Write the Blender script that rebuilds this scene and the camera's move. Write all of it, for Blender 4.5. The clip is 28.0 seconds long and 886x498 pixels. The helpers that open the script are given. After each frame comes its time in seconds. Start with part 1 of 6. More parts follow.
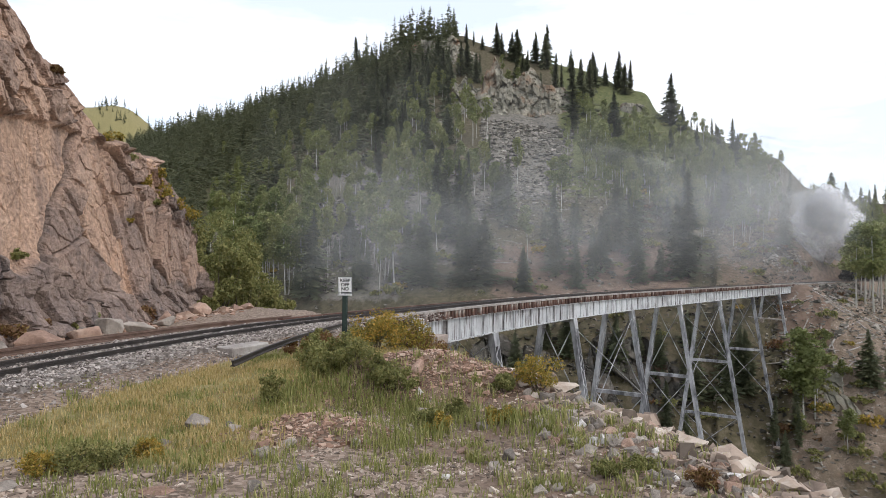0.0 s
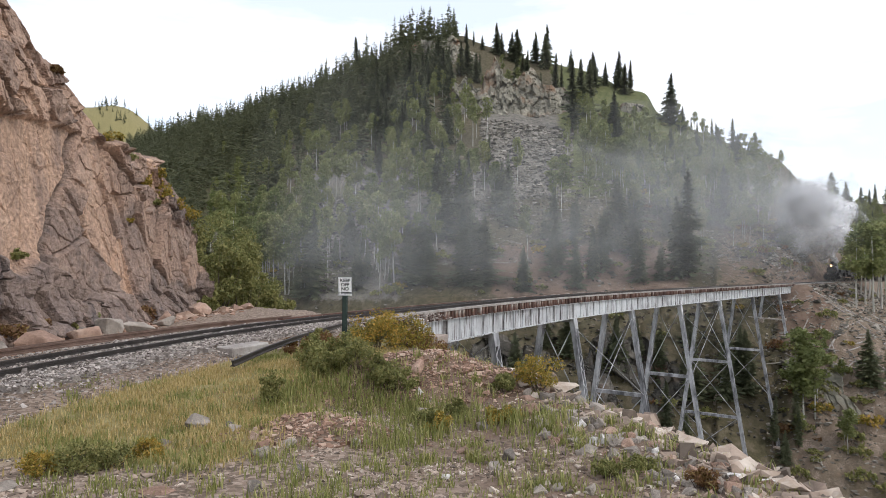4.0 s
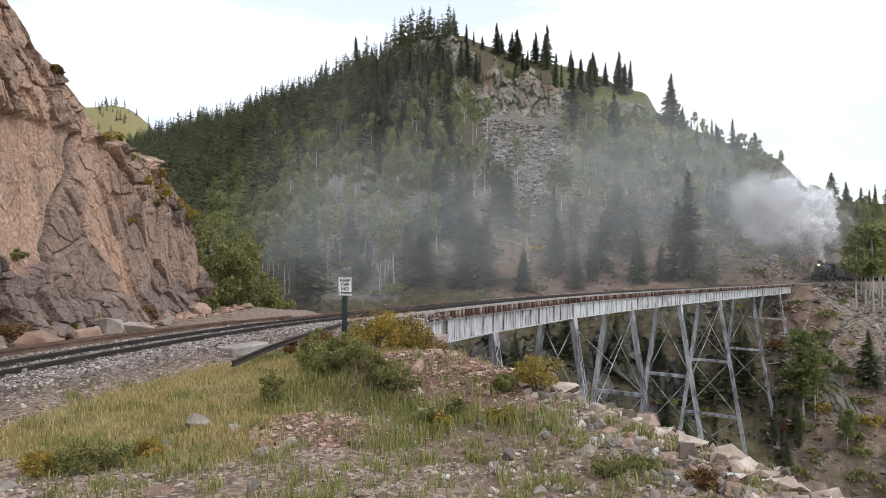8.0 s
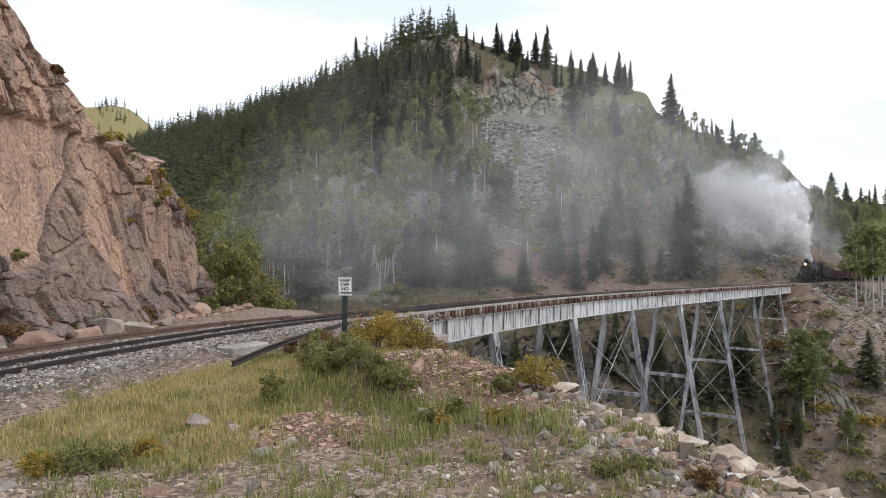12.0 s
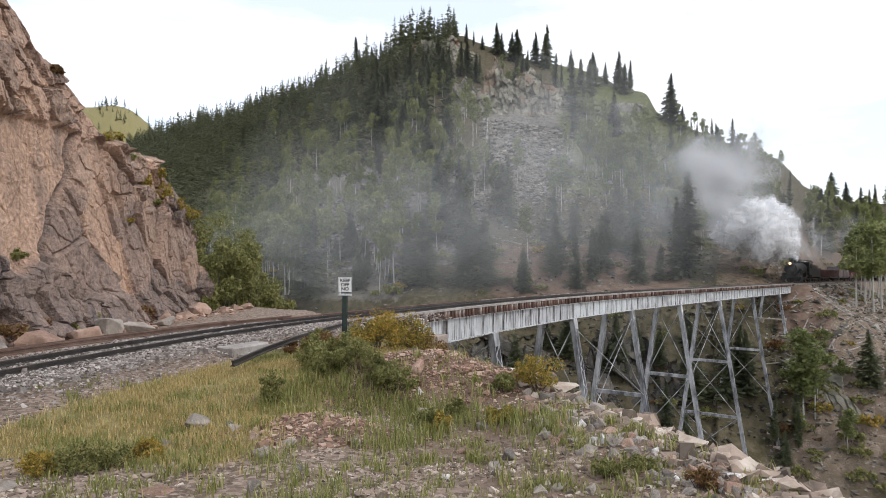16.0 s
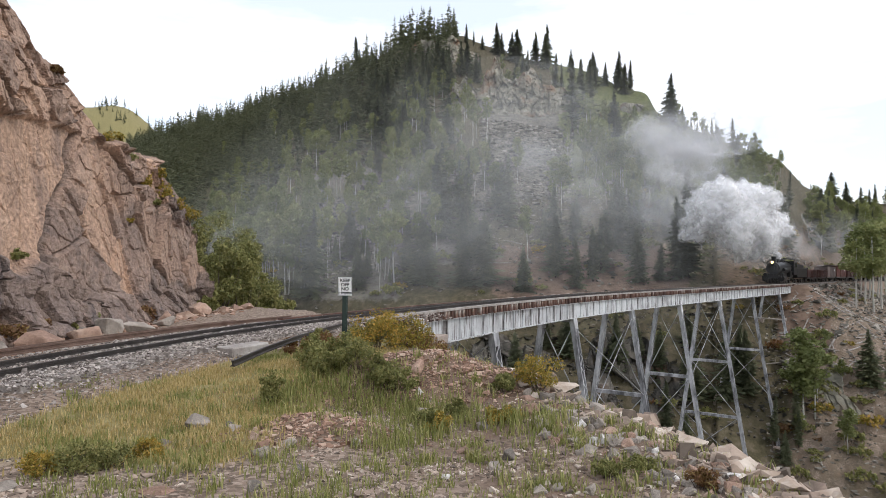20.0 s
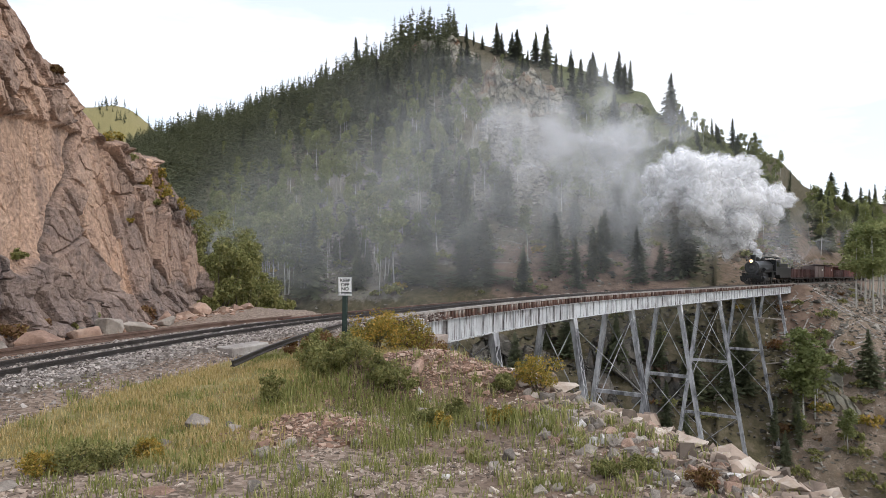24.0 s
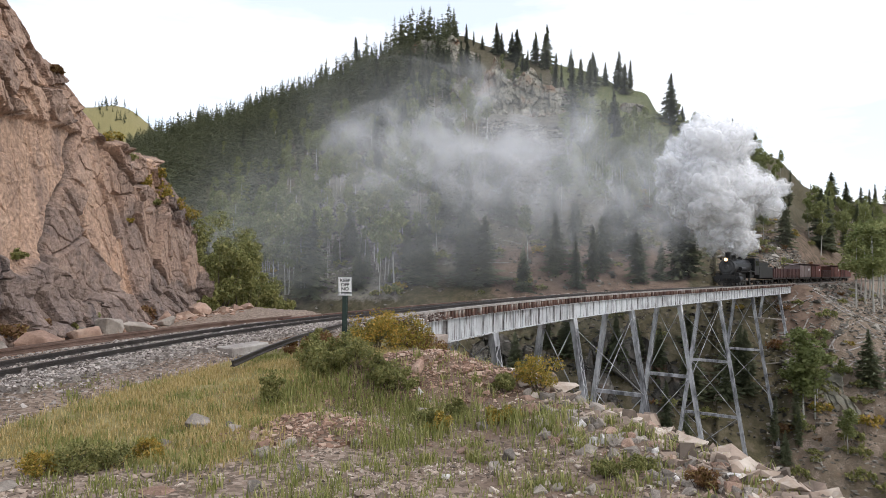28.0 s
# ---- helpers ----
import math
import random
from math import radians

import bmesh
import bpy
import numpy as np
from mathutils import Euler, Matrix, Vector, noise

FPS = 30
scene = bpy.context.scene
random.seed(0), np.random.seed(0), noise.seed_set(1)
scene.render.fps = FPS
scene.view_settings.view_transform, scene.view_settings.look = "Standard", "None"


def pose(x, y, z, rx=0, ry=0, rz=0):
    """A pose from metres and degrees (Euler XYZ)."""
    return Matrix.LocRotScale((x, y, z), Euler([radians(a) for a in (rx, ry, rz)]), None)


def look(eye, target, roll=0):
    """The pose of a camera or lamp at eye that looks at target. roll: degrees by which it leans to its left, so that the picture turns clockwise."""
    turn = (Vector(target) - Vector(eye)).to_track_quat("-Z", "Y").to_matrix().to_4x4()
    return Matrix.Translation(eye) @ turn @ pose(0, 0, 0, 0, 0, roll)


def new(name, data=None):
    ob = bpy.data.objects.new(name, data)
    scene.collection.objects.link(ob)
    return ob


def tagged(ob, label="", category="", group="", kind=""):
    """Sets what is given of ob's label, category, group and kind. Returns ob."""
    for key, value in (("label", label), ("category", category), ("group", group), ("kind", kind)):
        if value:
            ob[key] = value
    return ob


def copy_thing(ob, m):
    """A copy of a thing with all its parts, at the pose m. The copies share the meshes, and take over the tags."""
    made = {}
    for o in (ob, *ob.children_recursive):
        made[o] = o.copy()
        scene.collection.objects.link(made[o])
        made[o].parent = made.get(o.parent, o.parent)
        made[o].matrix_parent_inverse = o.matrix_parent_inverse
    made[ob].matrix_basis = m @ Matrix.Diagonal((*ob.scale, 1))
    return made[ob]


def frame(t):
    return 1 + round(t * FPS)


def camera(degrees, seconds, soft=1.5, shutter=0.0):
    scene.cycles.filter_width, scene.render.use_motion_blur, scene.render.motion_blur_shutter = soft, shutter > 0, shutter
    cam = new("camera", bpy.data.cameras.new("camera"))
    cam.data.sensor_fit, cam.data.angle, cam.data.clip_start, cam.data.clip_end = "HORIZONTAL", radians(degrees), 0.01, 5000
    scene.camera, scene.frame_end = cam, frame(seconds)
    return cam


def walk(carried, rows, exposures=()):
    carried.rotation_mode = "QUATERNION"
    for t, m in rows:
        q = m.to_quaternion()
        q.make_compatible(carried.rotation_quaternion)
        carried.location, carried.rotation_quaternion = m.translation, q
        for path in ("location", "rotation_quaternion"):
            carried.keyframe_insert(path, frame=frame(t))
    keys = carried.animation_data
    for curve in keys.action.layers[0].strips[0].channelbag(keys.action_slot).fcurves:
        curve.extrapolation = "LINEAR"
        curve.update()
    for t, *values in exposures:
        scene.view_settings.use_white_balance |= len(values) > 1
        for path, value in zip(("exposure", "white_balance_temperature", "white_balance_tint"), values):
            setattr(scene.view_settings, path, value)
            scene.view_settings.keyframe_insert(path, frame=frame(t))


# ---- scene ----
cam = camera(66, 28.0, soft=0.7)
EYE_Z = 1.82
CAM_POSE = pose(0, 0, EYE_Z, 91.321, 0, 0)
walk(cam, [(0.0, CAM_POSE), (28.0, CAM_POSE)], exposures=[(0.0, 0.36), (28.0, 0.36)])

# ---- sky and light ----
world = bpy.data.worlds.new("overcast_sky")
scene.world = world
world.use_nodes = True
wn, wl = world.node_tree.nodes, world.node_tree.links
wn.clear()
w_out = wn.new("ShaderNodeOutputWorld")
w_sky = wn.new("ShaderNodeTexSky")
w_sky.sky_type = "NISHITA"
w_sky.sun_disc = False
w_sky.sun_elevation = radians(48)
scene.cycles.transparent_max_bounces = 64
scene.cycles.max_bounces = 16
scene.cycles.diffuse_bounces = 10
w_sky.sun_rotation = radians(125)
w_bg_sky = wn.new("ShaderNodeBackground")
w_bg_sky.inputs["Strength"].default_value = 0.06
wl.new(w_sky.outputs[0], w_bg_sky.inputs["Color"])
w_co = wn.new("ShaderNodeTexCoord")
w_map = wn.new("ShaderNodeMapping")
w_map.inputs["Scale"].default_value = (1.0, 1.0, 4.0)
w_noise = wn.new("ShaderNodeTexNoise")
w_noise.inputs["Scale"].default_value = 2.3
w_noise.inputs["Detail"].default_value = 6
w_noise.inputs["Roughness"].default_value = 0.55
w_ramp = wn.new("ShaderNodeValToRGB")
w_ramp.color_ramp.elements[0].position = 0.42
w_ramp.color_ramp.elements[0].color = (0.55, 0.58, 0.66, 1)
w_ramp.color_ramp.elements[1].position = 0.64
w_ramp.color_ramp.elements[1].color = (1.0, 0.965, 0.91, 1)
w_bg_cloud = wn.new("ShaderNodeBackground")
w_bg_cloud.inputs["Strength"].default_value = 1.06
w_add = wn.new("ShaderNodeAddShader")
wl.new(w_co.outputs["Generated"], w_map.inputs["Vector"])
wl.new(w_map.outputs[0], w_noise.inputs["Vector"])
wl.new(w_noise.outputs["Fac"], w_ramp.inputs["Fac"])
wl.new(w_ramp.outputs["Color"], w_bg_cloud.inputs["Color"])
wl.new(w_bg_sky.outputs[0], w_add.inputs[0])
wl.new(w_bg_cloud.outputs[0], w_add.inputs[1])
wl.new(w_add.outputs[0], w_out.inputs["Surface"])

sun_data = bpy.data.lights.new("sun", "SUN")
sun_data.energy = 0.9
sun_data.angle = radians(14)
sun_data.color = (1.0, 0.95, 0.88)
sun = new("sun", sun_data)
sun.matrix_world = look((60, -42, 80), (0, 0, 0))

# ---- materials ----


def make_mat(name, rough=0.85, metal=0.0, spec=0.3):
    m = bpy.data.materials.new(name)
    m.use_nodes = True
    b = m.node_tree.nodes["Principled BSDF"]
    b.inputs["Roughness"].default_value = rough
    b.inputs["Metallic"].default_value = metal
    b.inputs["Specular IOR Level"].default_value = spec
    return m, m.node_tree.nodes, m.node_tree.links, b


def ramp_node(n, stops):
    r = n.new("ShaderNodeValToRGB")
    e = r.color_ramp.elements
    while len(e) < len(stops):
        e.new(0.5)
    for el, (p, c) in zip(e, stops):
        el.position = p
        el.color = (*c, 1)
    return r


def noise_node(n, l, vec, scale, detail=4, rough=0.6):
    t = n.new("ShaderNodeTexNoise")
    t.inputs["Scale"].default_value = scale
    t.inputs["Detail"].default_value = detail
    t.inputs["Roughness"].default_value = rough
    l.new(vec, t.inputs["Vector"])
    return t


def mix_node(n, l, fac, a, b, mode="MIX"):
    m = n.new("ShaderNodeMix")
    m.data_type = "RGBA"
    m.blend_type = mode
    for sock, v in ((m.inputs[0], fac), (m.inputs[6], a), (m.inputs[7], b)):
        if isinstance(v, bpy.types.NodeSocket):
            l.new(v, sock)
        elif isinstance(v, (int, float)):
            sock.default_value = v
        else:
            sock.default_value = (*v, 1)
    return m.outputs[2]


def grain_mat(name, stops, scale=3.0, fine=25.0, fine_amount=0.35, rough=0.85, metal=0.0, bump=0.4, dist=0.02,
              vary=0.0, island=0.0, stretch=(1, 1, 1), spec=0.3, stain=None, attr_tone=False):
    """Two scales of colour variation and relief; vary by object, island by loose piece."""
    m, n, l, b = make_mat(name, rough, metal, spec)
    co = n.new("ShaderNodeTexCoord")
    mp = n.new("ShaderNodeMapping")
    mp.inputs["Scale"].default_value = stretch
    l.new(co.outputs["Object"], mp.inputs["Vector"])
    v = mp.outputs[0]
    n1 = noise_node(n, l, v, scale, 5)
    n2 = noise_node(n, l, v, fine, 4)
    fac = n1.outputs["Fac"]
    if vary or island:
        src = n.new("ShaderNodeObjectInfo").outputs["Random"] if vary else n.new("ShaderNodeNewGeometry").outputs["Random Per Island"]
        ma = n.new("ShaderNodeMath")
        ma.operation = "MULTIPLY_ADD"
        l.new(src, ma.inputs[0])
        ma.inputs[1].default_value = vary or island
        sb = n.new("ShaderNodeMath")
        sb.operation = "SUBTRACT"
        l.new(fac, sb.inputs[0])
        sb.inputs[1].default_value = (vary or island) / 2
        l.new(sb.outputs[0], ma.inputs[2])
        fac = ma.outputs[0]
    r = ramp_node(n, stops)
    l.new(fac, r.inputs["Fac"])
    r2 = ramp_node(n, [(0.3, (0.55, 0.55, 0.55)), (0.7, (1.35, 1.35, 1.35))])
    l.new(n2.outputs["Fac"], r2.inputs["Fac"])
    col = mix_node(n, l, fine_amount, r.outputs["Color"], r2.outputs["Color"], "MULTIPLY")
    if stain:
        sc, lo, hi, colour, st = stain
        mp2 = n.new("ShaderNodeMapping")
        mp2.inputs["Scale"].default_value = st
        l.new(co.outputs["Object"], mp2.inputs["Vector"])
        n3 = noise_node(n, l, mp2.outputs[0], sc, 5, 0.65)
        r3 = ramp_node(n, [(lo, (0, 0, 0)), (hi, (1, 1, 1))])
        l.new(n3.outputs["Fac"], r3.inputs["Fac"])
        col = mix_node(n, l, r3.outputs["Color"], col, colour)
    if attr_tone:
        at = n.new("ShaderNodeAttribute")
        at.attribute_name = "tone"
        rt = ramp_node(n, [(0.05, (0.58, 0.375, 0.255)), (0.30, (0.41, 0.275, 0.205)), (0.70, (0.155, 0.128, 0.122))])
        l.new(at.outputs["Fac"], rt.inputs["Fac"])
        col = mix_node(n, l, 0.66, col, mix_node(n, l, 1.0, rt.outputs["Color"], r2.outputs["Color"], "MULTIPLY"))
    l.new(col, b.inputs["Base Color"])
    if bump:
        bp = n.new("ShaderNodeBump")
        bp.inputs["Strength"].default_value = bump
        bp.inputs["Distance"].default_value = dist
        l.new(n2.outputs["Fac"], bp.inputs["Height"])
        l.new(bp.outputs[0], b.inputs["Normal"])
    return m


def leaf_mat(name, stops, vary=0.5, trans=0.35):
    m, n, l, b = make_mat(name, 0.6, 0, 0.25)
    geo = n.new("ShaderNodeNewGeometry")
    inf = n.new("ShaderNodeObjectInfo")
    ma = n.new("ShaderNodeMath")
    ma.operation = "MULTIPLY_ADD"
    l.new(inf.outputs["Random"], ma.inputs[0])
    ma.inputs[1].default_value = vary
    m2 = n.new("ShaderNodeMath")
    m2.operation = "MULTIPLY"
    l.new(geo.outputs["Random Per Island"], m2.inputs[0])
    m2.inputs[1].default_value = 1 - vary
    l.new(m2.outputs[0], ma.inputs[2])
    r = ramp_node(n, stops)
    l.new(ma.outputs[0], r.inputs["Fac"])
    l.new(r.outputs["Color"], b.inputs["Base Color"])
    tr = n.new("ShaderNodeBsdfTranslucent")
    l.new(r.outputs["Color"], tr.inputs["Color"])
    mx = n.new("ShaderNodeMixShader")
    mx.inputs[0].default_value = trans
    l.new(b.outputs[0], mx.inputs[1])
    l.new(tr.outputs[0], mx.inputs[2])
    l.new(mx.outputs[0], n["Material Output"].inputs["Surface"])
    return m


def glow_mat(name, colour, strength):
    m, n, l, b = make_mat(name, 0.3)
    b.inputs["Base Color"].default_value = (*colour, 1)
    b.inputs["Emission Color"].default_value = (*colour, 1)
    b.inputs["Emission Strength"].default_value = strength
    return m


# ---- mesh helpers ----


def mesh_np(name, verts, faces, mat=None, smooth=False, attrs=None):
    """A mesh from arrays of corners and of triangles or quads."""
    me = bpy.data.meshes.new(name)
    verts = np.asarray(verts, dtype=np.float32)
    faces = np.asarray(faces, dtype=np.int32)
    k = faces.shape[1]
    me.vertices.add(len(verts))
    me.vertices.foreach_set("co", verts.ravel())
    me.loops.add(faces.size)
    me.loops.foreach_set("vertex_index", faces.ravel())
    me.polygons.add(len(faces))
    me.polygons.foreach_set("loop_start", np.arange(0, faces.size, k, dtype=np.int32))
    me.polygons.foreach_set("use_smooth", np.full(len(faces), smooth))
    me.update(calc_edges=True)
    for key, vals in (attrs or {}).items():
        at = me.attributes.new(key, "FLOAT", "POINT")
        at.data.foreach_set("value", np.asarray(vals, dtype=np.float32).ravel())
    if mat:
        me.materials.append(mat)
    me.validate()
    return me


def grid_faces(nr, nc, wrap=False):
    i, j = np.meshgrid(np.arange(nr - 1), np.arange(nc if wrap else nc - 1), indexing="ij")
    j2 = (j + 1) % nc
    return np.stack([i * nc + j, i * nc + j2, (i + 1) * nc + j2, (i + 1) * nc + j], -1).reshape(-1, 4)


def thing(name, m=None, label="", category="", group="", kind=""):
    ob = new(name)
    ob.empty_display_size = 0.2
    if m is not None:
        ob.matrix_basis = m
    return tagged(ob, label, category, group, kind)


def part(name, data, mat, parent, label="", m=None):
    """One mesh object under a thing or part; data is a bmesh or a mesh."""
    if isinstance(data, bmesh.types.BMesh):
        me = bpy.data.meshes.new(name)
        data.to_mesh(me)
        data.free()
    else:
        me = data
    if mat and not me.materials:
        me.materials.append(mat)
    ob = new(name, me)
    ob.parent = parent
    if m is not None:
        ob.matrix_basis = m
    return tagged(ob, label)


def box(bm, x0, x1, y0, y1, z0, z1, bevel=0.0, m=None):
    r = bmesh.ops.create_cube(bm, size=1.0, matrix=Matrix.Translation(((x0 + x1) / 2, (y0 + y1) / 2, (z0 + z1) / 2))
                              @ Matrix.Diagonal((x1 - x0, y1 - y0, z1 - z0, 1)))
    vs = r["verts"]
    if bevel:
        es = list({e for v in vs for e in v.link_edges})
        r2 = bmesh.ops.bevel(bm, geom=es, offset=bevel, segments=1, affect="EDGES")
        vs = list({v for f in r2["faces"] for v in f.verts} | {v for v in vs if v.is_valid})
    if m is not None:
        bmesh.ops.transform(bm, matrix=m, verts=vs)
    return bm


def new_box(x0, x1, y0, y1, z0, z1, bevel=0.0):
    return box(bmesh.new(), x0, x1, y0, y1, z0, z1, bevel)


def rod(bm, a, b, r0, r1=None, seg=8, caps=True):
    a, b = Vector(a), Vector(b)
    d = b - a
    m = Matrix.Translation((a + b) / 2) @ d.to_track_quat("Z", "Y").to_matrix().to_4x4()
    bmesh.ops.create_cone(bm, cap_ends=caps, segments=seg, radius1=r0, radius2=r0 if r1 is None else r1, depth=d.length, matrix=m)
    return bm


def beam(bm, a, b, w, h, up=(0, 0, 1)):
    """A squared bar from a to b, w wide and h high."""
    a, b = Vector(a), Vector(b)
    d = (b - a).normalized()
    side = d.cross(Vector(up))
    side = side.normalized() if side.length > 1e-4 else Vector((1, 0, 0))
    v = side.cross(d)
    c = [bm.verts.new(p + side * (w / 2 * i) + v * (h / 2 * j)) for p in (a, b) for i, j in ((-1, -1), (1, -1), (1, 1), (-1, 1))]
    for q in ((0, 1, 2, 3), (7, 6, 5, 4), (0, 4, 5, 1), (1, 5, 6, 2), (2, 6, 7, 3), (3, 7, 4, 0)):
        bm.faces.new([c[i] for i in q])
    return bm


def fix_normals(bm):
    bmesh.ops.recalc_face_normals(bm, faces=bm.faces)
    return bm


# ---- noise in arrays ----


def hash2(i, j, seed):
    h = (i.astype(np.int64) * 374761393 + j.astype(np.int64) * 668265263 + seed * 974711) & 0x7FFFFFFF
    h = ((h ^ (h >> 13)) * 1274126177) & 0x7FFFFFFF
    return ((h ^ (h >> 16)) & 0xFFFFF) / float(0xFFFFF)


def vnoise(x, y, seed=0):
    i, j = np.floor(x), np.floor(y)
    u, v = x - i, y - j
    u, v = u * u * (3 - 2 * u), v * v * (3 - 2 * v)
    i, j = i.astype(np.int64), j.astype(np.int64)
    a, b = hash2(i, j, seed), hash2(i + 1, j, seed)
    c, d = hash2(i, j + 1, seed), hash2(i + 1, j + 1, seed)
    return (a + (b - a) * u) * (1 - v) + (c + (d - c) * u) * v


def fbm(x, y, seed=0, octaves=4):
    out, amp, tot = 0, 1.0, 0
    for k in range(octaves):
        out = out + amp * (vnoise(x * 2 ** k, y * 2 ** k, seed + 17 * k) - 0.5)
        tot += amp
        amp *= 0.5
    return out / tot * 2


def worley(x, y, seed=0):
    """Nearest jittered cell: its two random numbers, the offsets from its middle, and the gap to the next cell."""
    i0, j0 = np.floor(x).astype(np.int64), np.floor(y).astype(np.int64)
    best = np.full(x.shape, 9.0)
    second = np.full(x.shape, 9.0)
    r1, r2 = np.zeros(x.shape), np.zeros(x.shape)
    dx, dy = np.zeros(x.shape), np.zeros(x.shape)
    for a in (-1, 0, 1):
        for b in (-1, 0, 1):
            i, j = i0 + a, j0 + b
            px = i + 0.15 + 0.7 * hash2(i, j, seed)
            py = j + 0.15 + 0.7 * hash2(i, j, seed + 5)
            d = np.hypot(x - px, y - py)
            near = d < best
            second = np.where(near, best, np.minimum(second, d))
            best = np.where(near, d, best)
            r1 = np.where(near, hash2(i, j, seed + 9), r1)
            r2 = np.where(near, hash2(i, j, seed + 23), r2)
            dx, dy = np.where(near, x - px, dx), np.where(near, y - py, dy)
    return r1, r2, dx, dy, second - best


# ---- the line of the track ----
TR_S = np.arange(-30, 260, 0.25)
TR_B = np.radians(np.where(TR_S < 0, 21.9 + 1.18 * TR_S, np.where(TR_S < 47.4, 21.9 + 0.3133 * TR_S,
                  np.where(TR_S < 150, 36.74 + 0.022 * (TR_S - 47.4), 39.0 + 0.35 * (TR_S - 150)))))
TR_X = np.cumsum(np.sin(TR_B) * 0.25)
TR_Y = np.cumsum(np.cos(TR_B) * 0.25)
TR_X += -5.30 - TR_X[120]
TR_Y += 21.47 - TR_Y[120]


def tr_z(s):
    return -0.0111 * np.clip(s, 0, None)


def on_track(s, o=0.0, z=0.0):
    """A place s metres along the track, o to its right and z over the rail tops."""
    b = np.interp(s, TR_S, TR_B)
    return Vector((np.interp(s, TR_S, TR_X) + math.cos(b) * o, np.interp(s, TR_S, TR_Y) - math.sin(b) * o, float(tr_z(s)) + z))


def track_pose(s, z=0.0):
    """A pose on the track whose +Y looks along it towards the near end."""
    a, c = on_track(s - 1.5), on_track(s + 1.5)
    d = a - c
    p = on_track(s, 0, z)
    return Matrix.Translation(p) @ Euler((math.atan2(d.z, math.hypot(d.x, d.y)), 0, math.atan2(-d.x, d.y))).to_matrix().to_4x4()


def track_coords(x, y):
    """s and o of places near the track."""
    best = np.full(x.shape, 1e9)
    s, o = np.zeros(x.shape), np.zeros(x.shape)
    for k in range(0, len(TR_S), 12):
        dx, dy = x - TR_X[k], y - TR_Y[k]
        d = dx * dx + dy * dy
        m = d < best
        best = np.where(m, d, best)
        c, sn = math.cos(TR_B[k]), math.sin(TR_B[k])
        s = np.where(m, TR_S[k] + dx * sn + dy * c, s)
        o = np.where(m, dx * c - dy * sn, o)
    return s, o


# ---- the lie of the land ----
FOCAL = 784 / math.tan(radians(33))
# bearing in thousandths of the depth, foot distance, ridge distance, ridge rise as a slope
RIDGE = ((-1.3, 150, 620, 0.08), (-0.65, 145, 600, 0.10), (-0.50, 142, 550, 0.145), (-0.45, 140, 535, 0.172), (-0.40, 135, 500, 0.193), (-0.32, 130, 470, 0.212),
         (-0.19, 122, 400, 0.252), (-0.115, 117, 350, 0.295), (-0.07, 114, 315, 0.318), (-0.02, 112, 300, 0.338), (0.03, 111, 300, 0.338),
         (0.06, 110, 295, 0.325), (0.13, 110, 290, 0.302), (0.20, 110, 280, 0.29), (0.26, 110, 270, 0.264), (0.30, 110, 265, 0.253), (0.315, 110, 262, 0.225),
         (0.39, 110, 255, 0.19), (0.47, 112, 250, 0.162), (0.495, 114, 250, 0.155), (0.53, 126, 260, 0.116), (0.575, 150, 290, 0.095), (0.645, 185, 320, 0.09),
         (0.8, 210, 350, 0.09), (1.3, 220, 350, 0.1))
R_B, R_FOOT, R_DIST, R_RISE = (np.array([r[k] for r in RIDGE]) for k in range(4))
# rim of the near bench, seen from above
RIM = ((4.2, -40), (3.6, 3), (3.2, 6), (2.7, 8.5), (1.9, 11.2), (0.9, 14), (-0.3, 17), (-1.5, 21), (-1.9, 24.5), (-2.4, 28.6), (-5.5, 31.6), (-10, 37), (-18, 44), (-60, 70))


def rim_distance(x, y):
    """Metres beyond the rim of the near bench (negative on it)."""
    best = np.full(x.shape, 1e9)
    sign = np.ones(x.shape)
    for (x0, y0), (x1, y1) in zip(RIM, RIM[1:]):
        ex, ey = x1 - x0, y1 - y0
        t = np.clip(((x - x0) * ex + (y - y0) * ey) / (ex * ex + ey * ey), 0, 1)
        dx, dy = x - x0 - t * ex, y - y0 - t * ey
        d = np.hypot(dx, dy)
        m = d < best
        best = np.where(m, d, best)
        sign = np.where(m, np.where(ex * dy - ey * dx > 0, -1.0, 1.0), sign)
    return best * sign


def bump2(x, y, cx, cy, rx, ry, h, turn=0.0):
    c, s = math.cos(turn), math.sin(turn)
    u, v = ((x - cx) * c + (y - cy) * s) / rx, (-(x - cx) * s + (y - cy) * c) / ry
    return h * np.exp(-(u * u + v * v))


def smooth(a, b, x):
    t = np.clip((x - a) / (b - a), 0, 1)
    return t * t * (3 - 2 * t)


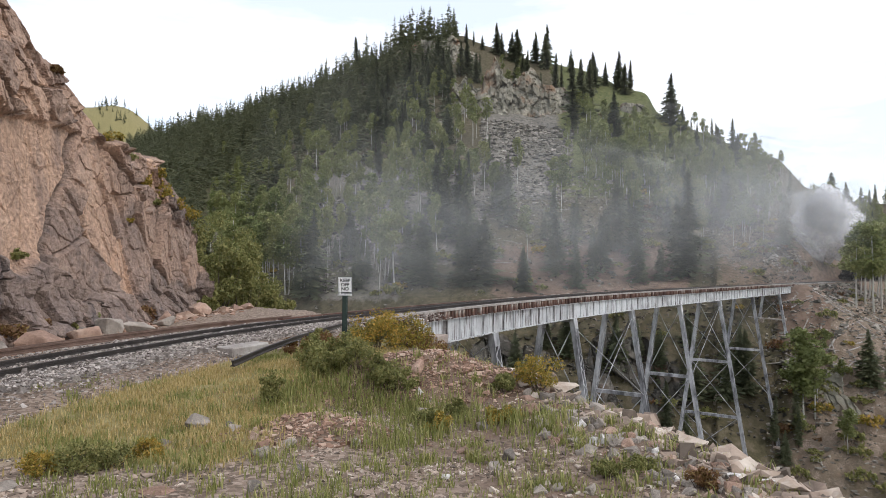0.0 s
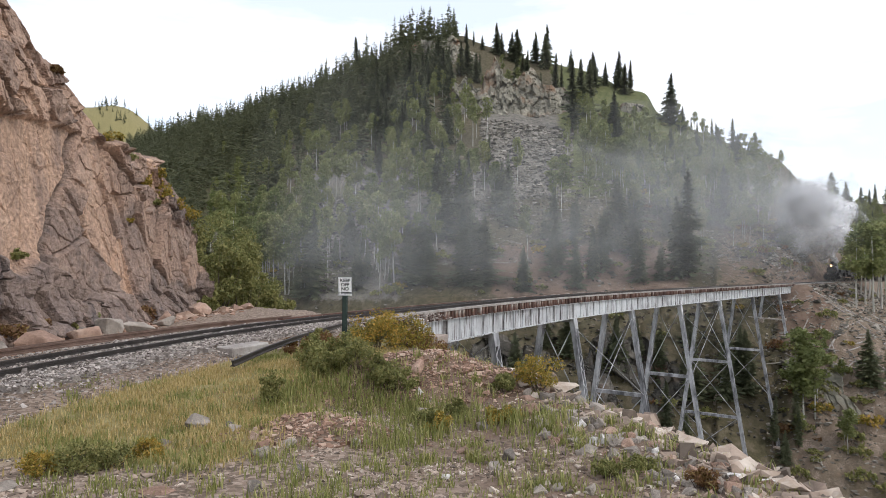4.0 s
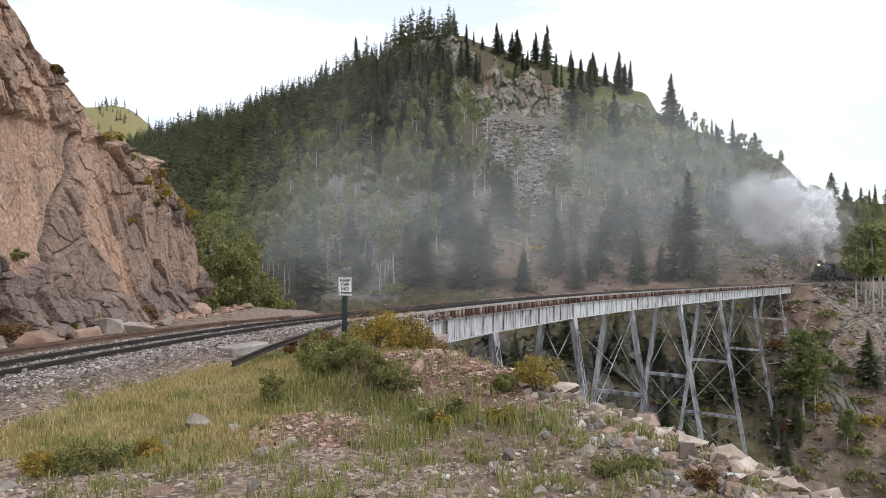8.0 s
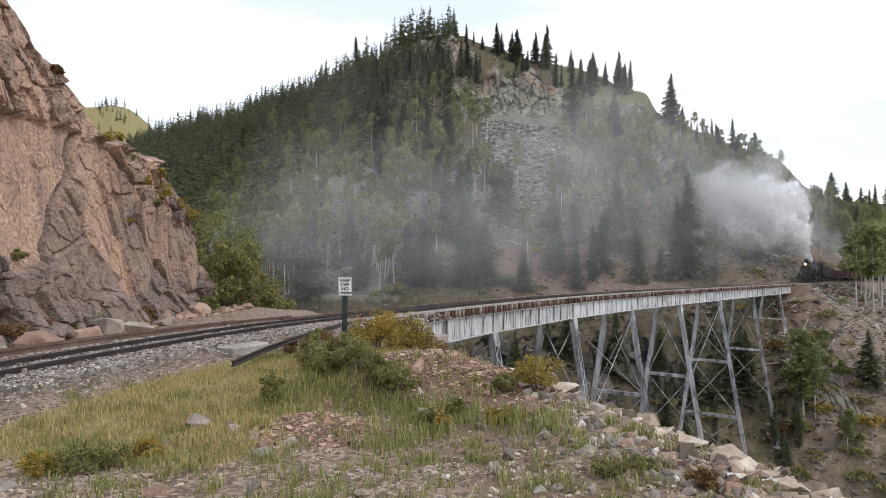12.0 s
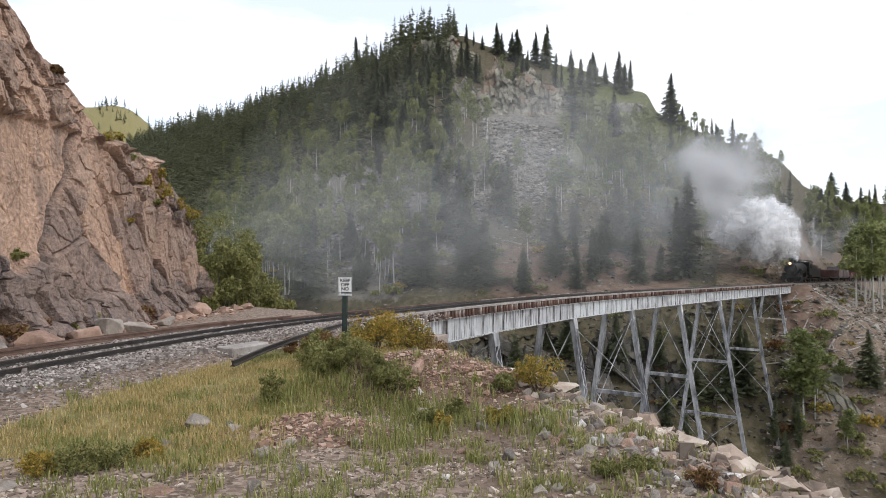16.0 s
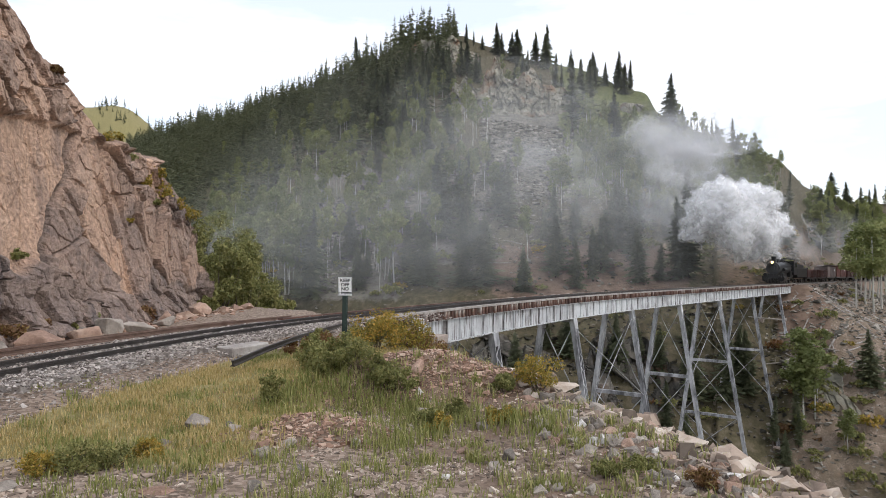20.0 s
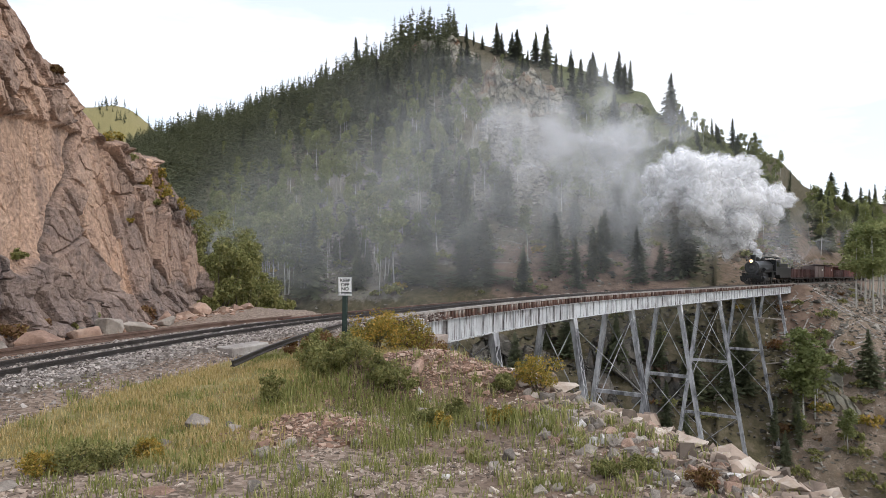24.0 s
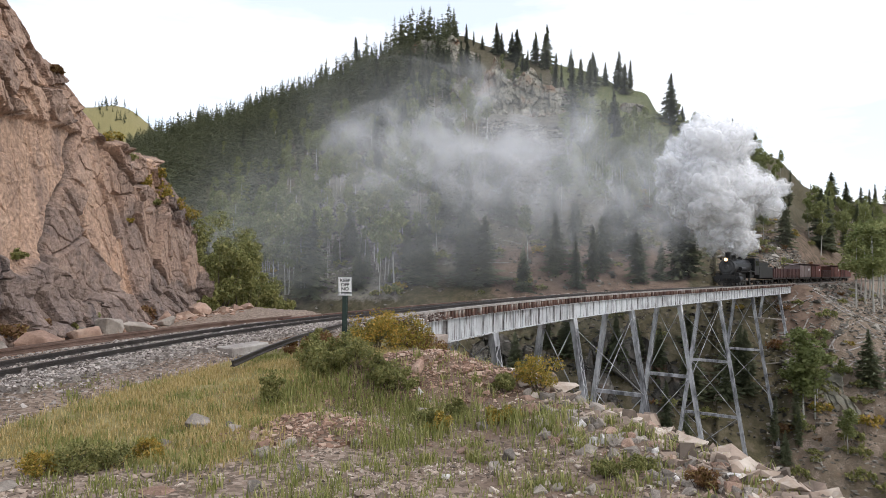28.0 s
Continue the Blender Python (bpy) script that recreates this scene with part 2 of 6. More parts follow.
def mountain(x, y):
    d = np.maximum(y, 1.0)
    k = x / d
    back = y < 1.0
    foot, dist, rise = np.interp(k, R_B, R_FOOT), np.interp(k, R_B, R_DIST), np.interp(k, R_B, R_RISE)
    top = EYE_Z + rise * dist
    foot_z = np.where(k < 0.4, -3.5, -1.9)
    t = (d - foot) / (dist - foot)
    tt = np.clip(t, 0, 1)
    z = foot_z + (top - foot_z) * (0.75 * tt + 0.25 * tt * tt)
    z = np.where(t < 0, foot_z - (0.92 - 0.3 * smooth(0.5, 0.62, k)) * (foot - d), z)
    z = np.where(t > 1, top - 0.25 * (d - dist), z)
    # crags below the summit
    z = z + 5 * smooth(0.0, 1.0, tt * 3) * (1 - smooth(0.75, 1.0, tt)) * fbm(x / 45, y / 45, 3, 5)
    hill = 225 * (1 - smooth(-0.49, -0.24, k)) + 58 * smooth(0.50, 0.60, k) + 40 + 14 * fbm(x / 90, y / 90, 9, 5)
    z = np.maximum(z, np.where(d < 650, -60, hill * smooth(650, 1150, d)) - 0.15 * np.clip(d - 1200, 0, None))
    return np.where(back, -30.0, z)


def bench(x, y):
    z = -0.12 - 0.30 * smooth(3, 11, y - 0.25 * x) + 0.0 * x
    z = z + bump2(x, y, -0.35, 11.6, 2.0, 1.0, 0.78, -0.12) + bump2(x, y, -1.75, 8.7, 0.9, 0.6, 0.30)
    z = z + bump2(x, y, 1.8, 8.4, 0.9, 2.2, 0.22, 0.25)
    z = z + 0.10 * fbm(x / 2.2, y / 2.2, 5, 4) + 0.04 * fbm(x / 0.5, y / 0.5, 6, 3)
    return z


def height(x, y):
    x, y = np.asarray(x, dtype=float), np.asarray(y, dtype=float)
    dd = rim_distance(x, y)
    out = np.maximum(dd, 0)
    near = bench(x, y) - 0.62 * out - 0.5 * (1 - np.exp(-out * 1.2)) + smooth(1, 8, out) * 1.8 * fbm(x / 9, y / 9, 21, 4)
    near = np.maximum(near, -32)
    m = mountain(x, y)
    z = np.maximum(near, np.maximum(m, -31 + 0.6 * fbm(x / 6, y / 6, 31, 3)))
    # the road bed
    s, o = track_coords(x, y)
    bed = tr_z(s) - 0.30
    side = np.abs(o)
    short = np.maximum(111.5 - s, 0)
    fall = np.hypot(0.60 * np.maximum(side - 2.4, 0), 0.72 * short + 0.004 * short ** 2)
    bank = bed - fall + smooth(1.0, 5.0, fall) * (1.5 * fbm(x / 6, y / 6, 33, 4) + 0.9 * np.abs(fbm(x / 1.8, y / 1.8, 35, 3)))
    z = np.maximum(z, np.where((y > 60) & (s > 60), bank, -99.0))
    w = (1 - smooth(np.where(o > 0, 1.7 - 0.9 * smooth(0, 4, s), 1.7), 3.2 - 1.2 * smooth(0, 4, s), side)) * np.clip((9 - s) / 1.5, 0, 1)
    z = z * (1 - w) + bed * w
    w2 = (1 - smooth(2.2, 5.5, side)) * np.clip((s - 110) / 1.5, 0, 1)
    return z * (1 - w2) + bed * w2


def ground_z(x, y):
    if y > 45 and abs(x / y) < 0.74 and y < 418:
        i, j = (x / y + 0.75) / 0.005, (y - 40.0) / 0.5
        a, b = int(i), int(j)
        u, v = i - a, j - b
        return float((S_H[a, b] * (1 - u) + S_H[a + 1, b] * u) * (1 - v) + (S_H[a, b + 1] * (1 - u) + S_H[a + 1, b + 1] * u) * v)
    return float(height(np.array([x]), np.array([y]))[0])


S_D = np.arange(40.0, 420.0, 0.5)
S_K = np.linspace(-0.75, 0.75, 301)
S_H = height(S_K[:, None] * S_D[None], np.broadcast_to(S_D, (301, len(S_D))))
# ---- surfaces ----
M_CLIFF = grain_mat("cliff_rock", [(0.25, (0.13, 0.10, 0.088)), (0.40, (0.28, 0.195, 0.15)), (0.55, (0.43, 0.295, 0.215)), (0.78, (0.55, 0.42, 0.325))],
                    0.9, 8.0, 0.7, 0.9, bump=1.0, dist=0.12, stain=(0.8, 0.54, 0.66, (0.12, 0.095, 0.088), (1, 1, 0.4)), attr_tone=True)
M_GREYROCK = grain_mat("grey_rock", [(0.3, (0.15, 0.13, 0.112)), (0.5, (0.27, 0.235, 0.20)), (0.72, (0.42, 0.37, 0.32))], 1.2, 14, 0.4, 0.9, bump=0.6, dist=0.03, vary=0.35)
M_PINKROCK = grain_mat("pink_rock", [(0.3, (0.24, 0.155, 0.118)), (0.5, (0.36, 0.24, 0.18)), (0.72, (0.46, 0.35, 0.28))], 1.5, 16, 0.4, 0.9, bump=0.6, dist=0.03, vary=0.35)
M_WHITEROCK = grain_mat("white_rock", [(0.3, (0.5, 0.47, 0.44)), (0.7, (0.74, 0.72, 0.69))], 4, 25, 0.3, 0.85, bump=0.4, dist=0.02)
M_GRAVEL = grain_mat("gravel_stones", [(0.2, (0.12, 0.095, 0.075)), (0.45, (0.27, 0.205, 0.162)), (0.65, (0.36, 0.28, 0.22)), (0.88, (0.54, 0.47, 0.40))], 3, 30, 0.25, 0.9, bump=0.2, island=0.8)
M_REDGRAVEL = grain_mat("red_gravel_stones", [(0.2, (0.17, 0.105, 0.075)), (0.5, (0.33, 0.205, 0.148)), (0.88, (0.48, 0.36, 0.285))], 3, 30, 0.25, 0.9, bump=0.2, island=0.8)
M_BALLAST = grain_mat("ballast_stones", [(0.15, (0.12, 0.10, 0.09)), (0.45, (0.28, 0.245, 0.22)), (0.65, (0.38, 0.34, 0.305)), (0.9, (0.50, 0.45, 0.41))], 3, 30, 0.2, 0.9, bump=0.2, island=0.9)
# darker copy of the scree: the shade of the gorge is in the colour
M_SHADESCREE = grain_mat("shaded_scree_stones", [(0.15, (0.025, 0.024, 0.02)), (0.5, (0.07, 0.062, 0.05)), (0.85, (0.16, 0.14, 0.115))], 0.5, 6, 0.25, 0.95, bump=0.0, island=0.8)
M_SCREE = grain_mat("scree_stones", [(0.15, (0.07, 0.065, 0.055)), (0.5, (0.17, 0.155, 0.13)), (0.85, (0.32, 0.29, 0.25))], 0.5, 6, 0.25, 0.95, bump=0.0, island=0.8)
M_STEEL = grain_mat("weathered_white_paint", [(0.3, (0.42, 0.42, 0.43)), (0.6, (0.60, 0.61, 0.62))], 0.9, 18, 0.2, 0.55, bump=0.15, dist=0.01,
                    stain=(2.6, 0.50, 0.62, (0.11, 0.095, 0.088), (2.2, 2.2, 0.22)), vary=0.15)
M_COLUMN = grain_mat("weathered_grey_paint", [(0.35, (0.10, 0.10, 0.105)), (0.5, (0.30, 0.30, 0.31)), (0.65, (0.52, 0.52, 0.53))], 1.6, 18, 0.3, 0.6, bump=0.2, dist=0.01,
                     stretch=(1, 1, 0.35), vary=0.1)
M_RAIL = grain_mat("rail_steel", [(0.3, (0.040, 0.036, 0.034)), (0.7, (0.085, 0.072, 0.065))], 2, 30, 0.4, 0.55, metal=0.5, bump=0.1)
M_RUST_RAIL = grain_mat("rusty_rail", [(0.3, (0.09, 0.055, 0.04)), (0.7, (0.17, 0.11, 0.085))], 2, 30, 0.4, 0.8, bump=0.2)
M_TIE = grain_mat("creosoted_timber", [(0.25, (0.055, 0.032, 0.026)), (0.5, (0.115, 0.060, 0.045)), (0.62, (0.17, 0.10, 0.075)), (0.8, (0.42, 0.38, 0.34))], 2.0, 30, 0.4, 0.9,
                 bump=0.4, dist=0.01, vary=0.42)
M_OLDTIMBER = grain_mat("bleached_timber", [(0.3, (0.22, 0.19, 0.17)), (0.7, (0.44, 0.41, 0.38))], 2, 24, 0.4, 0.9, bump=0.4, dist=0.01, stretch=(1, 1, 1))
M_STONE = grain_mat("cut_stone", [(0.3, (0.26, 0.21, 0.18)), (0.7, (0.44, 0.37, 0.32))], 1.2, 10, 0.4, 0.9, bump=0.5, dist=0.03, vary=0.3)


def ground_material():
    m, n, l, b = make_mat("mountain_ground", 0.95, 0, 0.15)
    co = n.new("ShaderNodeTexCoord")
    v = co.outputs["Object"]
    big, mid, fine = noise_node(n, l, v, 0.06, 4), noise_node(n, l, v, 0.9, 5, 0.65), noise_node(n, l, v, 14, 5, 0.7)
    vor = n.new("ShaderNodeTexVoronoi")
    vor.inputs["Scale"].default_value = 16
    l.new(v, vor.inputs["Vector"])
    vbw = n.new("ShaderNodeRGBToBW")
    l.new(vor.outputs["Color"], vbw.inputs[0])

    def attr(name):
        a = n.new("ShaderNodeAttribute")
        a.attribute_name = name
        return a.outputs["Fac"]

    def soft(name):
        ad = n.new("ShaderNodeMath")
        ad.operation = "MULTIPLY_ADD"
        l.new(mid.outputs["Fac"], ad.inputs[0])
        ad.inputs[1].default_value = 0.9
        l.new(attr(name), ad.inputs[2])
        r = ramp_node(n, [(0.72, (0, 0, 0)), (1.02, (1, 1, 1))])
        l.new(ad.outputs[0], r.inputs["Fac"])
        return r.outputs["Color"]
    r_dirt = ramp_node(n, [(0.2, (0.13, 0.098, 0.074)), (0.5, (0.24, 0.18, 0.14)), (0.85, (0.37, 0.295, 0.24))])
    l.new(vbw.outputs[0], r_dirt.inputs["Fac"])
    r_wood = ramp_node(n, [(0.3, (0.045, 0.042, 0.022)), (0.5, (0.085, 0.072, 0.042)), (0.7, (0.14, 0.115, 0.08))])
    l.new(mid.outputs["Fac"], r_wood.inputs["Fac"])
    r_grey = ramp_node(n, [(0.3, (0.09, 0.083, 0.07)), (0.7, (0.24, 0.22, 0.19))])
    l.new(mid.outputs["Fac"], r_grey.inputs["Fac"])
    r_red = ramp_node(n, [(0.3, (0.105, 0.072, 0.052)), (0.7, (0.22, 0.155, 0.118))])
    l.new(mid.outputs["Fac"], r_red.inputs["Fac"])
    r_green = ramp_node(n, [(0.3, (0.055, 0.07, 0.025)), (0.7, (0.15, 0.15, 0.065))])
    l.new(mid.outputs["Fac"], r_green.inputs["Fac"])
    # dry meadow colour, which also paints pale haze onto the far hills
    r_straw_haze = ramp_node(n, [(0.3, (0.16, 0.145, 0.06)), (0.7, (0.32, 0.27, 0.13))])
    l.new(mid.outputs["Fac"], r_straw_haze.inputs["Fac"])
    col = mix_node(n, l, soft("wood"), r_dirt.outputs[0], r_wood.outputs[0])
    col = mix_node(n, l, soft("scree"), col, r_grey.outputs[0])
    col = mix_node(n, l, soft("red"), col, r_red.outputs[0])
    col = mix_node(n, l, soft("green"), col, r_green.outputs[0])
    col = mix_node(n, l, soft("straw"), col, r_straw_haze.outputs[0])
    r2 = ramp_node(n, [(0.3, (0.6, 0.6, 0.6)), (0.7, (1.3, 1.3, 1.3))])
    l.new(fine.outputs["Fac"], r2.inputs["Fac"])
    col = mix_node(n, l, 0.4, col, r2.outputs[0], "MULTIPLY")
    l.new(col, b.inputs["Base Color"])
    bp = n.new("ShaderNodeBump")
    bp.inputs["Strength"].default_value = 0.6
    bp.inputs["Distance"].default_value = 0.05
    l.new(fine.outputs["Fac"], bp.inputs["Height"])
    l.new(bp.outputs[0], b.inputs["Normal"])
    return m


M_GROUND = ground_material()


def slope_zone(x, y, k0, k1, e0, e1, edge=0.015, z=None):
    """1 inside a wedge of the mountain face, seen from the bench, with soft sides."""
    d = np.maximum(y, 1)
    k, e = x / d, ((height(x, y) if z is None else z) - EYE_Z) / d
    return smooth(k0 - edge, k0 + edge, k) * (1 - smooth(k1 - edge, k1 + edge, k)) * smooth(e0 - edge, e0 + edge, e) * (1 - smooth(e1 - edge, e1 + edge, e))


def straw_zone(x, y):
    """The dry meadow between the near gravel and the track."""
    s, o = track_coords(x, y)
    return smooth(2.2, 2.8, o) * (1 - smooth(-2.6, -1.5, x - 0.1 * (y - 9))) * smooth(6.0, 7.6, y + 0.18 * x)


def build_ground():
    k = np.concatenate([np.tan(np.linspace(radians(-88), radians(-36), 30, endpoint=False)), np.linspace(-0.726, 0.726, 460),
                        np.tan(np.linspace(radians(36), radians(88), 31)[1:])])
    ang = np.concatenate([np.arctan(k), np.linspace(radians(90), radians(270), 40)[:-1]])
    d = np.concatenate([np.linspace(0.002, 4, 14, endpoint=False), np.geomspace(4, 40, 130, endpoint=False), np.linspace(40, 160, 210, endpoint=False),
                        np.linspace(160, 420, 130, endpoint=False), np.geomspace(420, 3500, 40)])
    A, D = np.meshgrid(ang, d)
    scale = np.minimum(1 / np.maximum(np.cos(A), 0.03), 2.2)
    scale = np.where(np.cos(A) > 0.03, scale, 2.2)
    X, Y = D * scale * np.sin(A) + 0.13 * np.exp(-D), D * scale * np.cos(A) - 0.21 * np.exp(-D)
    Z = height(X, Y)
    dd = rim_distance(X, Y)
    far = smooth(60, 90, Y)
    attrs = {
        "wood": np.clip(smooth(1.0, 6, dd) * (1 - 0.62 * far * smooth(0.475, 0.52, X / np.maximum(Y, 1)) * smooth(-0.5, -2.5, Z)), 0, 1),
        "scree": far * np.clip(slope_zone(X, Y, 0.06, 0.19, 0.10, 0.26, z=Z) + slope_zone(X, Y, -0.19, -0.06, -0.05, 0.14, z=Z) + 0.8 * slope_zone(X, Y, -0.05, 0.06, 0.0, 0.14, z=Z)
                               , 0, 1) + (1 - far) * smooth(0.5, 2, dd) * 0.2,
        "red": np.clip(far * (0.8 * slope_zone(X, Y, 0.49, 0.56, -0.12, -0.02, z=Z) + 0.75 * slope_zone(X, Y, 0.07, 0.36, -0.05, 0.03, z=Z) + 0.45 * slope_zone(X, Y, 0.40, 0.62, -0.05, 0.06, z=Z) + 0.3 * slope_zone(X, Y, 0.50, 0.72, -0.4, -0.02, z=Z))
                       + bump2(X, Y, -0.3, 11.3, 1.8, 1.0, 1.0) + bump2(X, Y, -1.75, 8.6, 1.0, 0.6, 1.0) + 0.45 * (dd < 1) * smooth(-1.5, 0.5, X), 0, 1),
        "green": np.clip(far * (slope_zone(X, Y, 0.17, 0.47, 0.10, 0.30, z=Z) * 0.8 + smooth(800, 1000, Y)) + 0.35 * far * slope_zone(X, Y, -0.4, -0.1, -0.05, 0.12, z=Z), 0, 1),
        # dry meadow nearby; past 800 m this paleness is distance haze painted in
        "straw": np.clip(straw_zone(X, Y) + 0.62 * smooth(800, 1000, Y), 0, 1),
    }
    v = np.stack([X, Y, Z], -1).reshape(-1, 3)
    me = mesh_np("ground", v, grid_faces(len(d), len(ang), True)[:, ::-1], M_GROUND, True, attrs)
    tagged(new("ground", me), "rocky mountain ground with gravel, dry grass and scree", "ground", kind="structure")


CLIFF_TOP = ((-20, 11.0), (17, 11.2), (20.0, 10.6), (21.6, 10.0), (22.1, 9.4), (22.7, 8.9), (23.6, 8.3), (24.4, 7.7), (25.8, 6.6), (27.3, 5.95), (27.9, 5.75), (28.5, 6.35), (30.5, 6.5), (30.9, 5.9), (32.2, 5.35), (33.0, 4.7),
             (33.5, 3.9), (34.3, 2.8), (34.8, 1.4), (35.2, -1.2))


def cliff_offset(Y, Z):
    """How far the face stands out, from its joints and blocks, and a tone for each block, with shade painted into the
    slots.
    """
    warp = 0.35 * fbm(Y / 2.5, Z / 2.5, 40, 3)
    lean = Y - 0.22 * Z + warp
    # the smooth panel left of the long crack, the ragged cap above it and the dark blocks at its foot
    crack_y = 20.9 + 0.55 * (Z - 1.5) + 0.5 * fbm(Z / 1.6, Z * 0, 57, 3)
    left = 1 - smooth(-0.15, 0.15, Y - crack_y)
    cap = smooth(-0.12, 0.12, Z - 6.35 - 0.25 * fbm(Y / 1.1, Y * 0, 58, 3))
    base = 1 - smooth(-0.15, 0.15, Z - 1.9 - 0.7 * fbm(Y / 1.3, Y * 0, 59, 3) + 0.9 * smooth(20.6, 22.5, Y))
    panel = left * (1 - cap) * (1 - base)
    rough = 1 - 0.66 * panel
    r1, r2, dx, dy, gap = worley(lean / 1.75, Z / 2.7 + 0.15 * lean, 11)
    w1 = smooth(0.0, 0.06, gap)
    out = 0.20 + rough * ((0.62 * (r1 - 0.35) + 0.75 * (r2 - 0.5) * dx + 0.45 * (r1 - 0.5) * dy) * w1 - 0.10 * (1 - w1))
    down = Y + 0.45 * Z + warp
    q1, q2, ex, ey, g2 = worley(down / 0.72, Z / 0.95 + 5 - 0.2 * down, 13)
    w2 = smooth(0.0, 0.10, g2)
    fine = rough * (0.35 + 0.9 * cap + 0.8 * base + 0.65 * smooth(25.0, 26.5, Y) * smooth(3.4, 4.4, Z))
    out = out + fine * ((0.36 * (q1 - 0.5) + 0.40 * (q2 - 0.5) * ex + 0.30 * (q1 - 0.5) * ey) * w2 - 0.16 * (1 - w2))
    t1, t2, fx, fy, g3 = worley(lean / 0.30, Z / 0.40 + 9 + 0.3 * lean, 15)
    w3 = smooth(0.0, 0.2, g3)
    out = out + (0.04 + 0.5 * fine) * ((0.14 * (t1 - 0.5) + 0.3 * (t2 - 0.5) * fx) * w3 - 0.06 * (1 - w3))
    out = out + 0.035 * fbm(Y / 0.3, Z / 0.3, 44, 3) + 0.07 * fbm(Y / 1.1, Z / 1.1, 45, 3)
    # hair joints across the panel
    joint = np.abs(fbm(Y / 1.5, Z / 4.0, 61, 3))
    out = out - 0.06 * panel * (1 - smooth(0.0, 0.035, joint))
    out = out + 0.30 * cap + 0.42 * base * (1 - smooth(24, 28, Y)) + 0.10 * (1 - left)
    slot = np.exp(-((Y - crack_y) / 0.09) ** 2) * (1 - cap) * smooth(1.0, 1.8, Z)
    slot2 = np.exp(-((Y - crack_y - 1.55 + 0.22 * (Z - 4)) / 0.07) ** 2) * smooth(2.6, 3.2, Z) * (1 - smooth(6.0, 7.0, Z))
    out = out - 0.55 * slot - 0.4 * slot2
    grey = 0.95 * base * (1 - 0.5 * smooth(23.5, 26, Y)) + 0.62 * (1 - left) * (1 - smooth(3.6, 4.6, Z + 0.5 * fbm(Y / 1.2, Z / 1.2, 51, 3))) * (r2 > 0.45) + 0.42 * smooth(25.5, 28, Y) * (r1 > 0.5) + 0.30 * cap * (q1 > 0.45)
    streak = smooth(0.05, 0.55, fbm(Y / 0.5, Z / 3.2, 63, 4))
    # the slot terms paint the shade inside the two long cracks into the tone
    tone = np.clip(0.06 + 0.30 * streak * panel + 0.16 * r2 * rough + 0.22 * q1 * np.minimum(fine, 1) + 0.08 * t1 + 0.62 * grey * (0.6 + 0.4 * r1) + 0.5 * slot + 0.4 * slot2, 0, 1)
    return out, tone


def build_cliff():
    y = np.concatenate([np.linspace(1, 15, 50, endpoint=False), np.linspace(15, 35.25, 680)])
    top = np.interp(y, [c[0] for c in CLIFF_TOP], [c[1] for c in CLIFF_TOP]) + 0.42 * fbm(y / 0.9, y * 0, 46, 4)
    nv, nb = 260, 26
    v = np.linspace(0, 1, nv)
    Yg, V = np.meshgrid(y, v)
    T = np.tile(top, (nv, 1))
    Zg = -1.0 + (T + 1.0) * V
    toe = 0.9 * (1 - smooth(-1.0, 1.4, Zg)) ** 1.5
    off, tone = cliff_offset(Yg, Zg)
    off = off * (1 - smooth(0.965, 1.0, V)) + 0.3 * smooth(0.965, 1.0, V)
    X = -12.3 - 0.13 * Zg - 0.35 * smooth(6.8, 9.5, Zg) + off + 0.6 * toe * (1 - 0.7 * smooth(27, 33, Yg)) - 1.6 * smooth(33.6, 35.3, Yg) ** 1.5
    back = np.linspace(0.12, 12, nb) ** 1.15
    Yb, Bk = np.meshgrid(y, back)
    Xb = X[-1][None, :] - Bk
    Zb = T[0][None, :] + 0.10 * Bk * (1 - smooth(0, 20, Bk)) + 0.35 * fbm(Yb / 1.3, Bk / 1.3, 48, 4) * smooth(0, 1.5, Bk) - 0.0 * Yb
    Zb = np.minimum(Zb, T[0][None, :] + 0.12 * Bk + 0.15)
    P = np.concatenate([np.stack([X, Yg, Zg], -1), np.stack([Xb, Yb, Zb], -1)], 0)
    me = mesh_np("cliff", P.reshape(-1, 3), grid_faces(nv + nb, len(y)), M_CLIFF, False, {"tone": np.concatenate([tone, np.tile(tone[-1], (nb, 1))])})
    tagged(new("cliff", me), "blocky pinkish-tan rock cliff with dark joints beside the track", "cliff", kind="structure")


def rock_mesh(name, mat, seed, n=15, flat=0.7, cuts=1):
    """An angular boulder about one metre across, its base cut level."""
    rnd = random.Random(seed)
    bm = bmesh.new()
    tilt = Euler((rnd.uniform(-0.5, 0.5), rnd.uniform(-0.5, 0.5), rnd.uniform(0, 3)))
    for _ in range(n):
        p = Vector([rnd.choice((-1, 1)) * rnd.uniform(0.08, 0.5) for _ in range(3)])
        p = p.lerp(p.normalized() * 0.48, 0.45)
        p.rotate(tilt)
        bm.verts.new((p.x * rnd.uniform(0.9, 1.15), p.y, max(p.z * flat, -0.2)))
    bmesh.ops.convex_hull(bm, input=bm.verts)
    for v in [v for v in bm.verts if not v.link_faces]:
        bm.verts.remove(v)
    if cuts:
        bmesh.ops.bevel(bm, geom=list(bm.edges), offset=0.02, segments=1, affect="EDGES")
    fix_normals(bm)
    me = bpy.data.meshes.new(name)
    bm.to_mesh(me)
    bm.free()
    me.materials.append(mat)
    return me


BASE_ROCK = []
for _k in range(6):
    _m = rock_mesh("stone_shape", None, 900 + _k, 8, 0.75, 0)
    _v = np.array([v.co[:] for v in _m.vertices])
    _m.calc_loop_triangles()
    _f = np.array([t.vertices[:] for t in _m.loop_triangles])
    BASE_ROCK.append((_v, _f))
    bpy.data.meshes.remove(_m)


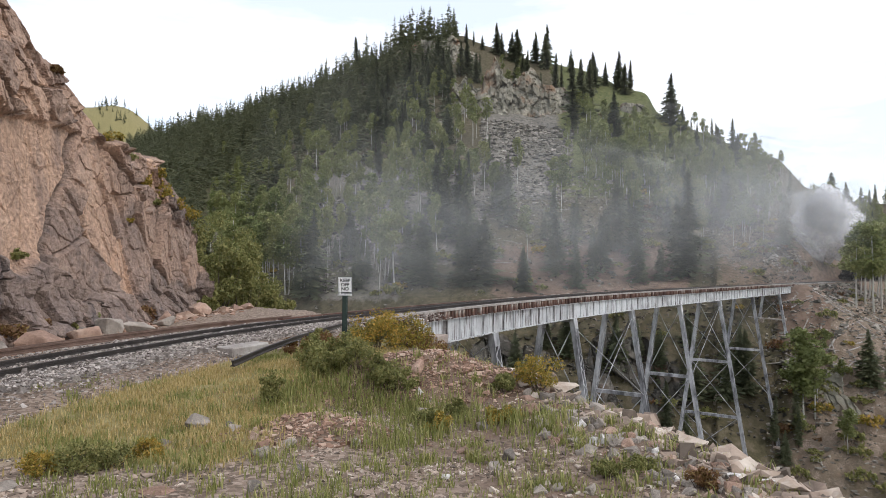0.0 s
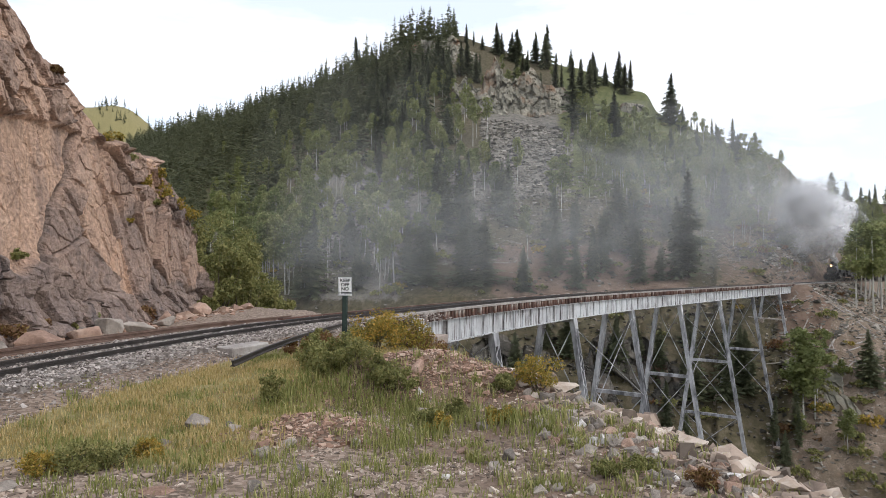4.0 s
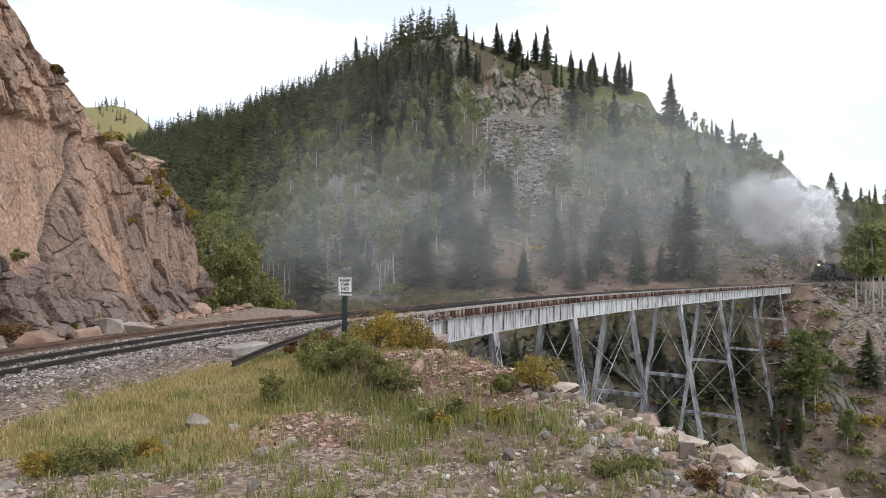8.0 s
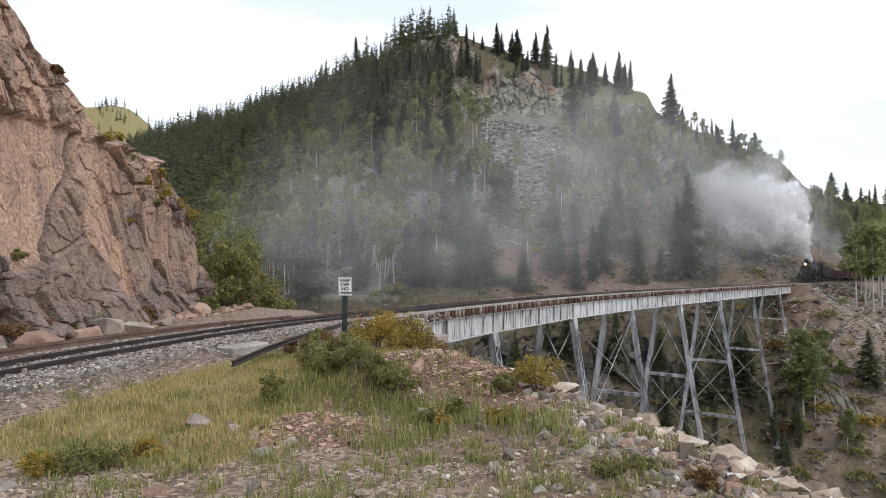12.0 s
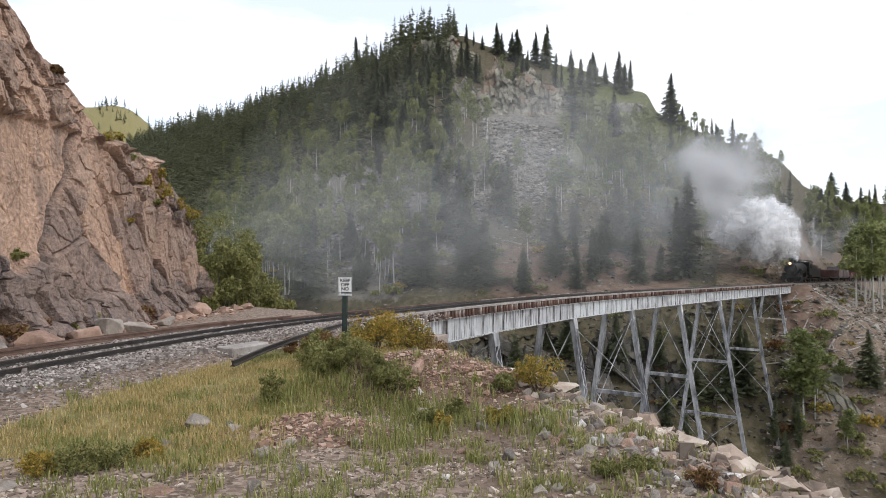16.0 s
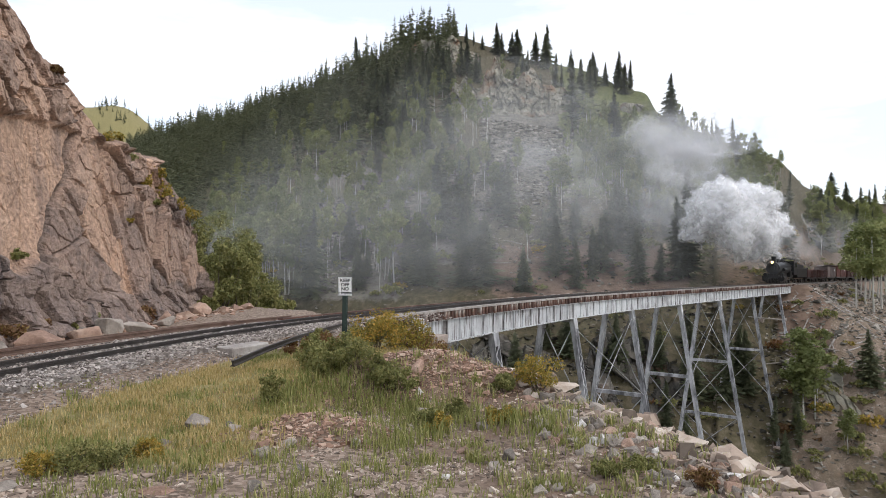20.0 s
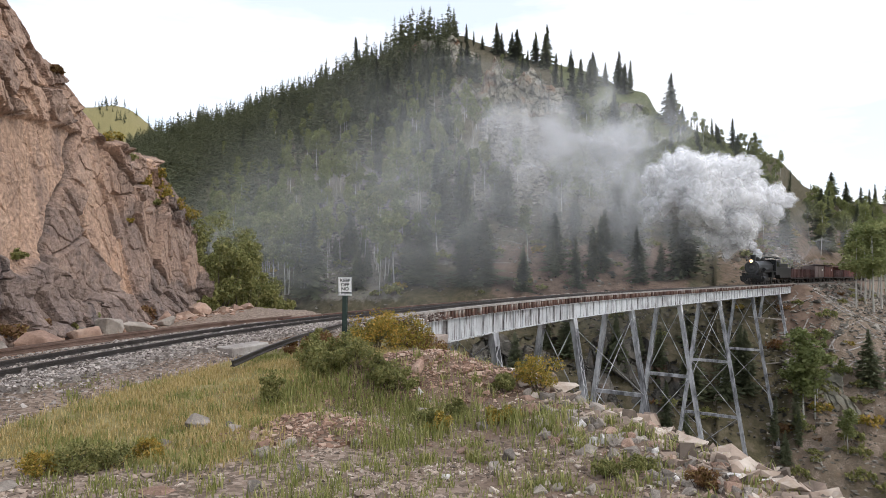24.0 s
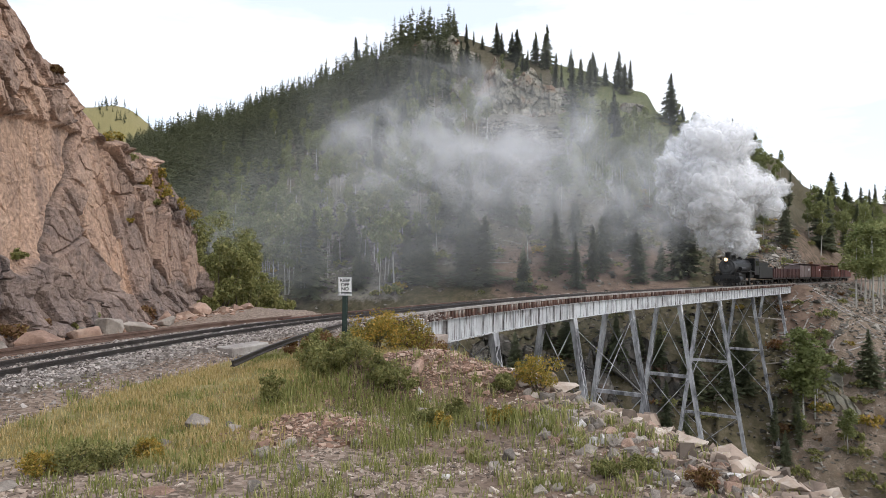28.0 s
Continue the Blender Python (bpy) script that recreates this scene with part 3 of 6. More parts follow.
def scatter_stones(name, xs, ys, sizes, mat, label, sink=0.15, seed=1, zs=None, category="stones"):
    """Many small angular stones joined as one stuff."""
    rng = np.random.default_rng(seed)
    xs, ys, sizes = np.asarray(xs), np.asarray(ys), np.asarray(sizes)
    z = height(xs, ys) if zs is None else zs
    V, F, base = [], [], 0
    which = rng.integers(0, len(BASE_ROCK), len(xs))
    ang = rng.uniform(0, 6.283, len(xs))
    squash = rng.uniform(0.5, 1.0, len(xs))
    for k, (bv, bf) in enumerate(BASE_ROCK):
        idx = np.where(which == k)[0]
        if not len(idx):
            continue
        c, s = np.cos(ang[idx])[:, None], np.sin(ang[idx])[:, None]
        sz = sizes[idx][:, None]
        vx = (bv[None, :, 0] * c - bv[None, :, 1] * s) * sz + xs[idx][:, None]
        vy = (bv[None, :, 0] * s + bv[None, :, 1] * c) * sz * 0.85 + ys[idx][:, None]
        vz = (bv[None, :, 2] + 0.2 - sink) * sz * squash[idx][:, None] + z[idx][:, None]
        V.append(np.stack([vx, vy, vz], -1).reshape(-1, 3))
        F.append((bf[None] + (base + np.arange(len(idx)) * len(bv))[:, None, None]).reshape(-1, 3))
        base += len(idx) * len(bv)
    me = mesh_np(name, np.concatenate(V), np.concatenate(F), mat)
    return tagged(new(name, me), label, category, kind="stuff")


def on_face(n, k0, k1, d0, d1, seed):
    """Random places on the mountain between two bearings and two depths."""
    rng = np.random.default_rng(seed)
    d = d0 + (d1 - d0) * np.sqrt(rng.random(n))
    k = rng.uniform(k0, k1, n)
    return k * d, d
# ---- trees and plants ----
M_BARK_DARK = grain_mat("spruce_bark", [(0.3, (0.06, 0.045, 0.035)), (0.7, (0.13, 0.10, 0.08))], 4, 30)
M_BARK_WHITE = grain_mat("aspen_bark", [(0.32, (0.10, 0.09, 0.08)), (0.42, (0.40, 0.385, 0.345)), (0.7, (0.56, 0.54, 0.49))], 2.2, 12, 0.2, stretch=(1, 1, 1.6))
M_SPRUCE = leaf_mat("spruce_needles", [(0.0, (0.075, 0.086, 0.050)), (0.5, (0.125, 0.138, 0.078)), (1.0, (0.19, 0.195, 0.11))], 0.45, 0.5)
M_ASPEN = leaf_mat("aspen_leaves", [(0.0, (0.11, 0.135, 0.045)), (0.5, (0.21, 0.235, 0.09)), (1.0, (0.33, 0.32, 0.14))], 0.5, 0.45)
M_YELLOW = leaf_mat("yellow_shrub_leaves", [(0.0, (0.13, 0.13, 0.03)), (0.5, (0.29, 0.225, 0.045)), (1.0, (0.52, 0.31, 0.07))], 0.2, 0.35)
M_GREENLEAF = leaf_mat("green_shrub_leaves", [(0.0, (0.11, 0.12, 0.042)), (0.5, (0.205, 0.208, 0.072)), (1.0, (0.34, 0.30, 0.12))], 0.2, 0.35)
M_REDLEAF = leaf_mat("rusty_shrub_leaves", [(0.0, (0.12, 0.055, 0.03)), (0.6, (0.21, 0.12, 0.055)), (1.0, (0.26, 0.19, 0.06))], 0.2, 0.3)
M_STRAW = leaf_mat("dry_grass_blades", [(0.0, (0.29, 0.235, 0.085)), (0.45, (0.45, 0.35, 0.15)), (1.0, (0.62, 0.48, 0.26))], 0.1, 0.35)
M_GRASS = leaf_mat("green_grass_blades", [(0.0, (0.14, 0.165, 0.045)), (0.6, (0.28, 0.285, 0.095)), (1.0, (0.50, 0.43, 0.22))], 0.2, 0.35)


def spruce_arrays(seed, levels=24, per=8, width=0.19, bare=0.05, ragged=0.3, clumps=4):
    """Crown of a spruce one metre tall: drooping branches hung with small needle clumps, as corner and triangle arrays."""
    rng = np.random.default_rng(seed)
    V, F = [], []
    lean = rng.uniform(0.75, 1.25, 8)
    for i in range(levels):
        h = bare + (0.985 - bare) * (i / levels) ** 0.92
        reach = max(width * (1 - h) ** 0.85 * (1 + ragged * 0.6 * rng.normal()) + 0.008, 0.008)
        for j in range(per):
            if rng.random() < 0.10:
                continue
            a = rng.uniform(0, 6.283)
            r = reach * rng.uniform(0.55, 1.2) * lean[int(a / 0.7855) % 8]
            hz = h + rng.normal() * 0.012
            for c in range(clumps):
                f = (c + rng.uniform(0.3, 1.0)) / clumps
                q = a + rng.normal() * 0.16 * f
                ca, sa = math.cos(q), math.sin(q)
                x, y, z = ca * r * f, sa * r * f, hz - 0.42 * r * f + 0.16 * r * f * f + rng.normal() * 0.004
                w = (0.55 * r / clumps + 0.006) * rng.uniform(0.7, 1.4)
                L = (0.85 * r / clumps + 0.010) * rng.uniform(0.7, 1.3)
                b = len(V)
                V += [(x - ca * L * 0.8, y - sa * L * 0.8, z + 0.25 * L), (x - sa * w, y + ca * w, z - w * rng.uniform(0.2, 0.9)), (x + ca * L, y + sa * L, z - 0.22 * L),
                      (x + sa * w, y - ca * w, z - w * rng.uniform(0.2, 0.9))]
                F += [(b, b + 1, b + 2), (b, b + 2, b + 3)]
    b = len(V)
    V += [(-0.005, 0, 0.93), (0.005, 0, 0.93), (0, 0, 1.02), (0, -0.005, 0.93), (0, 0.005, 0.93)]
    F += [(b, b + 1, b + 2), (b + 3, b + 4, b + 2)]
    return np.array(V), np.array(F)


def make_spruce(seed, width, bare, label, levels=38):
    t = thing("spruce", None, label, "spruce tree", "spruces on the mountain")
    bm = rod(bmesh.new(), (0, 0, -0.03), (0, 0, 0.97), 0.014, 0.002, 6)
    part("trunk", bm, M_BARK_DARK, t)
    v, f = spruce_arrays(seed, levels, 14, width, bare)
    part("crown", mesh_np("crown", v, f), M_SPRUCE, t)
    return t


def leaf_cloud(rng, centres, radii, count, size):
    """Small crossed leaf clumps around some centres."""
    w = np.asarray(radii) ** 2
    which = rng.choice(len(centres), count, p=w / w.sum())
    c = np.asarray(centres)[which]
    r = np.asarray(radii)[which]
    u = rng.normal(size=(count, 3))
    u /= np.linalg.norm(u, axis=1)[:, None]
    p = c + u * (r * rng.random(count) ** 0.45)[:, None] * np.array([1, 1, 0.9])
    a = rng.normal(size=(count, 3))
    a /= np.linalg.norm(a, axis=1)[:, None]
    b = np.cross(a, rng.normal(size=(count, 3)))
    b /= np.linalg.norm(b, axis=1)[:, None]
    s = size * rng.uniform(0.6, 1.4, count)[:, None]
    V = np.stack([p - a * s, p + b * s * 0.6, p + a * s, p - b * s * 0.6], 1).reshape(-1, 3)
    F = np.arange(count * 4).reshape(-1, 4)
    return V, F


def aspen_arrays(seed, leaves=1000, crown0=0.42, spread=0.15, size=0.0165):
    rng = np.random.default_rng(seed)
    cs, rs = [], []
    for _ in range(20):
        h = crown0 + (0.97 - crown0) * rng.random()
        w = spread * math.sin(math.pi * min(1, (h - crown0) / (1.02 - crown0)) ** 0.8 * 0.9 + 0.25)
        a = rng.uniform(0, 6.283)
        cs.append((w * math.cos(a) * rng.random(), w * math.sin(a) * rng.random(), h))
        rs.append(0.045 + 0.045 * rng.random())
    return leaf_cloud(rng, cs, rs, leaves, size) + (cs,)


def make_aspen(seed, crown0, spread, label, leaves=1700):
    t = thing("aspen", None, label, "aspen tree", "aspens on the slopes")
    v, f, cs = aspen_arrays(seed, leaves, crown0, spread)
    rnd = random.Random(seed)
    bm = bmesh.new()
    pts = [Vector((0, 0, -0.03)), Vector((rnd.uniform(-0.015, 0.015), 0, 0.3)), Vector((rnd.uniform(-0.03, 0.03), rnd.uniform(-0.02, 0.02), 0.62)), Vector((0, 0, 0.95))]
    rings = [[bm.verts.new(p + Vector((math.cos(q) * r, math.sin(q) * r, 0))) for q in [i * math.pi / 3 for i in range(6)]] for p, r in zip(pts, (0.0085, 0.0065, 0.004, 0.0015))]
    for r0, r1 in zip(rings, rings[1:]):
        for i in range(6):
            bm.faces.new((r0[i], r0[(i + 1) % 6], r1[(i + 1) % 6], r1[i]))
    bm.faces.new(rings[-1])
    for i, c in enumerate(cs[:6]):
        v0 = rings[2 if c[2] > 0.66 else 1][i]
        w = [bm.verts.new(v0.co + Vector(o)) for o in ((0, 0.003, 0.006), (0.003, 0, 0.007))]
        tip = bm.verts.new(c)
        for q in ((v0, w[0], tip), (w[0], w[1], tip), (w[1], v0, tip)):
            bm.faces.new(q)
    part("trunk", bm, M_BARK_WHITE, t)
    part("crown", mesh_np("crown", v, f), M_ASPEN, t)
    return t


def sight(k, e, d0=95.0):
    """The depth at which the line of sight at bearing k and rise e, both as slopes from the bench, meets the land."""
    i = min(max((k + 0.75) / 0.005, 0), 299.99)
    j = int(i)
    h = S_H[j] * (1 - i + j) + S_H[j + 1] * (i - j)
    hit = np.where((h >= EYE_Z + e * S_D) & (S_D >= d0))[0]
    return float(S_D[hit[0]]) if len(hit) else None


def plant(proto, x, y, h, rnd, fat=1.0, sink=0.0):
    ob = copy_thing(proto, Matrix.Translation((x, y, ground_z(x, y) - sink)) @ Matrix.Rotation(rnd.uniform(0, 6.28), 4, "Z")
                    @ Euler((radians(rnd.gauss(0, 1.5)), radians(rnd.gauss(0, 1.5)), 0)).to_matrix().to_4x4())
    ob.scale = (h * fat, h * fat, h)
    return ob


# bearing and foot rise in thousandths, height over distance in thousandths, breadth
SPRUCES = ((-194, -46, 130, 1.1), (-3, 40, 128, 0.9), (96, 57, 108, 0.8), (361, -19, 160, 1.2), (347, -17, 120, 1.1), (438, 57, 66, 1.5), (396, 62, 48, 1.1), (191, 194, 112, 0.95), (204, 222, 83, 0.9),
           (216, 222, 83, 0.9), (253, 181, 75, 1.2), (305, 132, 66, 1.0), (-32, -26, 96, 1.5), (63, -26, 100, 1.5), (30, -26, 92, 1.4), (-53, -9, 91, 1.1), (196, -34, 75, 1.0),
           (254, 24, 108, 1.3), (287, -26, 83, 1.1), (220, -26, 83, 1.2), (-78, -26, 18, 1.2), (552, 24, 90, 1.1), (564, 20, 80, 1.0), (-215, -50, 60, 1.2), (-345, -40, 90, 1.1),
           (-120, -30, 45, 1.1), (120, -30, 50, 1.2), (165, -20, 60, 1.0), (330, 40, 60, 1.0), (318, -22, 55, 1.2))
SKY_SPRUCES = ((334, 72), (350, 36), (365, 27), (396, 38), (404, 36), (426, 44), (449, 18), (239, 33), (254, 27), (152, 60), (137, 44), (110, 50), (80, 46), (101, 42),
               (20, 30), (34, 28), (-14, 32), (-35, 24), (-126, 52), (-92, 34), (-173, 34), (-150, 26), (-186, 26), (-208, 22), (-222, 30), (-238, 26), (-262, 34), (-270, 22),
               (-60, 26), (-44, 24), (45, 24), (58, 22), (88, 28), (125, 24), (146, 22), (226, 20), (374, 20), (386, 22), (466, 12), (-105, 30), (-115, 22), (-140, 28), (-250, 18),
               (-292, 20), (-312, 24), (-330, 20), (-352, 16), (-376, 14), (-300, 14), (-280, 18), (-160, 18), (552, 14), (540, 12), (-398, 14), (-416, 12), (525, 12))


def build_forest():
    rnd = random.Random(5)
    prot = [make_spruce(1, 0.17, 0.04, "tall dark green spruce on the mountain slope"), make_spruce(2, 0.135, 0.10, "narrow dark green spruce on the mountain slope"),
            make_spruce(3, 0.21, 0.02, "broad dark green spruce on the mountain slope"), make_spruce(4, 0.10, 0.22, "thin ragged spruce on the mountain slope", 22)]
    n = 0
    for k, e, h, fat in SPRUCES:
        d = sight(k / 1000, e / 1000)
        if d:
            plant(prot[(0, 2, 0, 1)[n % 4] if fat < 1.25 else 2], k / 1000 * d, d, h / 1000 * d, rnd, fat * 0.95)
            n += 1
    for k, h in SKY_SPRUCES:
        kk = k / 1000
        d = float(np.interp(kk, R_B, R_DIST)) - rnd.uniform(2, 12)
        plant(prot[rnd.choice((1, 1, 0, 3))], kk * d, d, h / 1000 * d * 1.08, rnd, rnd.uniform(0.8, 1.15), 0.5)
    for k0, k1, e0, e1, m, h0, h1 in ((-0.10, 0.02, 0.16, 0.27, 16, 10, 17), (0.02, 0.28, 0.24, 0.30, 14, 9, 14), (0.24, 0.47, 0.03, 0.16, 16, 8, 14), (-0.16, -0.02, 0.13, 0.24, 26, 9, 16), (-0.05, 0.04, 0.02, 0.12, 8, 9, 14), (-0.07, 0.30, 0.24, 0.32, 30, 8, 15), (0.0, 0.1, 0.05, 0.14, 8, 7, 12), (-0.3, 0.3, -0.04, 0.06, 30, 4, 11),
                                      (0.5, 0.66, 0.02, 0.09, 16, 9, 15), (0.46, 0.52, -0.3, -0.16, 5, 4, 8), (0.10, 0.45, -0.30, -0.12, 26, 4, 9), (0.62, 0.66, -0.24, -0.16, 2, 6, 9)):
        for _ in range(m):
            k, e = rnd.uniform(k0, k1), rnd.uniform(e0, e1)
            d = sight(k, e, 80)
            if d:
                s, o = track_coords(np.array([k * d]), np.array([d]))
                if s[0] < 108 or abs(o[0]) > 6:
                    plant(rnd.choice(prot), k * d, d, rnd.uniform(h0, h1), rnd, rnd.uniform(0.85, 1.3))
    for p in prot:
        p.matrix_basis = Matrix.Translation((-70 - 9 * prot.index(p), 330, ground_z(-70 - 9 * prot.index(p), 330)))
        p.scale = (15, 15, 15)
    # the dense dark wood on the far flank
    V, F, base = [], [], 0
    rng = np.random.default_rng(11)
    shapes = [spruce_arrays(60 + i, 15, 6, 0.165, 0.05, 0.3, 2) for i in range(5)]
    xs, ys = on_face(4300, -0.62, 0.02, 140, 560, 12)
    for x, y in zip(xs, ys):
        k = x / y
        foot, dist = np.interp(k, R_B, R_FOOT), np.interp(k, R_B, R_DIST)
        t = (y - foot) / (dist - foot)
        lim = 0.20 + 0.35 * smooth(-0.30, -0.17, k) * (1 - 0.2 * smooth(-0.17, -0.05, k)) if k < -0.05 else 0.50 + (k + 0.05) * 4
        if t < lim + 0.1 * rng.normal() or t > 1.03:
            continue
        v, f = shapes[rng.integers(5)]
        h = rng.uniform(9, 18)
        a = rng.uniform(0, 6.28)
        c, s = math.cos(a), math.sin(a)
        z = ground_z(x, y) - 0.5
        V.append(np.stack([(v[:, 0] * c - v[:, 1] * s) * h + x, (v[:, 0] * s + v[:, 1] * c) * h + y, v[:, 2] * h + z], -1))
        F.append(f + base)
        base += len(v)
    far_v, far_f, far_n = [], [], 0
    for i in range(70):
        k, y = rng.uniform(-0.56, -0.36), rng.uniform(950, 1140)
        v, f = shapes[i % 5]
        h = rng.uniform(9, 18)
        far_v.append(v * h + np.array([k * y, y, ground_z(k * y, y) - 0.5]))
        far_f.append(f + far_n)
        far_n += len(v)
    far_me = mesh_np("far_trees", np.concatenate(far_v), np.concatenate(far_f), M_SPRUCE)
    tagged(new("far_trees", far_me), "scattered dark trees on the distant pale hill", "trees", kind="stuff")
    me = mesh_np("spruce_forest", np.concatenate(V), np.concatenate(F), M_SPRUCE)
    tagged(new("spruce_forest", me), "dense dark spruce forest covering the mountain flank", "forest", kind="stuff")


def build_aspens():
    rnd = random.Random(8)
    prot = [make_aspen(31, 0.40, 0.13, "slender aspen with white trunk and light green leaves"), make_aspen(32, 0.52, 0.11, "thin aspen with bare white lower trunk"),
            make_aspen(33, 0.32, 0.15, "leafy light green aspen with white trunk"), make_aspen(34, 0.6, 0.09, "half bare aspen with tall white trunk", 700)]
    zones = ((-0.34, -0.05, -0.05, 0.15, 70, 9, 15), (-0.06, 0.08, 0.06, 0.23, 26, 8, 14), (-0.18, 0.18, 0.0, 0.12, 26, 8, 14), (0.17, 0.30, 0.11, 0.20, 20, 9, 14), (0.27, 0.48, 0.05, 0.15, 60, 7, 11),
             (0.36, 0.48, 0.02, 0.12, 16, 6, 10), (0.53, 0.66, 0.01, 0.08, 36, 9, 13), (0.50, 0.68, -0.36, -0.12, 5, 3, 5), (0.02, 0.2, 0.25, 0.29, 10, 6, 9), (0.18, 0.42, 0.14, 0.215, 40, 6, 9), (-0.05, 0.03, 0.18, 0.26, 16, 7, 11), (-0.25, -0.05, 0.13, 0.20, 24, 10, 14),
             (-0.35, -0.15, -0.04, 0.12, 60, 9, 14), (0.20, 0.47, 0.08, 0.19, 90, 6, 9), (0.40, 0.50, 0.06, 0.15, 24, 5, 8), (0.60, 0.68, -0.03, 0.03, 22, 8, 12))
    spots = []
    for k0, k1, e0, e1, m, h0, h1 in zones:
        for _ in range(m):
            k, e = rnd.uniform(k0, k1), rnd.uniform(e0, e1)
            d = sight(k, e, 70)
            if d:
                s, o = track_coords(np.array([k * d]), np.array([d]))
                if (s[0] < 108 or abs(o[0]) > 5) and not (k > 0.5 and e > -0.02 and d < 150 and s[0] < 150):
                    spots.append((d, k * d, rnd.choice((0, 2, 0, 1) if k < -0.2 else (0, 2) if k > 0.3 else (0, 1, 2, 3)), rnd.uniform(h0, h1), rnd.uniform(0.9, 1.3)))
    spots.sort()
    for y, x, which, h, fat in spots[:262]:
        plant(prot[which], x, y, h, rnd, fat)
    V, F, M, base = [], [], [], 0
    for y, x, which, h, fat in spots[262:]:
        v, f, cs = aspen_arrays(31 + which, 900 if which < 3 else 450, (0.40, 0.52, 0.32, 0.6)[which], (0.13, 0.11, 0.15, 0.09)[which], 0.021)
        a = np.linspace(0, 2 * math.pi, 6)[:-1]
        ring = np.concatenate([np.stack([np.cos(a) * r + q, np.sin(a) * r, 0 * a + z], -1) for r, q, z in ((0.009, 0.0, -0.03), (0.0065, rnd.uniform(-0.02, 0.02), 0.45), (0.0025, 0.0, 0.95))])
        turn = rnd.uniform(0, 6.28)
        c, s = math.cos(turn), math.sin(turn)
        for vv, ff, mi in ((v, f, 0), (ring, grid_faces(3, 5, True), 1)):
            V.append(np.stack([(vv[:, 0] * c - vv[:, 1] * s) * h * fat + x, (vv[:, 0] * s + vv[:, 1] * c) * h * fat + y, vv[:, 2] * h + ground_z(x, y)], -1))
            F.append(ff + base)
            M.append(np.full(len(ff), mi))
            base += len(vv)
    me = mesh_np("aspen_grove", np.concatenate(V), np.concatenate(F), M_ASPEN)
    me.materials.append(M_BARK_WHITE)
    me.polygons.foreach_set("material_index", np.concatenate(M).astype(np.int32))
    tagged(new("aspen_grove", me), "light green aspen grove with white trunks on the mountain side", "grove", kind="stuff")
    # aspens between the bench and the line beyond the trestle
    for k, e, h in ((605, -62, 105), (618, -58, 118), (630, -70, 128), (642, -66, 126), (650, -60, 128), (660, -60, 130), (624, -50, 110), (612, -44, 92), (636, -48, 104), (520, -245, 145), (526, -238, 118), (543, -232, 112), (590, -275, 65), (585, -268, 54)):
        d = sight(k / 1000, e / 1000, 40)
        if d:
            plant(prot[(0, 2)[k % 2]], k / 1000 * d, d, h / 1000 * d, rnd, 1.45)
    for i, p in enumerate(prot):
        p.matrix_basis = Matrix.Translation((-30 - 6 * i, 160, ground_z(-30 - 6 * i, 160)))
        p.scale = (12, 12, 12)


def make_shrub(name, x, y, r, h, mat, label, seed, leaves=500, size=0.05, z=None, category="shrub"):
    """A shrub: stems fanning from its foot and small leaves in clumps."""
    rng = np.random.default_rng(seed)
    t = thing(name, Matrix.Translation((x, y, ground_z(x, y) if z is None else z)), label, category)
    bm = bmesh.new()
    cs, rs = [], []
    for _ in range(26):
        a, q = rng.uniform(0, 6.283), rng.random() ** 0.6
        c = (r * q * math.cos(a) * 0.8, r * q * math.sin(a) * 0.8, h * (0.16 + 0.74 * rng.random() * (1 - 0.45 * q)))
        cs.append(c)
        rs.append(0.27 * min(r, h * 1.2) * rng.uniform(0.7, 1.2))
        rod(bm, (c[0] * 0.12, c[1] * 0.12, -0.05), c, 0.006 * max(h, 0.5), 0.002, 4)
    part("branching_stem", bm, M_BARK_DARK, t)
    v, f = leaf_cloud(rng, cs, rs, leaves, size)
    v[:, 2] = np.maximum(v[:, 2], 0.0)
    part("foliage", mesh_np("foliage", v, f), mat, t)
    return t


def blades(name, xs, ys, lengths, mat, label, seed, lean=0.4, width=0.012, category="grass"):
    """Bent grass blades, each two triangles, as one stuff."""
    rng = np.random.default_rng(seed)
    n = len(xs)
    z = height(np.asarray(xs), np.asarray(ys)) - 0.01
    a = rng.uniform(0, 6.283, n)
    p = np.stack([xs, ys, z], -1)
    side = np.stack([-np.sin(a), np.cos(a), 0 * a], -1)
    out = np.stack([np.cos(a), np.sin(a), 0 * a], -1)
    L = np.asarray(lengths)[:, None]
    q = rng.uniform(0.2, 1.0, n)[:, None] * lean
    up = np.array([0, 0, 1.0])
    w = width * rng.uniform(0.7, 1.4, n)[:, None]
    mid = p + up * L * 0.6 + out * L * q * 0.35
    tip = p + up * L * (1 - 0.3 * q) + out * L * q
    V = np.stack([p - side * w, p + side * w, mid + side * w * 0.7, mid - side * w * 0.7, tip], 1).reshape(-1, 3)
    b = (np.arange(n) * 5)[:, None]
    F = np.concatenate([b + np.array([[0, 1, 2]]), b + np.array([[0, 2, 3]]), b + np.array([[3, 2, 4]])])
    return tagged(new(name, mesh_np(name, V, F, mat)), label, category, kind="stuff")
# ---- trestle and track ----
BENTS = (16.7, 29.9, 42.7, 55.7, 70.0, 85.6, 101.8)
SPAN_ENDS = (8.0, *BENTS, 111.2)


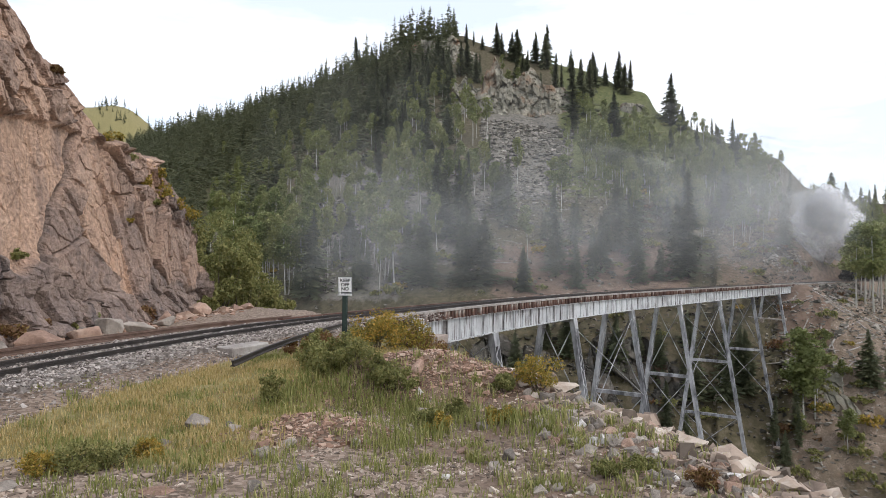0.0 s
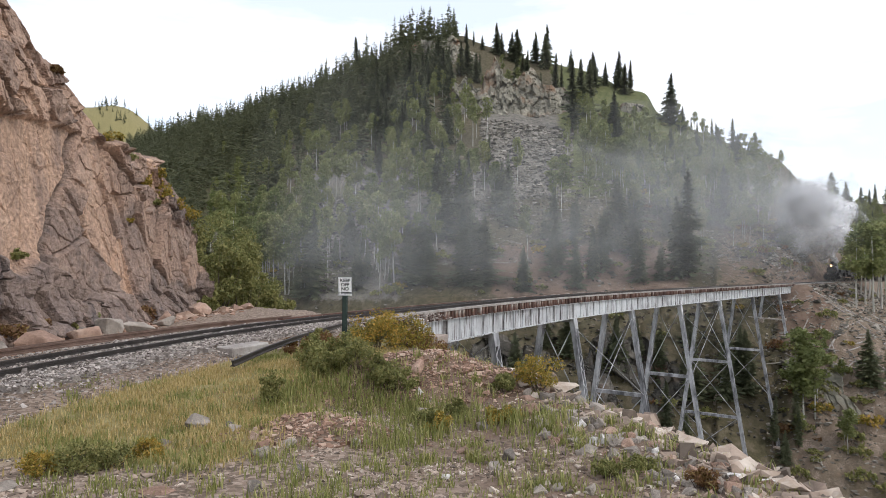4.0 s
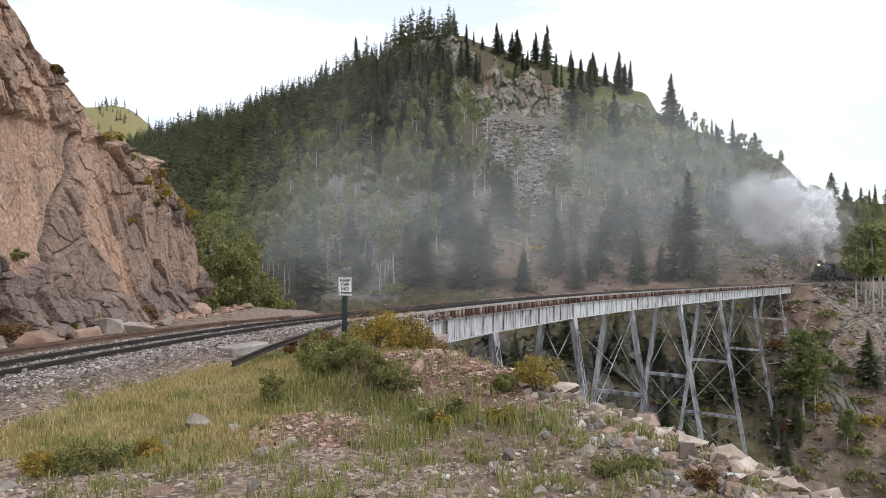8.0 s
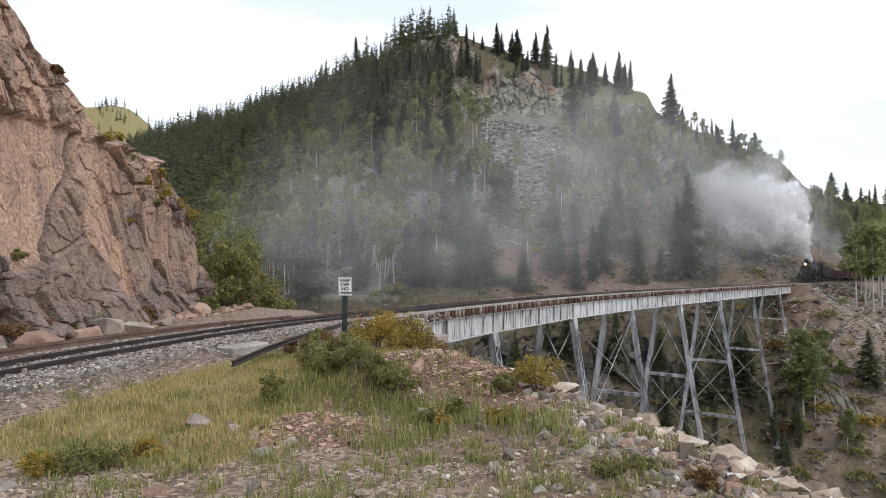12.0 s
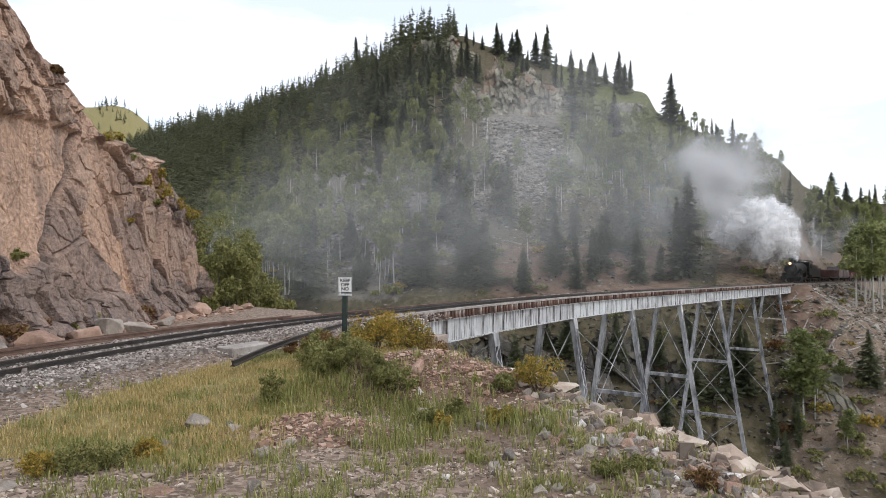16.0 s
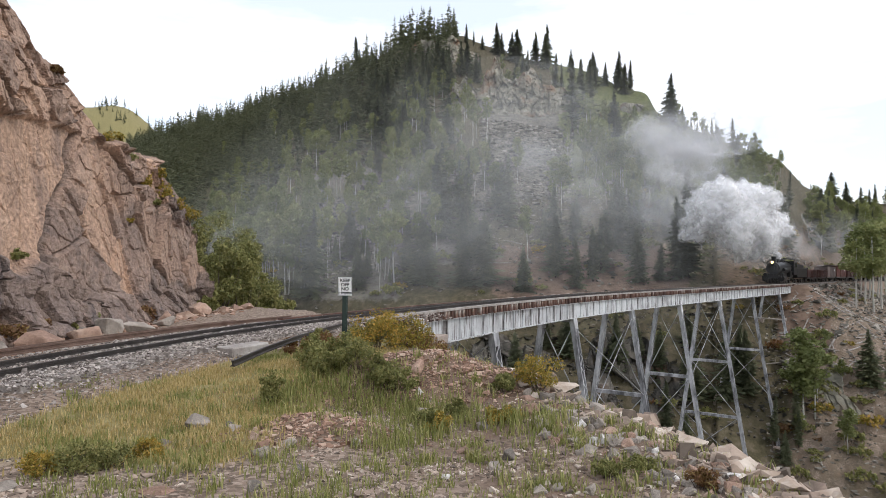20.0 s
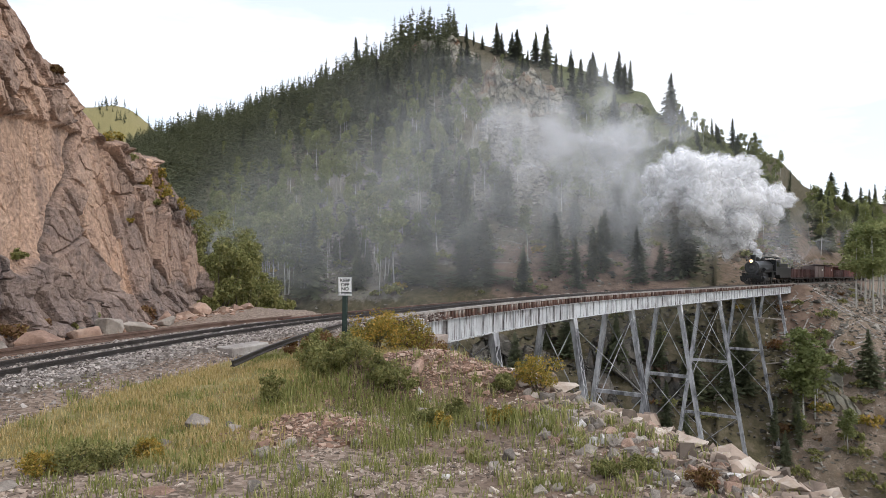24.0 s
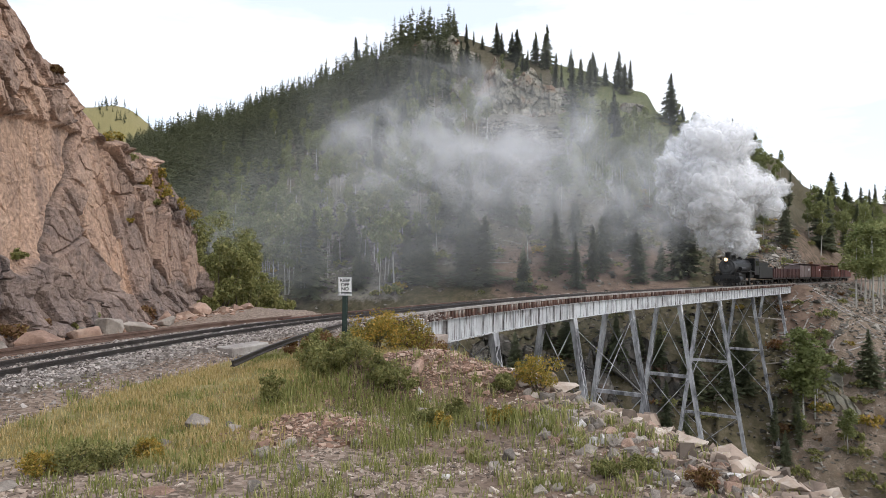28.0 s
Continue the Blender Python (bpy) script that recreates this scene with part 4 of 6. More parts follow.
def sweep_rail(bm, s0, s1, o0, z, w=0.065, h=0.13, o1=None, step=2.0):
    """A rail of foot, web and head along the track line."""
    o1 = o0 if o1 is None else o1
    n = max(2, int((s1 - s0) / step) + 1)
    prof = [(-w, 0), (-w, 0.02), (-0.012, 0.035), (-0.012, h - 0.045), (-w * 0.55, h - 0.035), (-w * 0.55, h), (w * 0.55, h), (w * 0.55, h - 0.035), (0.012, h - 0.045), (0.012, 0.035), (w, 0.02), (w, 0)]
    rings = []
    for i in range(n):
        t = i / (n - 1)
        s, o = s0 + (s1 - s0) * t, o0 + (o1 - o0) * t
        rings.append([bm.verts.new(on_track(s, o + a, z - h + b)) for a, b in prof])
    for r0, r1 in zip(rings, rings[1:]):
        for i in range(len(prof)):
            j = (i + 1) % len(prof)
            bm.faces.new((r0[i], r0[j], r1[j], r1[i]))
    bm.faces.new(rings[0])
    bm.faces.new(rings[-1][::-1])
    return fix_normals(bm)


def girder_mesh(a, b, o):
    """A plate girder between two places on the line: web, flanges, stiffeners."""
    bm = bmesh.new()
    p, q = on_track(a + 0.03, o), on_track(b - 0.03, o)
    top, bot = -0.52, -1.56
    d = (q - p).normalized()
    side = d.cross(Vector((0, 0, 1))).normalized()
    up = Vector((0, 0, 1))
    mid = (top + bot) / 2
    beam(bm, p + up * mid, q + up * mid, 0.03, top - bot)
    for z in (top, bot):
        beam(bm, p + up * z, q + up * z, 0.32, 0.05)
    n = int((q - p).length / 1.25)
    for i in range(n + 1):
        c = p.lerp(q, i / n)
        for sg in (-1, 1):
            beam(bm, c + side * sg * 0.06 + up * (bot + 0.03), c + side * sg * 0.06 + up * (top - 0.03), 0.08, 0.07, up=d)
    return fix_normals(bm)


def leg_mesh(a, b, w=0.42, depth=0.34):
    """A riveted built-up column: two channels joined by zigzag lacing."""
    bm = bmesh.new()
    a, b = Vector(a), Vector(b)
    d = (b - a).normalized()
    fwd = on_track(60) - on_track(55)
    fwd = (fwd - d * fwd.dot(d)).normalized()
    side = d.cross(fwd).normalized()
    for sg in (-1, 1):
        beam(bm, a + fwd * sg * w / 2, b + fwd * sg * w / 2, 0.07, depth, up=side)
    length = (b - a).length
    n = max(4, int(length / 0.55))
    for i in range(n):
        s0, s1 = (1, -1) if i % 2 else (-1, 1)
        for face in (-1, 1):
            beam(bm, a + d * (length * i / n) + fwd * s0 * w / 2 + side * face * depth * 0.46, a + d * (length * (i + 1) / n) + fwd * s1 * w / 2 + side * face * depth * 0.46, 0.07, 0.02, up=side)
    beam(bm, a, a + d * 0.7, w + 0.08, depth + 0.05, up=side)
    beam(bm, b - d * 0.6, b, w + 0.12, depth + 0.12, up=side)
    return fix_normals(bm)


def leg_point(s, sg, z):
    """On the battered line of a leg."""
    top = -1.62
    return on_track(s, sg * (1.12 + 0.155 * (top - z)), z)


def pier_stones(w):
    """Meshes for the courses under a pier's cap."""
    rnd = random.Random(3)
    out = []
    for c in range(4):
        hw = w / 2 * 0.93 * (1.05 + 0.05 * c)
        for i in range(3):
            x0, z = -hw + 2 * hw * i / 3, -0.3 - 0.37 * c
            bm = new_box(x0 + 0.01, x0 + 2 * hw / 3 - 0.01, -hw + rnd.uniform(0, 0.03), hw - rnd.uniform(0, 0.03), z - 0.36, z - 0.01, 0.02)
            me = bpy.data.meshes.new("stone")
            bm.to_mesh(me)
            bm.free()
            out.append(me)
    return out


def build_trestle():
    t = thing("railway_trestle", None, "long curved steel deck trestle with white girders and tall battered legs", "trestle bridge")
    for a, b in zip(SPAN_ENDS, SPAN_ENDS[1:]):
        for o in (-1.0, 1.12):
            part("girder", girder_mesh(a, b, o), M_STEEL, t, "white painted plate girder with rust streaks")
        bm = bmesh.new()
        n = 4
        for i in range(n):
            s0, s1 = a + (b - a) * i / n, a + (b - a) * (i + 1) / n
            beam(bm, on_track(s0, -0.95 if i % 2 else 1.05, -1.45), on_track(s1, 1.05 if i % 2 else -0.95, -1.45), 0.09, 0.06)
            beam(bm, on_track(s0 + 0.1, -0.95, -1.3), on_track(s0 + 0.1, 1.05, -1.3), 0.1, 0.3)
        part("cross_bracing", fix_normals(bm), M_COLUMN, t)
    feet = {}
    stones = pier_stones(1.35)
    for i, s in enumerate(BENTS):
        for sg in (-1, 1):
            z = -6.0
            for _ in range(20):
                p = leg_point(s, sg, z)
                z = 0.5 * z + 0.5 * (ground_z(p.x, p.y) + 0.9)
            z = min(z, -2.6)
            feet[i, sg] = z
            part("leg", leg_mesh(leg_point(s, sg, -1.62), leg_point(s, sg, z)), M_COLUMN, t, "laced grey steel leg with flaking paint")
            p = leg_point(s, sg, z)
            pier = part("pier", new_box(-0.675, 0.675, -0.675, 0.675, -0.28, 0, 0.03), M_STONE, t, "cut stone pier block")
            for me in stones:
                part("stone", me, M_STONE, pier)
            b = float(np.interp(s, TR_S, TR_B))
            pier.matrix_basis = Matrix.Translation(p) @ Matrix.Rotation(-b, 4, "Z")
        bm = bmesh.new()
        beam(bm, leg_point(s, -1, -1.72), leg_point(s, 1, -1.72), 0.35, 0.25)
        part("bent_cap", fix_normals(bm), M_COLUMN, t)
        low = max(feet[i, -1], feet[i, 1])
        levels = [z for z in (-8.7, -15.0, -21.0) if z > low + 1.0]
        prev = -2.0
        for z in levels + [low + 0.4]:
            if z in levels:
                part("strut", fix_normals(beam(bmesh.new(), leg_point(s, -1, z), leg_point(s, 1, z), 0.32, 0.3)), M_COLUMN, t, "horizontal grey steel strut")
            for sg in (-1, 1):
                part("brace_rod", rod(bmesh.new(), leg_point(s, sg, prev), leg_point(s, -sg, z), 0.04, None, 6), M_COLUMN, t)
            prev = z
    for i in range(len(BENTS) - 1):
        s0, s1 = BENTS[i], BENTS[i + 1]
        for sg in (-1, 1):
            low = max(feet[i, sg], feet[i + 1, sg])
            prev = -2.2
            for z in (-8.7, -15.0, -21.0):
                if z < low + 0.8:
                    break
                if i % 2 == 1 and sg == 1 and z > -9:
                    part("brace_rod", rod(bmesh.new(), leg_point(s0, sg, prev), leg_point(s1, sg, z), 0.035, None, 6), M_COLUMN, t)
                    part("brace_rod", rod(bmesh.new(), leg_point(s1, sg, prev), leg_point(s0, sg, z), 0.035, None, 6), M_COLUMN, t)
                prev = z
    # deck
    tie = new_box(-1.42, 1.42, -0.105, 0.105, -0.36, 0.0, 0.012)
    tie_me = bpy.data.meshes.new("bridge_tie")
    tie.to_mesh(tie_me)
    tie.free()
    tie_me.materials.append(M_TIE)
    rnd = random.Random(2)
    s = 3.6
    while s < 112.0:
        ob = new("bridge_tie", tie_me)
        ob.parent = t
        b = float(np.interp(s, TR_S, TR_B))
        ob.matrix_basis = Matrix.Translation(on_track(s, rnd.gauss(0, 0.025), -0.135 - rnd.random() * 0.012)) @ Matrix.Rotation(-b + rnd.gauss(0, 0.012), 4, "Z")
        s += 0.40
    for o, s0 in ((-1.36, 2.2), (1.33, 3.4)):
        s = s0
        while s < 111.5:
            e = min(s + 6.0, 111.8)
            bm = bmesh.new()
            for k in range(3):
                beam(bm, on_track(s + (e - s) * k / 3 + 0.01 * (k == 0), o, -0.09), on_track(s + (e - s) * (k + 1) / 3, o, -0.09), 0.2, 0.1)
            part("guard_timber", fix_normals(bm), M_OLDTIMBER if o > 0 else M_TIE, t, "weathered timber deck edge")
            s = e
    part("end_plank", beam(bmesh.new(), on_track(2.4, -1.55, -0.2), on_track(9.0, -1.75, -0.2), 0.3, 0.12), M_OLDTIMBER, t)
    for o in (-0.24, 0.24):
        part("guard_rail", sweep_rail(bmesh.new(), 6, 113, o, -0.005), M_RAIL, t, "dark inner guard rail")
    # near abutment under the first span
    bm = bmesh.new()
    rnd = random.Random(6)
    z = -1.0
    while z > -3.4:
        o = -2.2
        while o < 1.9:
            w = rnd.uniform(0.5, 0.9)
            p = on_track(7.6, o + w / 2, 0)
            box(bm, -w / 2 + 0.01, w / 2 - 0.01, -0.5, 0.5 + rnd.uniform(-0.04, 0.04), z - 0.38, z - 0.01, 0.02,
                Matrix.Translation((p.x, p.y, 0)) @ Matrix.Rotation(-float(np.interp(7.6, TR_S, TR_B)), 4, "Z"))
            o += w
        z -= 0.4
    part("abutment", bm, M_STONE, t, "coursed stone abutment")
    bm = bmesh.new()
    b = float(np.interp(112, TR_S, TR_B))
    for i in range(9):
        p = on_track(112.2 + 0.0 * i, 0, -0.7 - 0.45 * i)
        box(bm, -2.0 - 0.03 * i, 2.0 + 0.03 * i, -0.6, 0.9, -0.43, 0, 0.02, Matrix.Translation(p) @ Matrix.Rotation(-b, 4, "Z"))
    part("abutment", bm, M_STONE, t, "coursed stone abutment")
    # marker board on the bridge end
    p = on_track(7.0, 1.72, -0.34)
    m = Matrix.Translation(p) @ Euler((radians(90), radians(8), radians(-4))).to_matrix().to_4x4()
    sign = part("marker_board", new_box(-0.24, 0.24, -0.13, 0.13, -0.012, 0.012, 0.004), M_WHITEPAINT, t, "small white number board with dark marks", m)
    part("marker_post", rod(bmesh.new(), p + Vector((0, 0.05, -0.1)), p + Vector((0, 0.05, -1.6)), 0.035, None, 8), M_OLDTIMBER, t)
    for i in range(5):
        x = -0.17 + i * 0.085
        part("dark_bar", new_box(x - 0.024, x + 0.024, -0.055, 0.055, 0.0125, 0.0155), M_BLACKPAINT, sign)
    return t


M_WHITEPAINT = grain_mat("white_sign_paint", [(0.3, (0.66, 0.66, 0.64)), (0.7, (0.8, 0.8, 0.78))], 5, 40, 0.2, 0.5, bump=0.05)
M_BLACKPAINT = grain_mat("black_sign_paint", [(0.3, (0.03, 0.03, 0.03)), (0.7, (0.06, 0.06, 0.06))], 5, 40, 0.2, 0.5, bump=0.05)
M_GREENPOST = grain_mat("dark_green_post_paint", [(0.3, (0.018, 0.03, 0.026)), (0.7, (0.035, 0.055, 0.045))], 4, 40, 0.3, 0.5, bump=0.1)


def build_track():
    t = thing("railway_track", None, "dark steel railway track on grey ballast", "railway track", kind="structure")
    for o in (-0.457, 0.457):
        part("rail", sweep_rail(bmesh.new(), -29, 240, o, 0.0, 0.06, 0.13), M_RAIL, t, "dark worn running rail")
    tie = new_box(-1.25, 1.25, -0.11, 0.11, -0.2, 0.0, 0.015)
    me = bpy.data.meshes.new("sleeper")
    tie.to_mesh(me)
    tie.free()
    me.materials.append(M_OLDTIMBER)
    rnd = random.Random(4)
    for s in list(np.arange(-18, 5.6, 0.55)) + list(np.arange(113, 150, 0.6)):
        ob = new("sleeper", me)
        ob.parent = t
        b = float(np.interp(s, TR_S, TR_B))
        ob.matrix_basis = Matrix.Translation(on_track(s, rnd.gauss(0, 0.05), -0.175)) @ Matrix.Rotation(-b + rnd.gauss(0, 0.02), 4, "Z")
    for name, s0, s1, o0, o1, z, lab in (("spare_rail", -15, 3.2, -1.95, -1.62, 0.10, "rusty spare rail lying along the ballast"),
                                        ("spare_rail", -15, 0.6, -2.30, -1.98, 0.09, "rusty spare rail lying along the ballast")):
        part(name, sweep_rail(bmesh.new(), s0, s1, o0, z - 0.10, 0.06, 0.13, o1), M_RUST_RAIL, None, lab)["category"] = "rail"
    ob = part("spare_rail", sweep_rail(bmesh.new(), -7.6, 5.6, 3.55, -0.06, 0.05, 0.12, 0.75), M_RAIL, None, "dark worn rail angling away from the main track")
    ob["category"] = "rail"
    # weathered slab on the ballast
    bm = new_box(-0.62, 0.62, -0.26, 0.26, -0.12, 0.14, 0.03)
    for v in bm.verts:
        v.co += Vector((0.04 * noise.noise(v.co * 3), 0.04 * noise.noise(v.co * 3 + Vector((5, 0, 0))), 0.02 * noise.noise(v.co * 4)))
    ob = part("timber_slab", bm, M_OLDTIMBER, None, "bleached broken timber block on the ballast", Matrix.Translation((-4.8, 16.5, -0.24)) @ Matrix.Rotation(radians(62), 4, "Z"))
    ob["category"] = "timber block"


def text_mesh(body, size, m, parent, mat, name):
    cu = bpy.data.curves.new(name, "FONT")
    cu.body, cu.size, cu.align_x, cu.align_y, cu.extrude = body, size, "CENTER", "CENTER", 0.001
    cu.offset = 0.004
    tmp = bpy.data.objects.new("tmp_text", cu)
    scene.collection.objects.link(tmp)
    me = bpy.data.meshes.new_from_object(tmp.evaluated_get(bpy.context.evaluated_depsgraph_get()))
    bpy.data.objects.remove(tmp)
    bpy.data.curves.remove(cu)
    me.name = name
    return part(name, me, mat, parent, "", m)


def build_sign():
    d = 15.4
    x, y = -0.1445 * d, d
    z0 = min(ground_z(x, y), -0.35) - 0.1
    t = thing("warning_sign", Matrix.Translation((x, y, 0)) @ Euler((0, radians(0.8), radians(3))).to_matrix().to_4x4(), "white warning sign plate on a dark green steel post", "sign")
    bm = bmesh.new()
    top = 1.50
    beam(bm, (0, 0, z0), (0, 0, top), 0.05, 0.012, up=(0, 1, 0))
    for sg in (-1, 1):
        beam(bm, (sg * 0.028, 0.018, z0), (sg * 0.028, 0.018, top), 0.012, 0.04, up=(0, 1, 0))
        beam(bm, (sg * 0.045, 0.038, z0), (sg * 0.045, 0.038, top), 0.03, 0.008, up=(0, 1, 0))
    part("post", fix_normals(bm), M_GREENPOST, t, "dark green steel channel post")
    c = (0.0, -0.03, 1.333)
    bm = new_box(-0.155, 0.155, -0.003, 0.003, -0.205, 0.205)
    plate = part("plate", bm, M_WHITEPAINT, t, "white sign plate with black border", Matrix.Translation(c))
    bm = bmesh.new()
    for x0, x1, q0, q1 in ((-0.145, 0.145, 0.187, 0.195), (-0.145, 0.145, -0.195, -0.187), (-0.145, -0.138, -0.187, 0.187), (0.138, 0.145, -0.187, 0.187)):
        box(bm, x0, x1, -0.0055, -0.0035, q0, q1)
    part("border", bm, M_BLACKPAINT, plate)
    for k, (word, size) in enumerate((("KEEP", 0.105), ("OFF", 0.105), ("NO", 0.105), ("TRESPASSING", 0.05))):
        text_mesh(word, size, Matrix.Translation((0, -0.0045, (0.13, 0.035, -0.06, -0.145)[k])) @ Matrix.Rotation(radians(90), 4, "X"), plate, M_BLACKPAINT, "lettering")
    for z in (0.17, -0.17):
        part("bolt", rod(bmesh.new(), (0, -0.009, z), (0, 0.0, z), 0.009, None, 8), M_RAIL, plate)
# ---- the train ----
M_BLACK = grain_mat("sooty_black_iron", [(0.3, (0.009, 0.009, 0.0095)), (0.7, (0.024, 0.023, 0.0225))], 1.5, 20, 0.3, 0.5, metal=0.2, bump=0.1)
M_SMOKEBOX = grain_mat("graphite_smokebox", [(0.3, (0.030, 0.030, 0.031)), (0.7, (0.065, 0.065, 0.066))], 2, 20, 0.3, 0.5, metal=0.3, bump=0.1)
M_WHEEL = grain_mat("oily_wheel_steel", [(0.3, (0.02, 0.02, 0.02)), (0.7, (0.07, 0.065, 0.06))], 3, 20, 0.3, 0.5, metal=0.5, bump=0.1)
M_LAMP = glow_mat("headlight_glow", (1.0, 0.62, 0.32), 2.2)
M_RED = grain_mat("boxcar_red_paint", [(0.3, (0.085, 0.034, 0.028)), (0.7, (0.17, 0.065, 0.052))], 1.0, 14, 0.3, 0.8, bump=0.15, vary=0.4)
M_MAROON = grain_mat("faded_maroon_paint", [(0.3, (0.05, 0.026, 0.024)), (0.7, (0.10, 0.048, 0.042))], 1.0, 14, 0.3, 0.8, bump=0.15, vary=0.3)
M_GREYCAR = grain_mat("faded_grey_brown_paint", [(0.3, (0.12, 0.09, 0.085)), (0.7, (0.21, 0.165, 0.155))], 1.0, 14, 0.3, 0.85, bump=0.15)
M_COAL = grain_mat("coal", [(0.3, (0.008, 0.008, 0.008)), (0.7, (0.03, 0.03, 0.03))], 6, 20, 0.5, 0.5, bump=0.8, dist=0.05)
M_GLASSDARK = make_mat("cab_glass", 0.1, 0, 0.6)[0]
M_GLASSDARK.node_tree.nodes["Principled BSDF"].inputs["Base Color"].default_value = (0.02, 0.022, 0.025, 1)
SPINNERS = []


def wheelset(parent, y, r, gauge=0.46, spokes=0, name="wheelset"):
    """An axle with two wheels; turns on its thing."""
    bm = bmesh.new()
    rod(bm, (-0.75, 0, 0), (0.75, 0, 0), 0.07, None, 8)
    for sg in (-1, 1):
        rod(bm, (sg * (gauge - 0.07), 0, 0), (sg * (gauge + 0.06), 0, 0), r, None, 24)
        rod(bm, (sg * (gauge - 0.09), 0, 0), (sg * (gauge - 0.05), 0, 0), r + 0.025, None, 24)
        if spokes:
            box(bm, sg * (gauge + 0.06) - 0.03, sg * (gauge + 0.06) + 0.03, -r * 0.45, r * 0.45, -r * 0.85, -r * 0.35)
        rod(bm, (sg * 0.6, 0, r * 0.35 * bool(spokes)), (sg * 0.78, 0, r * 0.35 * bool(spokes)), 0.06, None, 8)
    ob = part(name, bm, M_WHEEL, parent, "", Matrix.Translation((0, y, r)))
    SPINNERS.append((ob, r, y))
    return ob


def build_loco():
    """Locomotive, +Y ahead, its pilot tip at y = 0."""
    t = thing("steam_locomotive", None, "black steam locomotive with lit headlight and graphite smokebox", "locomotive")
    part("boiler", rod(bmesh.new(), (0, -2.6, 2.15), (0, -8.6, 2.2), 0.86, 0.96, 28), M_BLACK, t)
    part("smokebox", rod(bmesh.new(), (0, -1.35, 2.15), (0, -2.62, 2.15), 0.88, None, 28), M_SMOKEBOX, t, "grey graphite smokebox")
    bm = rod(bmesh.new(), (0, -1.25, 2.15), (0, -1.36, 2.15), 0.62, 0.74, 24)
    rod(bm, (0, -1.18, 2.15), (0, -1.26, 2.15), 0.2, 0.3, 16)
    for i in range(8):
        a = i * math.pi / 4
        box(bm, 0.68 * math.cos(a) - 0.05, 0.68 * math.cos(a) + 0.05, -1.33, -1.27, 2.15 + 0.68 * math.sin(a) - 0.05, 2.15 + 0.68 * math.sin(a) + 0.05)
    part("smokebox_door", bm, M_SMOKEBOX, t)
    bm = rod(bmesh.new(), (0, -1.95, 2.9), (0, -1.95, 3.72), 0.27, 0.31, 18)
    rod(bm, (0, -1.95, 3.68), (0, -1.95, 3.80), 0.37, None, 18)
    rod(bm, (0, -1.95, 2.85), (0, -1.95, 3.05), 0.45, 0.28, 18)
    part("chimney", bm, M_BLACK, t)
    bm = rod(bmesh.new(), (0, -1.0, 2.98), (0, -1.45, 2.98), 0.22, None, 18)
    box(bm, -0.2, 0.2, -1.45, -1.1, 2.6, 2.8)
    lamp = part("headlight", bm, M_BLACK, t)
    part("lens", rod(bmesh.new(), (0, -0.985, 2.98), (0, -1.0, 2.98), 0.19, None, 18), M_LAMP, lamp, "glowing warm headlight lens")
    for y, r, h in ((-4.0, 0.36, 3.55), (-6.4, 0.42, 3.62)):
        bm = rod(bmesh.new(), (0, y, 2.8), (0, y, h - 0.15), r, r, 18)
        rod(bm, (0, y, h - 0.16), (0, y, h), r, r * 0.45, 18)
        part("dome", bm, M_BLACK, t)
    bm = rod(bmesh.new(), (0, -3.1, 3.12), (0, -3.1, 3.36), 0.17, 0.08, 12)
    part("bell", bm, M_SMOKEBOX, t)
    bm = new_box(-1.3, 1.3, -10.9, -8.6, 1.25, 3.25, 0.03)
    cab = part("cab", bm, M_BLACK, t)
    bm = bmesh.new()
    for i in range(9):
        a0, a1 = -1.45 + 2.9 * i / 9, -1.45 + 2.9 * (i + 1) / 9
        z = lambda q: 3.62 - 0.24 * (q / 1.45) ** 2
        beam(bm, ((a0 + a1) / 2, -11.2, z((a0 + a1) / 2)), ((a0 + a1) / 2, -8.4, z((a0 + a1) / 2)), 2.9 / 9 + 0.02, 0.08)
    part("cab_roof", bm, M_BLACK, cab)
    for sg in (-1, 1):
        for y in (-10.2, -9.35):
            part("cab_window", new_box(sg * 1.305 - 0.012, sg * 1.305 + 0.012, y - 0.3, y + 0.3, 2.35, 2.95), M_GLASSDARK, cab)
        part("front_window", new_box(sg * 0.95 - 0.2, sg * 0.95 + 0.2, -8.6, -8.575, 2.5, 3.0), M_GLASSDARK, cab)
        part("running_board", new_box(sg * 1.15 - 0.22, sg * 1.15 + 0.22, -8.6, -1.9, 1.62, 1.70, 0.01), M_BLACK, t)
        bm = rod(bmesh.new(), (sg * 1.05, -1.5, 0.72), (sg * 1.05, -2.75, 0.72), 0.40, None, 18)
        rod(bm, (sg * 1.05, -1.5, 1.28), (sg * 1.05, -2.75, 1.28), 0.24, None, 16)
        part("cylinder", bm, M_BLACK, t)
        bm = rod(bmesh.new(), (sg * 1.02, -3.1, 1.95), (sg * 1.02, -5.0, 1.95), 0.22, None, 14)
        part("air_tank", bm, M_BLACK, t)
        bm = rod(bmesh.new(), (sg * 0.98, -1.6, 2.55), (sg * 0.98, -8.6, 2.62), 0.025, None, 6)
        part("handrail", bm, M_SMOKEBOX, t)
        bm = beam(bmesh.new(), (sg * 0.80, -3.7, 0.56), (sg * 0.80, -7.4, 0.56), 0.06, 0.12)
        part("side_rod", fix_normals(bm), M_WHEEL, t)
        bm = beam(bmesh.new(), (sg * 0.9, -2.7, 0.72), (sg * 0.9, -6.2, 0.56), 0.06, 0.12)
        part("main_rod", fix_normals(bm), M_WHEEL, t)
        part("flag_lamp", new_box(sg * 0.62 - 0.09, sg * 0.62 + 0.09, -1.5, -1.3, 2.95, 3.2, 0.02), M_BLACK, t)
